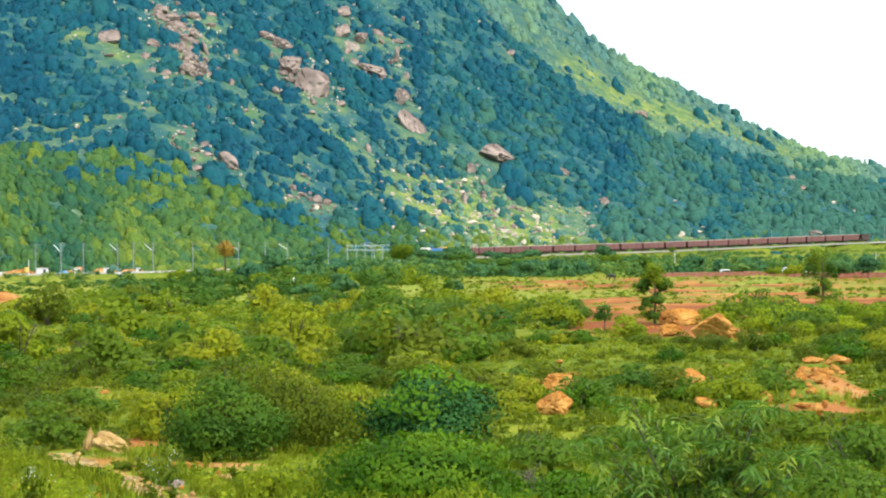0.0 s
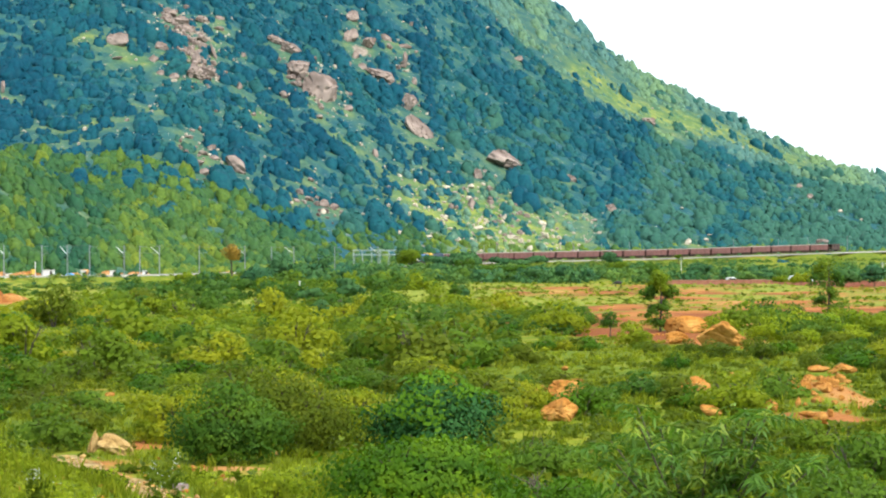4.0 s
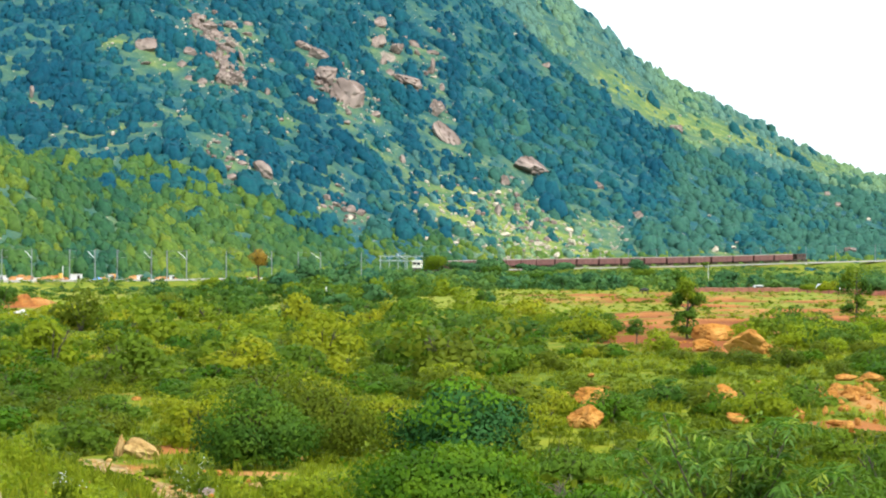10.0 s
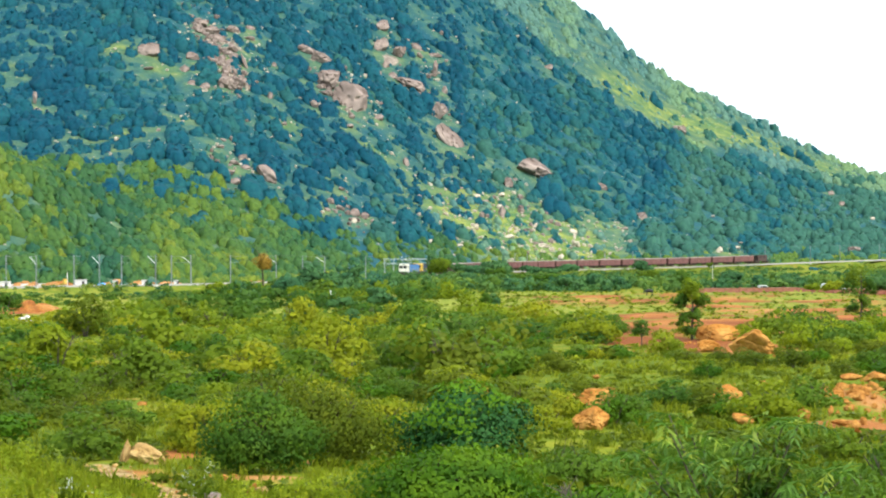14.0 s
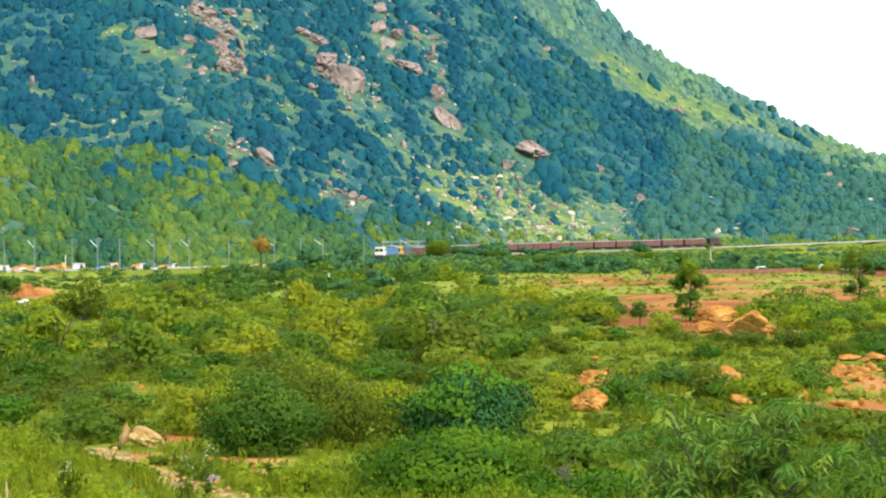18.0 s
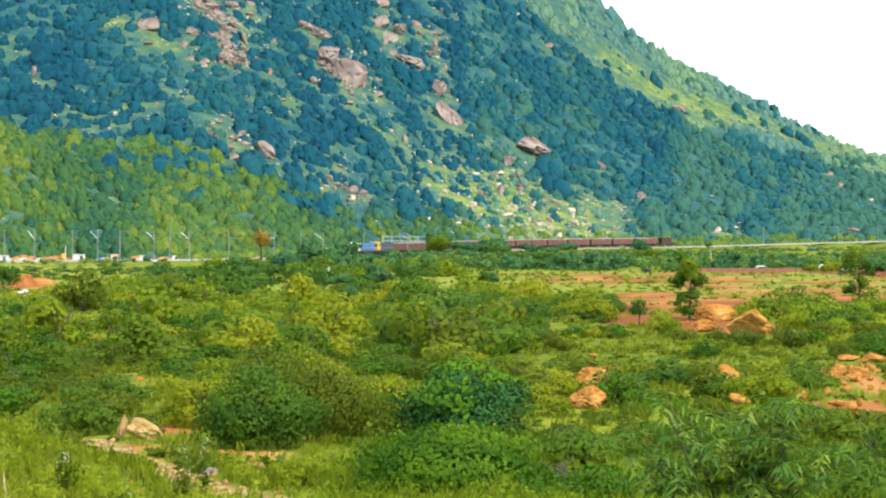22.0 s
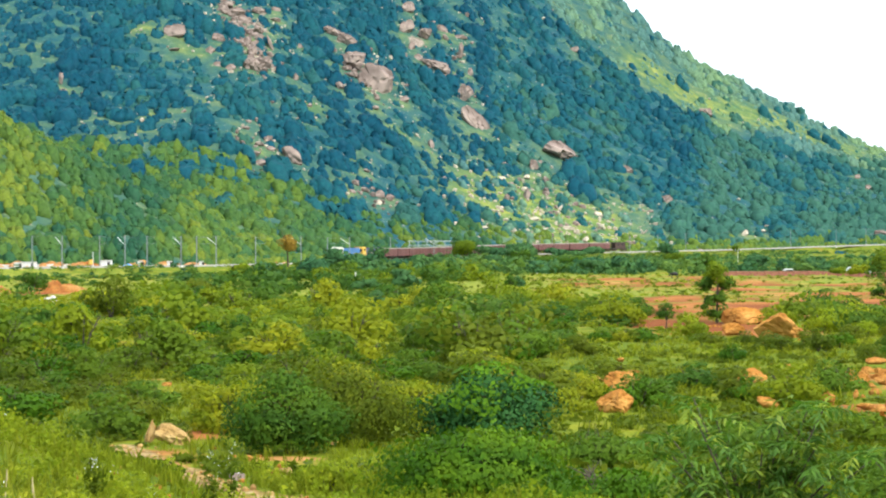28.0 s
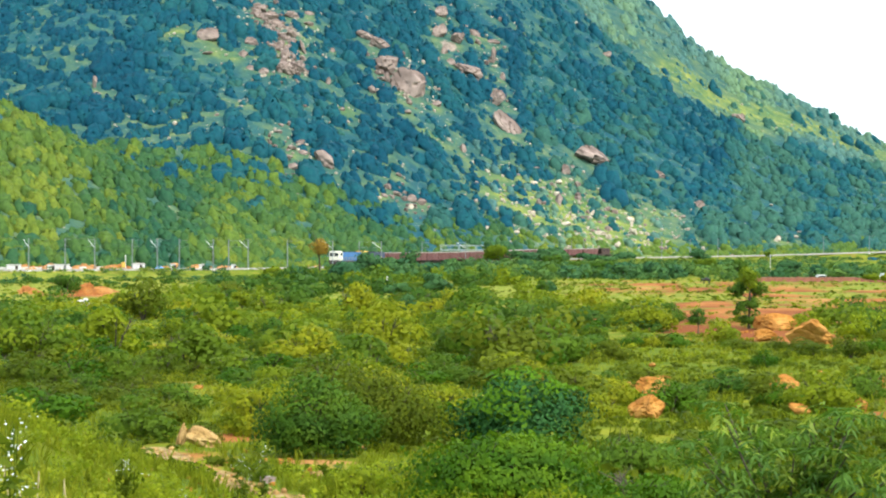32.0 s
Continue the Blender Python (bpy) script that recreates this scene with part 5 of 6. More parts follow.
    rubble("path_stones", rng, PATH[k, 0] + rng.normal(0, 0.22, 170), PATH[k, 1] + rng.normal(0, 0.5, 170), 0.03 + 0.12 * rng.uniform(0, 1, 170) ** 2, TAN_ROCK, "pale stones strewn along the dirt path")
    rubble("loose_stones", rng, x, y, s, ORANGE_ROCK, "loose orange stones on bare earth")


lay_all_rocks()
for hx, hy, hw, hd, hh, hs, words in ((-62, 288, 12.0, 6.0, 2.1, 1, "heap of dug orange earth"), (-46.3, 221, 4.0, 3.0, 1.1, 2, "low heap of red earth"), (-75, 302, 8.0, 5.0, 1.6, 3, "heap of dug orange earth"),
                                      (-88, 440, 9.0, 4.0, 1.8, 4, "bank of orange spoil beside the railway"), (-104, 427, 10.0, 4.0, 1.6, 5, "bank of orange spoil beside the railway")):
    soil_heap(hx, hy, hw, hd, hh, hs, words)


for k, (slope, hw, hh) in enumerate([(-0.250, 9.0, 1.9), (-0.236, 10.0, 2.3), (-0.221, 9.0, 2.1), (-0.205, 8.0, 1.7), (-0.176, 6.0, 1.5), (-0.160, 8.0, 1.7), (-0.141, 7.0, 1.3), (-0.104, 5.0, 1.2)]):
    bank_x, bank_y = railside(slope, 10.0)
    soil_heap(bank_x, bank_y, hw, 4.5, hh, 11 + k, "bank of orange spoil beside the railway", SPOIL_ROCK)


def off_rock_sightlines(x, y, reach=0.16):
    """False on the eye's line to each boulder, so plants leave it in view."""
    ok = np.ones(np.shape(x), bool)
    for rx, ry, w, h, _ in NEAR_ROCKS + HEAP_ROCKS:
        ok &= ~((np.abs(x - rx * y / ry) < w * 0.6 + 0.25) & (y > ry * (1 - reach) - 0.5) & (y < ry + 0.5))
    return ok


def off_outcrop_sightlines(x, y, room=0.0):
    """False along the sightline to each outcrop, so scrub does not hide it."""
    ok = np.ones(np.shape(x), bool)
    for rx, ry, w, h, _ in CREST_ROCKS + EAST_ROCKS + WEST_ROCKS + LOW_ROCKS + CLEARING_ROCKS:
        ok &= ~((np.abs(x - rx * y / ry) < w * 0.42 + 0.3 + room * 0.55) & (y > ry - 5 - h * 0.9 - room) & (y < ry + 2 + room * 0.4))
    return ok


grow_hill()
grow_plain()


# ---- bushes and trees that stand alone ----
def stems(bm, rng, n, high, spread, thick, lean=0.5):
    for _ in range(n):
        a = rng.uniform(0, 6.28)
        mid = Vector((math.cos(a) * spread * 0.25, math.sin(a) * spread * 0.25, high * 0.45))
        end = Vector((math.cos(a) * spread * lean, math.sin(a) * spread * lean, high * rng.uniform(0.7, 0.85)))
        rod(bm, (0, 0, -0.1), mid, thick, thick * 0.7, 6)
        rod(bm, mid, end, thick * 0.7, thick * 0.3, 5)
        for _ in range(2):
            tip = end + Vector(rng.normal(size=3)) * spread * 0.15
            rod(bm, mid.lerp(end, rng.uniform(0.2, 0.7)), tip, thick * 0.4, thick * 0.15, 4)


def bush_parts(bush, rng, wide, high, count, leaf, material, n_stems=4):
    bm = bmesh.new()
    stems(bm, rng, n_stems, high * 0.8, wide * 0.4, 0.009 * wide + 0.004)
    tagged(part("branching", bm, BARK, bush), kind="stuff")
    c = new("crown", leaves_mesh("crown", crown(rng, count, wide, high, leaf, 11, 0.0, 0.35), material))
    c.parent = bush
    return c


BUSH_KINDS = {}


def place_bush(x, y, wide, high, k, material, label, group, count=900):
    """A bush of one of a few shapes, scaled to its width and height."""
    key = (k % 5, material.name, count)
    if key not in BUSH_KINDS:
        rng = np.random.default_rng(100 + k % 5 + count)
        root = tagged(new("bush"), label, "bush", group)
        bush_parts(root, rng, 1.0, 0.9, count, 1.75 / math.sqrt(count), material)
        BUSH_KINDS[key] = root
        ob = root
    else:
        ob = copy_thing(BUSH_KINDS[key], Matrix())
        tagged(ob, label, "bush", group)
    ob.matrix_basis = ground_pose(x, y, (k * 77) % 360) @ Matrix.Diagonal((wide, wide, high * 1.1, 1))
    return ob


def tree(x, y, wide, high, k, material, label, bole=0.35, count=1500, group=""):
    rng = np.random.default_rng(500 + k)
    t = tagged(new("tree"), label, "tree", group)
    bm = bmesh.new()
    lean = Vector((rng.uniform(-0.06, 0.06) * high, rng.uniform(-0.06, 0.06) * high, 0))
    fork = lean * 0.5 + Vector((0, 0, high * bole))
    r = 0.022 * high
    rod(bm, (0, 0, -0.3), fork, r * 1.2, r * 0.8, 9)
    part("trunk", bm, BARK, t)
    for j in range(5):
        bm = bmesh.new()
        a = j * 1.26 + rng.uniform(0, 0.8)
        mid = fork + Vector((math.cos(a) * wide * 0.16, math.sin(a) * wide * 0.16, high * 0.2))
        end = mid + Vector((math.cos(a) * wide * 0.16, math.sin(a) * wide * 0.16, high * rng.uniform(0.12, 0.3)))
        rod(bm, fork, mid, r * 0.6, r * 0.4, 6)
        rod(bm, mid, end, r * 0.4, r * 0.15, 5)
        part("limb", bm, BARK, t)
    h0 = high * bole * 0.75
    cards = crown(rng, count, wide, high - h0, 2.2 * wide / math.sqrt(count), 10, 0.0, 0.35)
    cards[:, :4, 2] += h0
    c = new("crown", leaves_mesh("crown", cards, material))
    c.parent = t
    t.matrix_basis = ground_pose(x, y)
    return t


def tall_tree(x, y, wide, high, k, label):
    """A thin tall tree with separate tufts of leaves up its bole."""
    rng = np.random.default_rng(700 + k)
    t = tagged(new("tree"), label, "tree", "tall thin trees")
    bm = bmesh.new()
    r = 0.018 * high
    rod(bm, (0, 0, -0.3), (0.1, 0, high * 0.5), r * 1.2, r * 0.8, 9)
    rod(bm, (0.1, 0, high * 0.5), (0, 0, high * 0.92), r * 0.8, r * 0.2, 8)
    part("trunk", bm, BARK, t)
    tufts = [(0.0, 0.83, 0.75), (-0.32, 0.58, 0.5), (0.3, 0.6, 0.45), (0.12, 0.38, 0.4), (-0.2, 0.3, 0.42), (0.15, 0.12, 0.6), (-0.1, 0.72, 0.6)]
    for dx, dz, w in tufts:
        bm = bmesh.new()
        tip = Vector((dx * wide, rng.uniform(-0.1, 0.1) * wide, dz * high))
        rod(bm, (0.05, 0, max(0, dz - 0.12) * high), tip, r * 0.4, r * 0.12, 5)
        part("limb", bm, BARK, t)
        cards = crown(rng, 460, w * wide * 1.35, w * wide * 1.25, 0.17, 7, 0.0, 0.45)
        cards[:, :4] += np.array([tip.x, tip.y, tip.z - w * wide * 0.4])
        c = new("crown", leaves_mesh("crown", cards, DARK_LEAF if dz < 0.65 else SCRUB_LEAF))
        c.parent = t
    t.matrix_basis = ground_pose(x, y)
    return t


def plant_singles():
    mats = [DARK_LEAF, SCRUB_LEAF, OLIVE_LEAF, SCRUB_LEAF, BRIGHT_LEAF]
    words = {DARK_LEAF.name: "dark green rounded bush in dry scrub", SCRUB_LEAF.name: "leafy green bush among grass and scrub",
             OLIVE_LEAF.name: "olive-green bush with fine leaves", BRIGHT_LEAF.name: "fresh bright green bush in the scrub"}
    pick = [1, 1, 0, 0, 1, 0, 0, 2, 0, 2, 2, 0, 1, 1, 2, 4, 1, 1, 0, 1]
    for k, (x, y, w, h) in enumerate(ROUND_BUSHES):
        m = mats[pick[k]]
        place_bush(x, y, w, h, k, m, words[m.name], "bushes of the plain", 1350)
    for k, (x, y, w, h) in enumerate(MORE_BUSHES):
        m = mats[(k * 3) % 5]
        place_bush(x, y, w, h, k + 2, m, words[m.name], "bushes of the plain", 1350)
    for k, (x, y, w, h) in enumerate([(17.2, 121, 1.9, 1.2), (19.2, 123, 2.0, 1.1), (22.0, 125, 1.6, 0.9), (14.8, 118, 2.2, 1.0), (24.6, 124, 2.6, 1.5)]):
        place_bush(x, y, w, h, k, OLIVE_LEAF, "olive-green bush before the orange boulders", "bushes of the plain", 1350)
    for k, (x, y, w, h) in enumerate([(25.4, 138, 3.2, 2.2), (28.6, 141, 3.6, 2.6), (31.6, 143, 3.4, 2.3), (34.6, 146, 4.0, 2.8), (27.0, 131, 2.6, 1.4), (30.4, 133, 3.0, 1.5)]):
        place_bush(x, y, w, h, k, YELLOW_LEAF, "yellow-green leafy bush beyond the rubble", "bushes of the plain", 1350)
    for k, (x, y, w, h) in enumerate([(32.4, 176, 3.4, 3.0), (35.4, 178, 2.8, 2.3)]):
        place_bush(x, y, w, h, k, DARK_LEAF, words[DARK_LEAF.name], "bushes of the plain", 1350)
    for k, (x, y, w, h) in enumerate(TREES):
        if k < 2:
            tall_tree(x, y, w * 1.2, h * 1.12, k, "tall thin tree with tufted dark green leaves")
        elif k == 2:
            tree(x, y, w * 1.1, h * 1.3, k, RUST_LEAF, "small tree with rusty orange-brown crown", 0.6)
        else:
            tree(x, y, w, h, k, DARK_LEAF if k % 3 else SCRUB_LEAF, "dark green spreading tree on the plain", 0.3, group="trees of the plain")
    for k, (x, y, w, h) in enumerate(BELT_TREES):
        tree(x, y, w, h, k + 40, HEDGE_LEAF if k % 3 or y > 400 else SCRUB_LEAF, "rounded green tree in the belt before the railway", 0.22, 600, group="trees of the plain")
    rng = random.Random(31)
    for k in range(85):
        y = rng.uniform(80, 260)
        x = y * rng.uniform(-0.28, 0.03)
        m = mats[rng.choice([0, 1, 1, 2, 3, 1])]
        if y > 175 and (x / y < -0.18 or y > 225):
            continue
        w = rng.uniform(2.4, 5.4) * (0.75 + y / 600)
        place_bush(x, y, w, w * rng.uniform(0.55, 0.85), k, m, words[m.name], "bushes of the plain", 1100)
    rng = random.Random(12)
    n = 0
    while n < 230:
        y = 30 + 110 * rng.random() ** 0.9
        x = y * rng.uniform(-0.30, 0.27)
        open_here = ((x - 12) / 6) ** 2 + ((y - 95) / 26) ** 2 < 1 or ((x - 15) / 4) ** 2 + ((y - 68) / 16) ** 2 < 1
        path = abs(x + 4.6 - (30 - y) * -0.05) < 2.2 and y < 36
        if open_here or path or not off_rock_sightlines(np.array([x]), np.array([y]))[0] or (y < 50 and -4 < x < 4) or float(fnoise(np.array([x / 6]), np.array([y / 9]), 61)[0]) < 0.36:
            n += 0.2
            continue
        m = mats[rng.choice([0, 1, 1, 2, 2, 3, 4])]
        n_leaf = 1350 if y < 75 else 750
        w = rng.uniform(0.9, 2.3) * (0.8 + y / 200)
        place_bush(x, y, w, w * rng.uniform(0.45, 0.75), rng.randrange(5), m, words[m.name], "bushes of the plain", n_leaf)
        n += 1


plant_singles()


# ---- foreground plants ----
def big_bush(x, y, wide, high, seed, material, label, count, leaf, lumps=22, vine=None):
    b = tagged(new("bush"), label, "bush", "large foreground bushes")
    bm = bmesh.new()
    stems(bm, np.random.default_rng(seed), 9, high * 0.8, wide * 0.4, 0.009 * wide + 0.004)
    tagged(part("branching", bm, BARK, b), kind="stuff")
    cards = crown(np.random.default_rng(seed), count, wide, high, leaf, lumps, 0.0, 0.55)
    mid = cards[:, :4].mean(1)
    # Noise and height shift the leaf tint to paint highlights on upper clumps.
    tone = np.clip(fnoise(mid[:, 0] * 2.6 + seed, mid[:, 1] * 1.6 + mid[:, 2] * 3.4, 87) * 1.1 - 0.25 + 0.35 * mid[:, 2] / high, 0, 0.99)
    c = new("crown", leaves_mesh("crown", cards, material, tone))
    c.parent = b
    if vine:
        rng = np.random.default_rng(seed)
        cards = crown(rng, count, wide, high, leaf * 1.25, lumps, 0.0, 0.02)
        mid = cards[:, :4].mean(1)
        edge = fnoise(mid[:, 0] * 2.2 + 9, mid[:, 2] * 2.6 + mid[:, 1], 5) + 0.62 * mid[:, 2] / high - 0.35 * np.minimum(mid[:, 0] / wide, 0.1)
        cards = cards[edge + rng.uniform(-0.12, 0.12, len(edge)) > 0.93]
        cards[:, :4] += cards[:, 4:5] * 0.09
        c = new("creeper", leaves_mesh("creeper", cards, vine))
        c.parent = b
        c["label"] = "bright green creeper over the bush"
    b.matrix_basis = ground_pose(x, y)


def frond_cards(rng, base, way, length, pairs, leaf):
    """Leaflets in pairs along a drooping leaf stalk, and the points of the stalk."""
    way = way / np.linalg.norm(way)
    side = np.cross(way, [0, 0, 1.0])
    side /= np.linalg.norm(side) + 1e-9
    pts, cards = [], []
    for k in range(pairs + 1):
        s = k / pairs
        p = base + way * length * s + np.array([0, 0, -0.45 * length * s ** 2])
        pts.append(p)
        if k < 1:
            continue
        ahead = way + np.array([0, 0, -0.9 * s])
        for sg in (-1, 1):
            d = side * sg * 0.85 + ahead * 0.45 + np.array([0, 0, -0.25]) + rng.normal(size=3) * 0.42
            d /= np.linalg.norm(d)
            L = leaf * (1.1 - 0.45 * abs(s - 0.45)) * rng.uniform(0.85, 1.15)
            wv = np.cross(d, np.cross(side * sg, ahead) + rng.normal(size=3) * 0.25)
            wv /= np.linalg.norm(wv) + 1e-9
            tip = p + d * L + np.array([0, 0, -0.18 * L])
            cards.append([p, p + d * L * 0.4 + wv * L * 0.105, tip, p + d * L * 0.4 - wv * L * 0.105])
    return pts, cards


def pinnate_shrub(x, y, wide, high, seed):
    rng = np.random.default_rng(seed)
    shrub = thing("feather_leaved_shrub", "sapling shrub with drooping feathery green leaves", "shrub")
    bm = bmesh.new()
    heads = []
    for k in range(18):
        a, q = rng.uniform(0, 6.28), rng.uniform(0.08, 0.46)
        top = Vector((math.cos(a) * q * wide, math.sin(a) * q * wide * 0.7, high * rng.uniform(0.55, 0.9)))
        mid = top * 0.5 + Vector((0, 0, 0.08))
        rod(bm, (0, 0, -0.1), mid, 0.014, 0.010, 6)
        rod(bm, mid, top, 0.010, 0.005, 6)
        heads += [np.array(top), np.array(mid.lerp(top, 0.5)), np.array(mid.lerp(top, 0.15)), np.array(mid * 0.6)]
    tagged(part("branching", bm, BARK, shrub), kind="stuff")
    bm, cards = bmesh.new(), []
    for h in heads:
        for _ in range(int(rng.integers(3, 7))):
            a = rng.uniform(0, 6.28)
            pts, c = frond_cards(rng, h, np.array([math.cos(a), math.sin(a), rng.uniform(0.1, 0.7)]), rng.uniform(0.2, 0.4), 6, 0.115)
            cards += c
            for p, q in zip(pts[::2], pts[2::2]):
                rod(bm, p, q, 0.003, 0.002, 4)
    tagged(part("rachis", bm, BRIGHT_LEAF, shrub), kind="stuff")
    c = new("foliage", leaves_mesh("foliage", np.array(cards), PINNATE_LEAF, np.repeat(rng.uniform(0, 0.99, len(cards) // 12) ** 1.6, 12)))
    c.parent = shrub
    tagged(c, kind="stuff")
    shrub.matrix_basis = ground_pose(x, y)


def flower_weed(x, y, high, seed, stalks=6, flowers=26, spread=0.35):
    rng = np.random.default_rng(seed)
    w = thing("flowering_weed", "tall green weed with small white flower heads", "weed", "white-flowered weeds")
    bm, leaf, petal = bmesh.new(), [], []
    for k in range(stalks):
        a, q = rng.uniform(0, 6.28), rng.uniform(0.2, 1) * spread
        top = np.array([math.cos(a) * q, math.sin(a) * q, high * rng.uniform(0.65, 1.0)])
        rod(bm, (0, 0, -0.05), Vector(top), 0.005, 0.002, 5)
        m = 16
        s = rng.uniform(0.15, 1.0, m)
        pos = top * s[:, None] + rng.normal(size=(m, 3)) * 0.03
        leaf.append(leaf_cards(rng, pos, rng.normal(size=(m, 3)) + np.array([0, 0, 0.5]), rng.uniform(0.025, 0.05, m), 2.6))
        f = flowers // stalks
        pos = top * rng.uniform(0.82, 1.03, f)[:, None] + rng.normal(size=(f, 3)) * 0.035
        petal.append(leaf_cards(rng, pos, rng.normal(size=(f, 3)) + np.array([0, -0.5, 0.8]), rng.uniform(0.008, 0.017, f), 1.0))
    tagged(part("stalk_growth", bm, OLIVE_LEAF, w), kind="stuff")
    c = new("leaves", leaves_mesh("leaves", np.concatenate(leaf), OLIVE_LEAF))
    c.parent = w
    c = new("flowers", leaves_mesh("flowers", np.concatenate(petal), PETAL))
    c.parent = w
    tagged(c, "small white flowers", kind="stuff")
    w.matrix_basis = ground_pose(x, y)


PINNATE_LEAF = foliage("pinnate_leaves", [(0.0, (0.052, 0.14, 0.012)), (0.55, (0.098, 0.20, 0.014)), (1.0, (0.23, 0.30, 0.025))], 0.45, 0.0, 0.35)
PETAL = plain("white_petals", (0.78, 0.78, 0.74), 0.7)


def plant_foreground():
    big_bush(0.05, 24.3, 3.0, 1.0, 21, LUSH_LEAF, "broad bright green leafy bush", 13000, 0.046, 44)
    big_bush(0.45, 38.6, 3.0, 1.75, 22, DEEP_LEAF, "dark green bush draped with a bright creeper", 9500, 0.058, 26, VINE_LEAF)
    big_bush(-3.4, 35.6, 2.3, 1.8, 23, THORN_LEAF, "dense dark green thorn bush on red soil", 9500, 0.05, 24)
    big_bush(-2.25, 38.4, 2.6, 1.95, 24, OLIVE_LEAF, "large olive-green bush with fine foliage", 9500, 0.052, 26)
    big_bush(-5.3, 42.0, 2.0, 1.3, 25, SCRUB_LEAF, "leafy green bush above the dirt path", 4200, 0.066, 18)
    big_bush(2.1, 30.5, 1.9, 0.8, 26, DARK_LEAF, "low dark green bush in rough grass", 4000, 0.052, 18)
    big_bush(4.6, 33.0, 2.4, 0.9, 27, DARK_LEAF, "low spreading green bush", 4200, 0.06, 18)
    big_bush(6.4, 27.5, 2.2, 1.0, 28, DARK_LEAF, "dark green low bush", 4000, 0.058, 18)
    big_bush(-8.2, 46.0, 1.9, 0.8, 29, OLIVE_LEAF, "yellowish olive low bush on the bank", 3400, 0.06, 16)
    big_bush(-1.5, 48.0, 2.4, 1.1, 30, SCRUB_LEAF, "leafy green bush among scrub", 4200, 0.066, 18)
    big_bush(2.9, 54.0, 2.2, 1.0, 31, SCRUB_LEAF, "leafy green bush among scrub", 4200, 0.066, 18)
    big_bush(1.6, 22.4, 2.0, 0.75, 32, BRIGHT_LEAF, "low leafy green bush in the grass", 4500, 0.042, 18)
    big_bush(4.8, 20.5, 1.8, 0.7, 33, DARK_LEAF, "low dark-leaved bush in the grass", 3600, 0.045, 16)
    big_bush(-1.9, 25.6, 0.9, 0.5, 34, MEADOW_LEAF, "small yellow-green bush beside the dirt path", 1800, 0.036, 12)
    pinnate_shrub(2.25, 15.2, 2.1, 1.55, 41)
    for k, (x, y, h) in enumerate([(-2.42, 9.3, 1.45), (-2.3, 9.0, 1.25), (-2.62, 9.8, 1.6), (-2.75, 16.0, 0.55), (-2.55, 15.5, 0.45),
                                   (-3.0, 22.0, 0.75), (-2.85, 22.6, 0.8), (-3.95, 20.0, 0.5)]):
        flower_weed(x, y, h, 50 + k, 6, 70 if k < 5 else 40, 0.14 if k < 5 else 0.2)


plant_foreground()


def off_path(x, y):
    """True where plants do not hide the foot path or the block that lies by it."""
    ok = np.ones(np.shape(x), bool)
    for ahead in (0.0, 0.8):
        ok &= trodden(x, y + ahead) < 0.2
    return ok & ~((np.abs(x + 3.42) < 0.26) & (y > 26.4) & (y < 28.4))


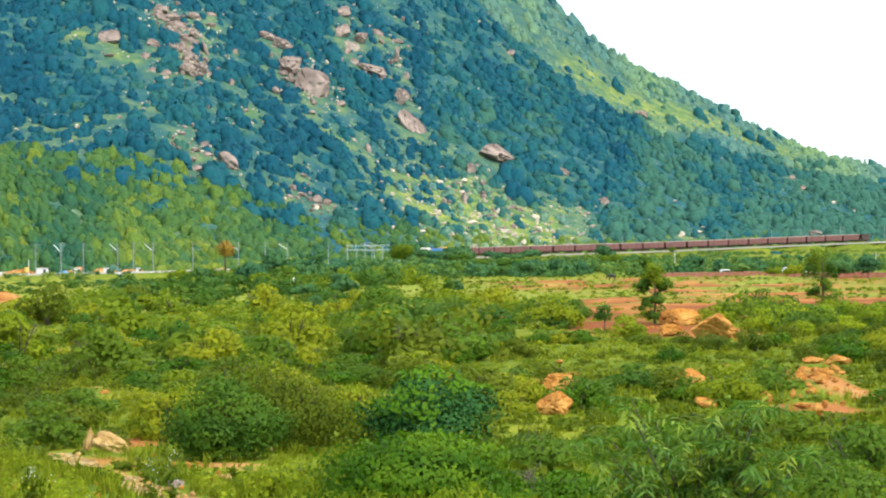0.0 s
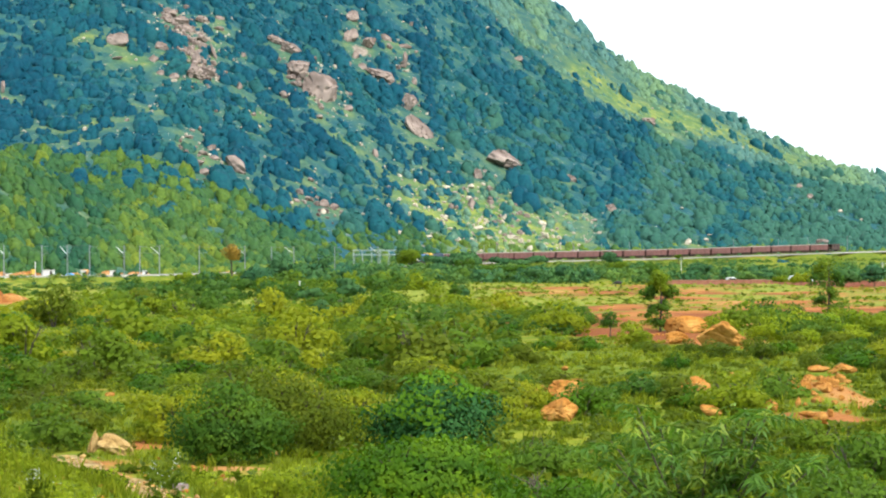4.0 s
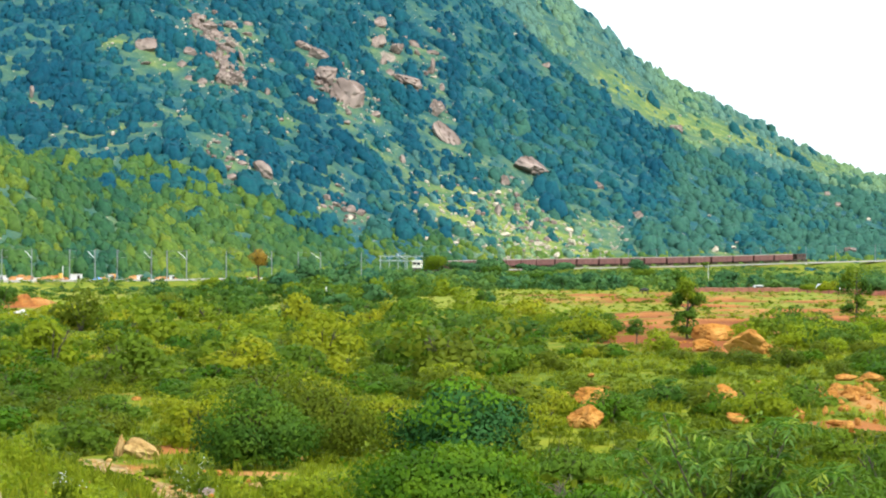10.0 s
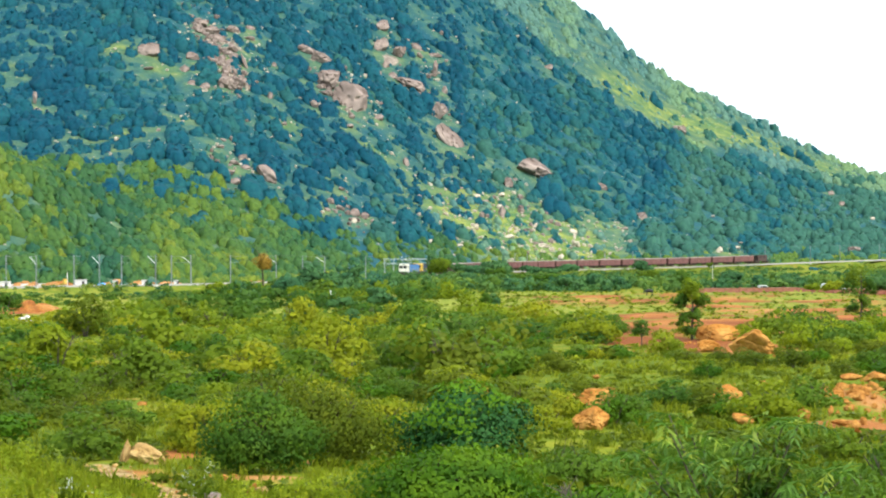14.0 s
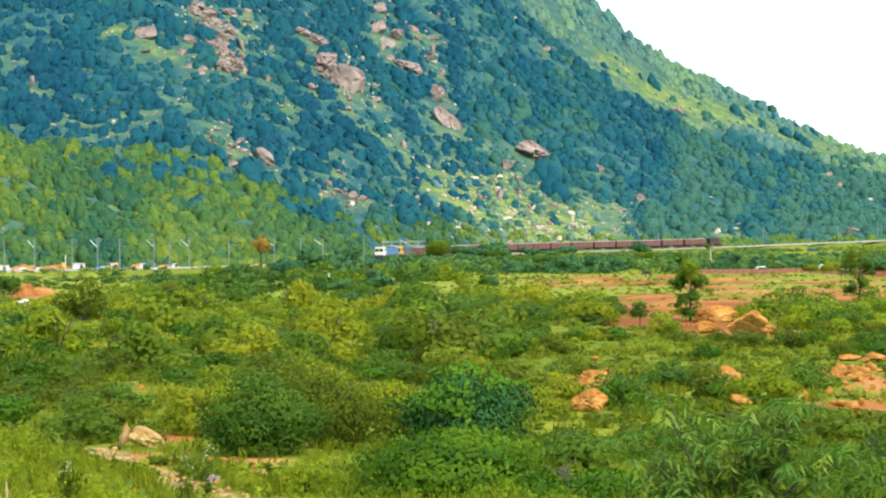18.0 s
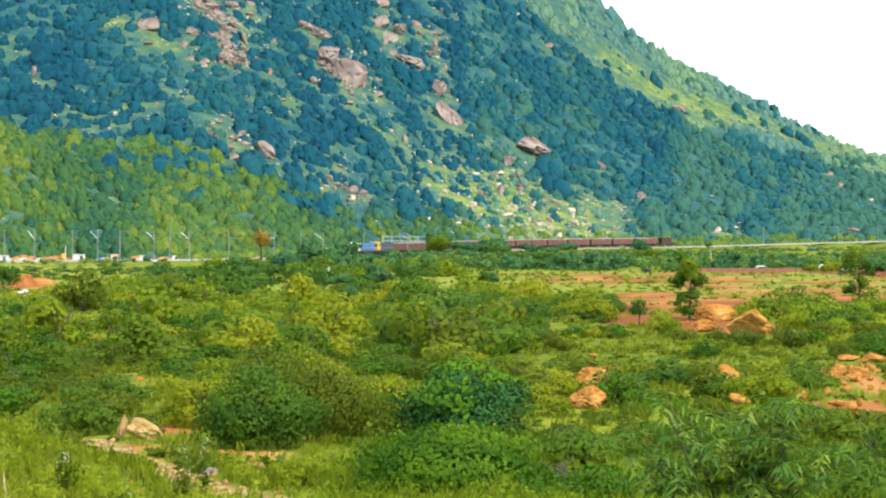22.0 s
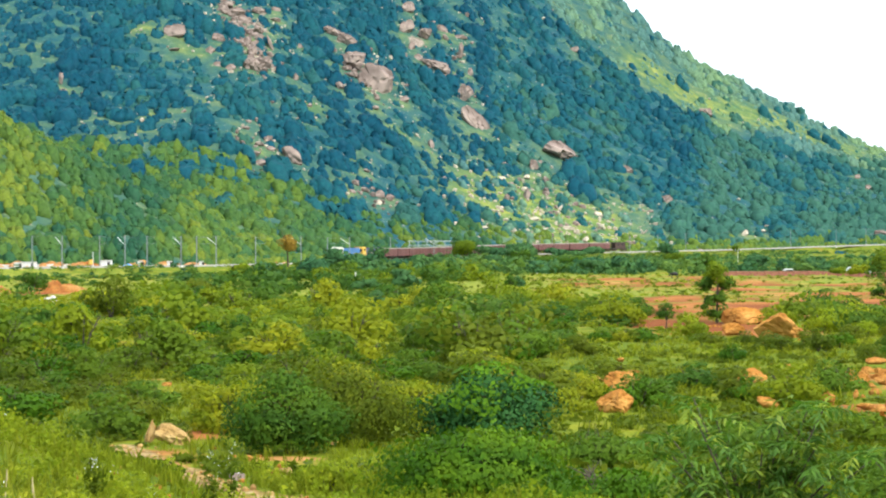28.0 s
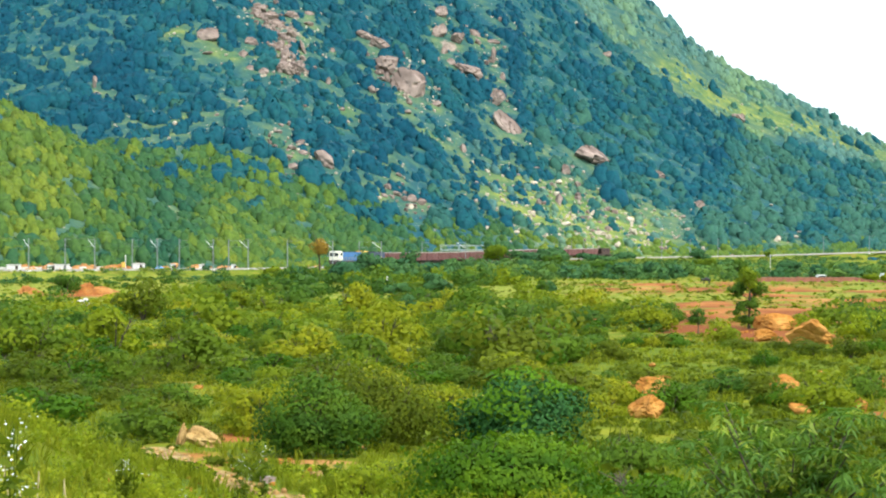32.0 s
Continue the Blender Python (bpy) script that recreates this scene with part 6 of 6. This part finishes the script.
def grow_grass():
    """Grass tufts and low leafy weeds over the near ground."""
    rng = np.random.default_rng(91)
    n = 11000
    y = 9 + 130 * rng.uniform(0, 1, n) ** 1.6
    y = np.concatenate([y, rng.uniform(8, 27, 2000)])
    x = y * rng.uniform(-0.31, 0.28, len(y))
    bare = soil_mask(x, y)
    keep = (bare < 0.52) & off_path(x, y) & off_rock_sightlines(x, y, 0.02)
    x, y = x[keep], y[keep]
    tufts = []
    for _ in range(6):
        m = 7
        a = rng.uniform(0, 6.28, m)
        h, lean = rng.uniform(0.5, 1.0, m), rng.uniform(0.1, 0.5, m)
        base = np.stack([rng.normal(size=m) * 0.12, rng.normal(size=m) * 0.12, np.zeros(m)], 1)
        out = np.stack([np.cos(a) * lean, np.sin(a) * lean, h], 1)
        side = np.stack([-np.sin(a), np.cos(a), np.zeros(m)], 1) * 0.024
        mid = base + out * np.array([0.4, 0.4, 0.6])
        face = np.stack([np.cos(a) * 0.3, np.sin(a) * 0.3 - 0.25, np.ones(m)], 1)
        tufts.append(np.stack([base - side, base + side, mid + side * 0.8, base + out, face], 1))
    p = np.stack([x, y, ground_z(x, y) - 0.01, rng.uniform(0.14, 0.32, len(x)) * (1 + y / 140), rng.uniform(0.6, 1.2, len(x))], 1)
    scatter("grass", rng, p, tufts, GRASS, "fresh yellow-green grass between the bushes", "grass", tone=lambda a, b: 0.5 * smooth(-1.2, -2.6, a) * (1 - smooth(24, 30, b)) - 0.4 * smooth(0.2, 1.2, a) * (1 - smooth(40, 60, b)))
    n = 3600
    y = 27 + 85 * rng.uniform(0, 1, n) ** 1.2
    x = y * rng.uniform(-0.31, 0.28, n)
    keep = (soil_mask(x, y) < 0.45) & ((fnoise(x / 5, y / 8, 71) > 0.42) | (x > 1.5)) & off_path(x, y) & off_rock_sightlines(x, y, 0.05)
    x, y = x[keep], y[keep]
    temps = [crown(rng, 36, 1.0, 0.6, 0.178, 9) for _ in range(8)]
    p = np.stack([x, y, ground_z(x, y) - 0.03, rng.uniform(0.35, 0.95, len(x)), rng.uniform(0.4, 0.8, len(x))], 1)
    scatter("low_weeds", rng, p, temps, OLIVE_LEAF, "low leafy weeds covering the near ground", "weeds")
    n = 1250
    y = rng.uniform(9, 30, n)
    x = y * rng.uniform(-0.31, 0.28, n)
    keep = off_path(x, y) & (fnoise(x / 1.5, y / 3, 73) > 0.36)
    x, y = x[keep], y[keep]
    temps = [crown(rng, 95, 1.0, 0.9, 0.082, 10, 0.0, 0.5) for _ in range(6)]
    p = np.stack([x, y, ground_z(x, y) - 0.02, rng.uniform(0.22, 0.55, len(x)), rng.uniform(0.6, 1.1, len(x))], 1)
    scatter("meadow_weeds", rng, p, temps, MEADOW_LEAF, "soft leafy weeds mixed into the near grass", "weeds", vary=0.12, tone=lambda a, b: 0.5 * smooth(-1.2, -2.6, a) - 0.4 * smooth(0.2, 1.2, a))


grow_grass()


# ---- beside the railway ----
def beside(s, off):
    p, w = on_rail(s)
    return p[0] + w[1] * off, p[1] - w[0] * off, p[2], math.degrees(math.atan2(w[1], w[0]))


def s_at_slope(k):
    """How far along the railway x / y equals k."""
    return float(RAIL_S[np.argmin(np.abs(RAIL[:, 0] / RAIL[:, 1] - k))])


def mast(white_arm):
    m = thing("catenary_mast", "grey steel electrification mast with a bracket arm", "mast", "railway masts")
    bm = bmesh.new()
    for dx in (-0.11, 0.11):
        box(bm, dx - 0.025, dx + 0.025, -0.07, 0.07, -0.6, 6.9)
    for k in range(11):
        box(bm, -0.11, 0.11, -0.06, 0.06, 0.1 + k * 0.6, 0.16 + k * 0.6)
    part("pole", bm, STEEL, m)
    if white_arm:
        part("bracket_arm", rod(bmesh.new(), (0, 0, 4.9), (0, 2.7, 6.6), 0.075), WHITE, m, "pale bracket arm")
    part("stay", rod(bmesh.new(), (0, 0, 6.7), (0, 2.8, 6.6), 0.025), STEEL, m)
    part("registration_arm", rod(bmesh.new(), (0, 0, 5.1), (0, 2.7, 5.2), 0.025), STEEL, m)
    part("footing", box(bmesh.new(), -0.35, 0.35, -0.35, 0.35, -0.9, 0.05, 0.03), CONCRETE, m)
    return m


def mast_at(slope, off, proto):
    """A mast off metres beside the track, where x / y equals the slope."""
    s = np.arange(10, RAIL_S[-1] - 10, 0.5)
    q = np.array([beside(v, off)[:2] for v in s])
    x, y, z, turn = beside(float(s[np.argmin(np.abs(q[:, 0] / q[:, 1] - slope))]), off)
    m = pose(x, y, z - 0.3, 0, 0, turn + (180 if off > 0 else 0) + 180)
    if proto is None:
        proto = mast(off < 0)
        proto.matrix_basis = m
        return proto
    copy_thing(proto, m)
    return proto


def build_masts():
    a = b = None
    for slope in (-0.2485, -0.2132, -0.1808, -0.1511, -0.1325, -0.0883, -0.0627, -0.0188):
        a = mast_at(slope, -3.4, a)
    for slope in (-0.2290, -0.1937, -0.1684, -0.1428, -0.1119, -0.0745, -0.0415, 0.0362, 0.0427, 0.0833, 0.0980, 0.1122, 0.1667, 0.1902, 0.2058, 0.2264, 0.2491):
        b = mast_at(slope, 3.4, b)
    for off, h in ((0.0, 6.6), (0.0, 5.3), (-2.0, 6.6)):
        bm = bmesh.new()
        last = None
        for s in np.arange(20, RAIL_S[-1] - 20, 12.0):
            x, y, z, _ = beside(s, off)
            p = Vector((x, y, z + h))
            if last:
                rod(bm, last, p, 0.011, None, 3)
            last = p
        ob = part("overhead_wire", bm, UNDER)
        tagged(ob, "thin overhead wire above the railway", "wire", "railway wires")


def hut(x, y, z, turn, w, d, h, label):
    b = thing("trackside_hut", label, "hut", "trackside huts")
    bm = bmesh.new()
    box(bm, -w / 2, w / 2, -d / 2, d / 2, 0, h, 0.03)
    part("body", bm, WHITE, b)
    bm = bmesh.new()
    box(bm, -w / 2 - 0.12, w / 2 + 0.12, -d / 2 - 0.12, d / 2 + 0.12, h, h + 0.12, 0.02)
    part("roof_slab", bm, CONCRETE, b)
    bm = bmesh.new()
    box(bm, w * 0.12, w * 0.12 + 0.6, -d / 2 - 0.03, -d / 2 + 0.01, 0.02, h * 0.85)
    part("door", bm, UNDER, b, "dark door")
    b.matrix_basis = pose(x, y, z, 0, 0, turn)


def build_trackside():
    for slope, off, w, h, d, label in ((-0.1823, 6.5, 2.8, 1.5, 1.6, "small white hut beside the railway"), (-0.2226, 7.0, 3.2, 1.3, 1.6, "low white hut with a dark door"),
                                       (-0.2290, 7.2, 1.6, 1.2, 1.4, "low white block beside the road"), (-0.1622, 6.0, 1.2, 1.35, 1.2, "small white cabinet beside the railway"),
                                       (-0.1493, 5.6, 1.2, 1.25, 1.2, "small white cabinet beside the railway"), (-0.1307, 5.4, 1.1, 1.1, 1.1, "small white cabinet beside the railway"),
                                       (-0.2480, 7.2, 3.0, 1.3, 1.5, "low white hut beside the railway")):
        x, y, z, turn = beside(s_at_slope(slope), off)
        hut(x, y, z - 0.62, turn * 0 + 8, w, d, h, label)
    x, y, z, turn = beside(s_at_slope(-0.1696), 6.6)
    b = thing("tarpaulin_pile", "bright blue tarpaulin over a low pile", "tarpaulin")
    bm = bmesh.new()
    bmesh.ops.create_icosphere(bm, subdivisions=3, radius=1.0)
    for v in bm.verts:
        v.co = Vector((v.co.x * 1.2, v.co.y * 0.8, max(v.co.z, -0.05) * 0.75 + 0.12 * noise.noise(v.co * 3)))
    part("sheet", bm, BLUE_TARP, b)
    b.matrix_basis = pose(x, y, z - 0.6, 0, 0, 10)
    barrier = tagged(new("road_barrier"), "pale grey concrete roadside barrier", "barrier")
    proto = None
    for k in range(13):
        s = s_at_slope(-0.255) - k * 2.15
        x, y, z, turn = beside(s, 8.3)
        if proto is None:
            bm = bmesh.new()
            box(bm, -1.05, 1.05, -0.22, 0.22, 0, 0.28, 0.02)
            box(bm, -1.05, 1.05, -0.10, 0.10, 0.28, 0.85, 0.03)
            proto = part("barrier_block", bm, CONCRETE, barrier)
            ob = proto
        else:
            ob = new("barrier_block", proto.data)
            ob.parent = barrier
        ob.matrix_basis = pose(x, y, z - 0.66, 0, 0, turn)
    m = thing("signal_box", "small yellow equipment box on a post", "equipment box")
    x, y, z, turn = beside(s_at_slope(-0.1925), 3.9)
    bm = bmesh.new()
    box(bm, -0.4, 0.4, -0.3, 0.3, 0.5, 1.6, 0.04)
    part("case", bm, YELLOW, m)
    bm = bmesh.new()
    rod(bm, (0, 0, -0.5), (0, 0, 0.5), 0.08)
    part("post", bm, STEEL, m)
    m.matrix_basis = pose(x, y, z - 0.4, 0, 0, turn)
    x, y, z, turn = beside(s_at_slope(-0.1899), 5.2)
    m = thing("white_post", "thin white post beside the railway", "post")
    bm = bmesh.new()
    rod(bm, (0, 0, -0.4), (0, 0, 3.2), 0.09)
    part("shaft", bm, WHITE, m)
    bm = bmesh.new()
    rod(bm, (0, 0, 3.2), (0, 0, 3.35), 0.14, 0.05)
    part("cap", bm, WHITE, m)
    m.matrix_basis = pose(x, y, z - 0.5)


BLUE_TARP = plain("blue_tarpaulin", (0.05, 0.30, 0.75), 0.5, 0, 1.5, 0.2)
BRICK_RED = plain("red_brick_and_mud", (0.36, 0.14, 0.09), 0.95, 0, 0.9, 0.35)
WALL_CAP = plain("weathered_coping", (0.42, 0.26, 0.19), 0.95, 0, 0.9, 0.3)
HIDE = plain("black_hide", (0.025, 0.022, 0.02), 0.7, 0, 3.0, 0.2)
TYRE = plain("tyre_rubber", (0.03, 0.03, 0.03), 0.9)


def gantry(x, y, z):
    g = thing("substation_gantry", "pale grey lattice gantry of a railway substation", "gantry")
    for row in range(2):
        for k in range(6):
            bm = bmesh.new()
            cx, cy = k * 3.0, row * 5.0
            for dx, dy in ((-0.16, -0.16), (0.16, -0.16), (0.16, 0.16), (-0.16, 0.16)):
                rod(bm, (cx + dx, cy + dy, -1), (cx + dx * 0.7, cy + dy * 0.7, 6.0), 0.03, None, 4)
            for j in range(8):
                rod(bm, (cx - 0.16, cy - 0.16, j * 0.75), (cx + 0.14, cy - 0.15, j * 0.75 + 0.7), 0.03, None, 4)
            part("post", bm, GANTRY_PAINT, g)
        for h in (4.4, 5.9):
            bm = bmesh.new()
            for dz in (-0.18, 0.18):
                rod(bm, (-0.6, row * 5, h + dz), (15.6, row * 5, h + dz), 0.035, None, 4)
            for j in range(26):
                rod(bm, (j * 0.6, row * 5, h - 0.18), (j * 0.6 + 0.3, row * 5, h + 0.18), 0.035, None, 4)
            part("beam", bm, GANTRY_PAINT, g)
    for k in range(6):
        bm = bmesh.new()
        for dz in (-0.15, 0.15):
            rod(bm, (k * 3, 0, 5.9 + dz), (k * 3, 5, 5.9 + dz), 0.05, None, 4)
        part("cross_beam", bm, GANTRY_PAINT, g)
    g.matrix_basis = pose(x, y, z, 0, 0, 4)


GANTRY_PAINT = plain("pale_gantry_paint", (0.33, 0.39, 0.39), 0.6, 0.1, 2.0, 0.15)


def boundary_wall():
    w = tagged(new("boundary_wall"), "low red brick boundary wall across the field", "wall")
    a, b = Vector((54, 412, 0)), Vector((112, 392, 0))
    n = 20
    step = (b - a) / n
    turn = math.degrees(math.atan2(step.y, step.x))
    pm = cm = qm = None
    for k in range(n):
        p = a + step * k
        z = float(ground_z(np.array([p.x + step.x / 2]), np.array([p.y]))[0])
        L = step.length
        if pm is None:
            bm = bmesh.new()
            box(bm, 0.17, L - 0.17, -0.12, 0.12, -0.6, 1.1, 0.01)
            o1 = part("wall_panel", bm, BRICK_RED, w)
            bm = bmesh.new()
            box(bm, -0.17, 0.17, -0.18, 0.18, -0.6, 1.22, 0.02)
            o2 = part("pillar", bm, BRICK_RED, w)
            bm = bmesh.new()
            box(bm, 0.17, L - 0.17, -0.16, 0.16, 1.1, 1.17, 0.01)
            o3 = part("coping", bm, WALL_CAP, w)
            pm, qm, cm = o1.data, o2.data, o3.data
        else:
            o1, o2, o3 = new("wall_panel", pm), new("pillar", qm), new("coping", cm)
        for o in (o1, o2, o3):
            o.parent = w
            o.matrix_basis = pose(p.x, p.y, z, 0, 0, turn)


def car(x, y, turn, label, high=1.5, long=4.0):
    c = thing("parked_car", label, "car", "parked vehicles")
    bm = bmesh.new()
    box(bm, -long / 2, long / 2, -0.82, 0.82, 0.35, 0.9, 0.12)
    part("body", bm, WHITE, c)
    bm = bmesh.new()
    box(bm, -long * 0.3, long * 0.22, -0.72, 0.72, 0.88, high, 0.2)
    part("cabin", bm, WHITE, c)
    for y0 in (-0.735, 0.715):
        bm = bmesh.new()
        box(bm, -long * 0.25, long * 0.17, y0, y0 + 0.02, 0.95, high - 0.18)
        part("side_window", bm, GLASS_DARK, c, "dark side window")
    for sx in (-0.32, 0.32):
        for sy in (-0.8, 0.62):
            bm = bmesh.new()
            rod(bm, (long * sx, sy, 0.31), (long * sx, sy + 0.18, 0.31), 0.31, None, 14)
            part("wheel", bm, TYRE, c)
    c.matrix_basis = ground_pose(x, y, turn, 0.0)


def utility_pole(x, y, h):
    p = thing("utility_pole", "pale concrete utility pole with a crossarm", "pole", "utility poles")
    bm = bmesh.new()
    rod(bm, (0, 0, -0.6), (0, 0, h), 0.10, 0.07, 10)
    part("shaft", bm, CONCRETE, p)
    bm = bmesh.new()
    box(bm, -0.7, 0.7, -0.05, 0.05, h - 0.5, h - 0.4)
    part("crossarm", bm, STEEL, p)
    for dx in (-0.6, 0.0, 0.6):
        bm = bmesh.new()
        rod(bm, (dx, 0, h - 0.4), (dx, 0, h - 0.22), 0.05, 0.03, 6)
        part("insulator", bm, WHITE, p)
    p.matrix_basis = ground_pose(x, y)


def cow(x, y, turn):
    c = thing("cow", "black cow grazing on open grassland", "cow")
    bm = bmesh.new()
    bmesh.ops.create_uvsphere(bm, u_segments=16, v_segments=10, radius=0.5)
    for v in bm.verts:
        v.co = Vector((v.co.x * 1.55, v.co.y * 0.62, v.co.z * 0.72 + 0.92 + 0.05 * math.cos(v.co.x * 5)))
    part("body", bm, HIDE, c)
    bm = bmesh.new()
    rod(bm, (0.65, 0, 1.0), (1.0, 0, 0.72), 0.2, 0.13, 10)
    part("neck", bm, HIDE, c)
    bm = bmesh.new()
    rod(bm, (0.95, 0, 0.75), (1.2, 0, 0.42), 0.14, 0.09, 10)
    part("head", bm, HIDE, c)
    for dx in (-0.55, 0.5):
        for dy in (-0.18, 0.18):
            bm = bmesh.new()
            rod(bm, (dx, dy, 0.0), (dx, dy, 0.75), 0.055, 0.1, 8)
            part("leg", bm, HIDE, c)
    bm = bmesh.new()
    rod(bm, (-0.76, 0, 1.05), (-0.86, 0, 0.45), 0.03, 0.02, 6)
    part("tail", bm, HIDE, c)
    c.matrix_basis = ground_pose(x, y, turn, 0.0)


def white_gate(x, y):
    g = thing("white_gate", "small white gate across a dirt track", "gate")
    for dx in (-1.2, 1.1):
        bm = bmesh.new()
        box(bm, dx - 0.12, dx + 0.12, -0.12, 0.12, -0.4, 1.6, 0.02)
        part("gatepost", bm, WHITE, g)
    for h in (0.5, 0.95, 1.3):
        bm = bmesh.new()
        rod(bm, (-1.1, 0, h), (1.0, 0, h), 0.035)
        part("rail", bm, WHITE, g)
    g.matrix_basis = ground_pose(x, y, 8)


def marker_post(x, y, k):
    p = thing("marker_post", "short white marker post in scrub", "post", "white marker posts")
    bm = bmesh.new()
    box(bm, -0.08, 0.08, -0.08, 0.08, -0.3, 0.85, 0.015)
    part("shaft", bm, WHITE, p)
    bm = bmesh.new()
    bmesh.ops.create_cone(bm, cap_ends=True, segments=4, radius1=0.12, radius2=0.0, depth=0.1, matrix=Matrix.Translation((0, 0, 0.9)) @ pose(0, 0, 0, 0, 0, 45))
    part("cap", bm, WHITE, p)
    p.matrix_basis = ground_pose(x, y, k * 20)


def dry_stalk(x, y, high, seed):
    r = random.Random(seed)
    p = thing("dry_stalk", "thin dry straw-coloured weed stalk", "weed stalk", "dry weed stalks")
    bm = bmesh.new()
    bend = Vector((r.uniform(-0.15, 0.15), r.uniform(-0.1, 0.1), 0)) * high
    rod(bm, (0, 0, -0.05), bend * 0.4 + Vector((0, 0, high * 0.6)), 0.006, 0.005, 6)
    rod(bm, bend * 0.4 + Vector((0, 0, high * 0.6)), bend + Vector((0, 0, high)), 0.005, 0.003, 6)
    part("stalk", bm, STRAW, p)
    bm = bmesh.new()
    rod(bm, bend + Vector((0, 0, high * 0.97)), bend * 1.05 + Vector((0, 0, high * 1.06)), 0.008, 0.003, 6)
    part("seed_head", bm, STRAW, p)
    p.matrix_basis = ground_pose(x, y)


STRAW = plain("dry_straw", (0.42, 0.34, 0.16), 0.9, 0, 5.0, 0.25)
PALE_STONE = stone("pale_rubble", (0.34, 0.32, 0.29), (0.52, 0.49, 0.45), (0.62, 0.60, 0.56), 0.8)


def concrete_slab(x, y, w, turn):
    p = thing("concrete_slab", "whitish concrete slab lying on red soil", "slab", "concrete slabs")
    bm = bmesh.new()
    box(bm, -w / 2, w / 2, -0.45, 0.45, -0.2, 0.28, 0.03)
    part("slab", bm, CONCRETE, p)
    bm = bmesh.new()
    box(bm, -w / 2 + 0.1, w / 2 - 0.1, -0.3, 0.3, 0.28, 0.34, 0.02)
    part("capping", bm, WHITE, p)
    p.matrix_basis = ground_pose(x, y, turn)


for k, (sx, sy, sh) in enumerate([(-2.55, 10.2, 0.75), (-2.65, 10.5, 0.95), (-2.4, 10.0, 0.7), (-2.2, 9.9, 0.9), (-2.75, 11.2, 0.8), (-3.2, 13.0, 0.85), (-3.0, 12.4, 0.7)]):
    dry_stalk(sx, sy, sh, k)
for sx, sy, sw, st in ((36.9, 183.0, 1.1, 4), (38.2, 183.6, 1.2, -3), (39.6, 184.2, 1.5, 6)):
    concrete_slab(sx, sy, sw, st)
lay_rocks([(-10.5, 213, 1.0, 0.6, 10), (-9.8, 212, 0.8, 0.5, -10), (-8.9, 210, 1.4, 0.4, 0), (-50.6, 228.5, 0.9, 0.7, 10), (-49.9, 227.5, 1.1, 0.5, -8), (-51.4, 229, 0.8, 0.6, 15),
           (-49.2, 228, 0.7, 0.4, 5), (-50.3, 230, 1.2, 0.8, -12)], PALE_STONE, "whitish broken stone on a small pile", "pale stone piles", 2, 0.1, 9)
build_masts()
build_trackside()
gantry(-20.5, 652, -1.6)
boundary_wall()
car(70.9, 428, 12, "white parked car behind the boundary wall")
car(84.8, 427, 5, "white parked car behind the boundary wall", 1.45, 3.8)
car(85.5, 420, 20, "white parked van among trees", 1.9, 4.6)
utility_pole(63.5, 456, 5.6)
utility_pole(101.6, 415, 4.6)
cow(41.1, 386.9, 165)
white_gate(-22.0, 388)
for k, (px, py) in enumerate([(-10.3, 430), (-9.6, 432), (-4.0, 428), (3.5, 430), (15.2, 436), (16.3, 436), (17.4, 437), (-11.2, 428)]):
    marker_post(px, py, k)


def stone_block(x, y, w, turn):
    """A dressed stone with a paler top, lying by the path."""
    p = thing("stone_block", "pale squared stone block lying beside the path", "stone block")
    bm = bmesh.new()
    box(bm, -w / 2, w / 2, -w * 0.45, w * 0.45, -0.05, w * 0.62, w * 0.06)
    for v in bm.verts:
        v.co += Vector((noise.noise(v.co * 9), noise.noise(v.co * 9 + Vector((7, 0, 0))), noise.noise(v.co * 9 + Vector((0, 5, 0))))) * w * 0.05
    part("block", bm, GRANITE, p)
    p.matrix_basis = ground_pose(x, y, turn)


stone_block(-3.46, 28.34, 0.21, 20)
lay_rocks([(-2.8, 28.9, 0.2, 0.18, 30)], TAN_ROCK, "small brown broken rock on red soil", "path slabs", 2, 0.1, 10)


def motions():
    for ob, offset in train:
        rows = []
        for k in range(17):
            t = 2.0 * k
            p, w = on_rail(TAIL_START + SPEED * t + offset)
            turn = math.degrees(math.atan2(w[1], w[0]))
            rows.append((t, pose(p[0], p[1], p[2] + 0.02, 0, -math.degrees(math.asin(w[2])), turn)))
        walk(ob, rows)


motions()
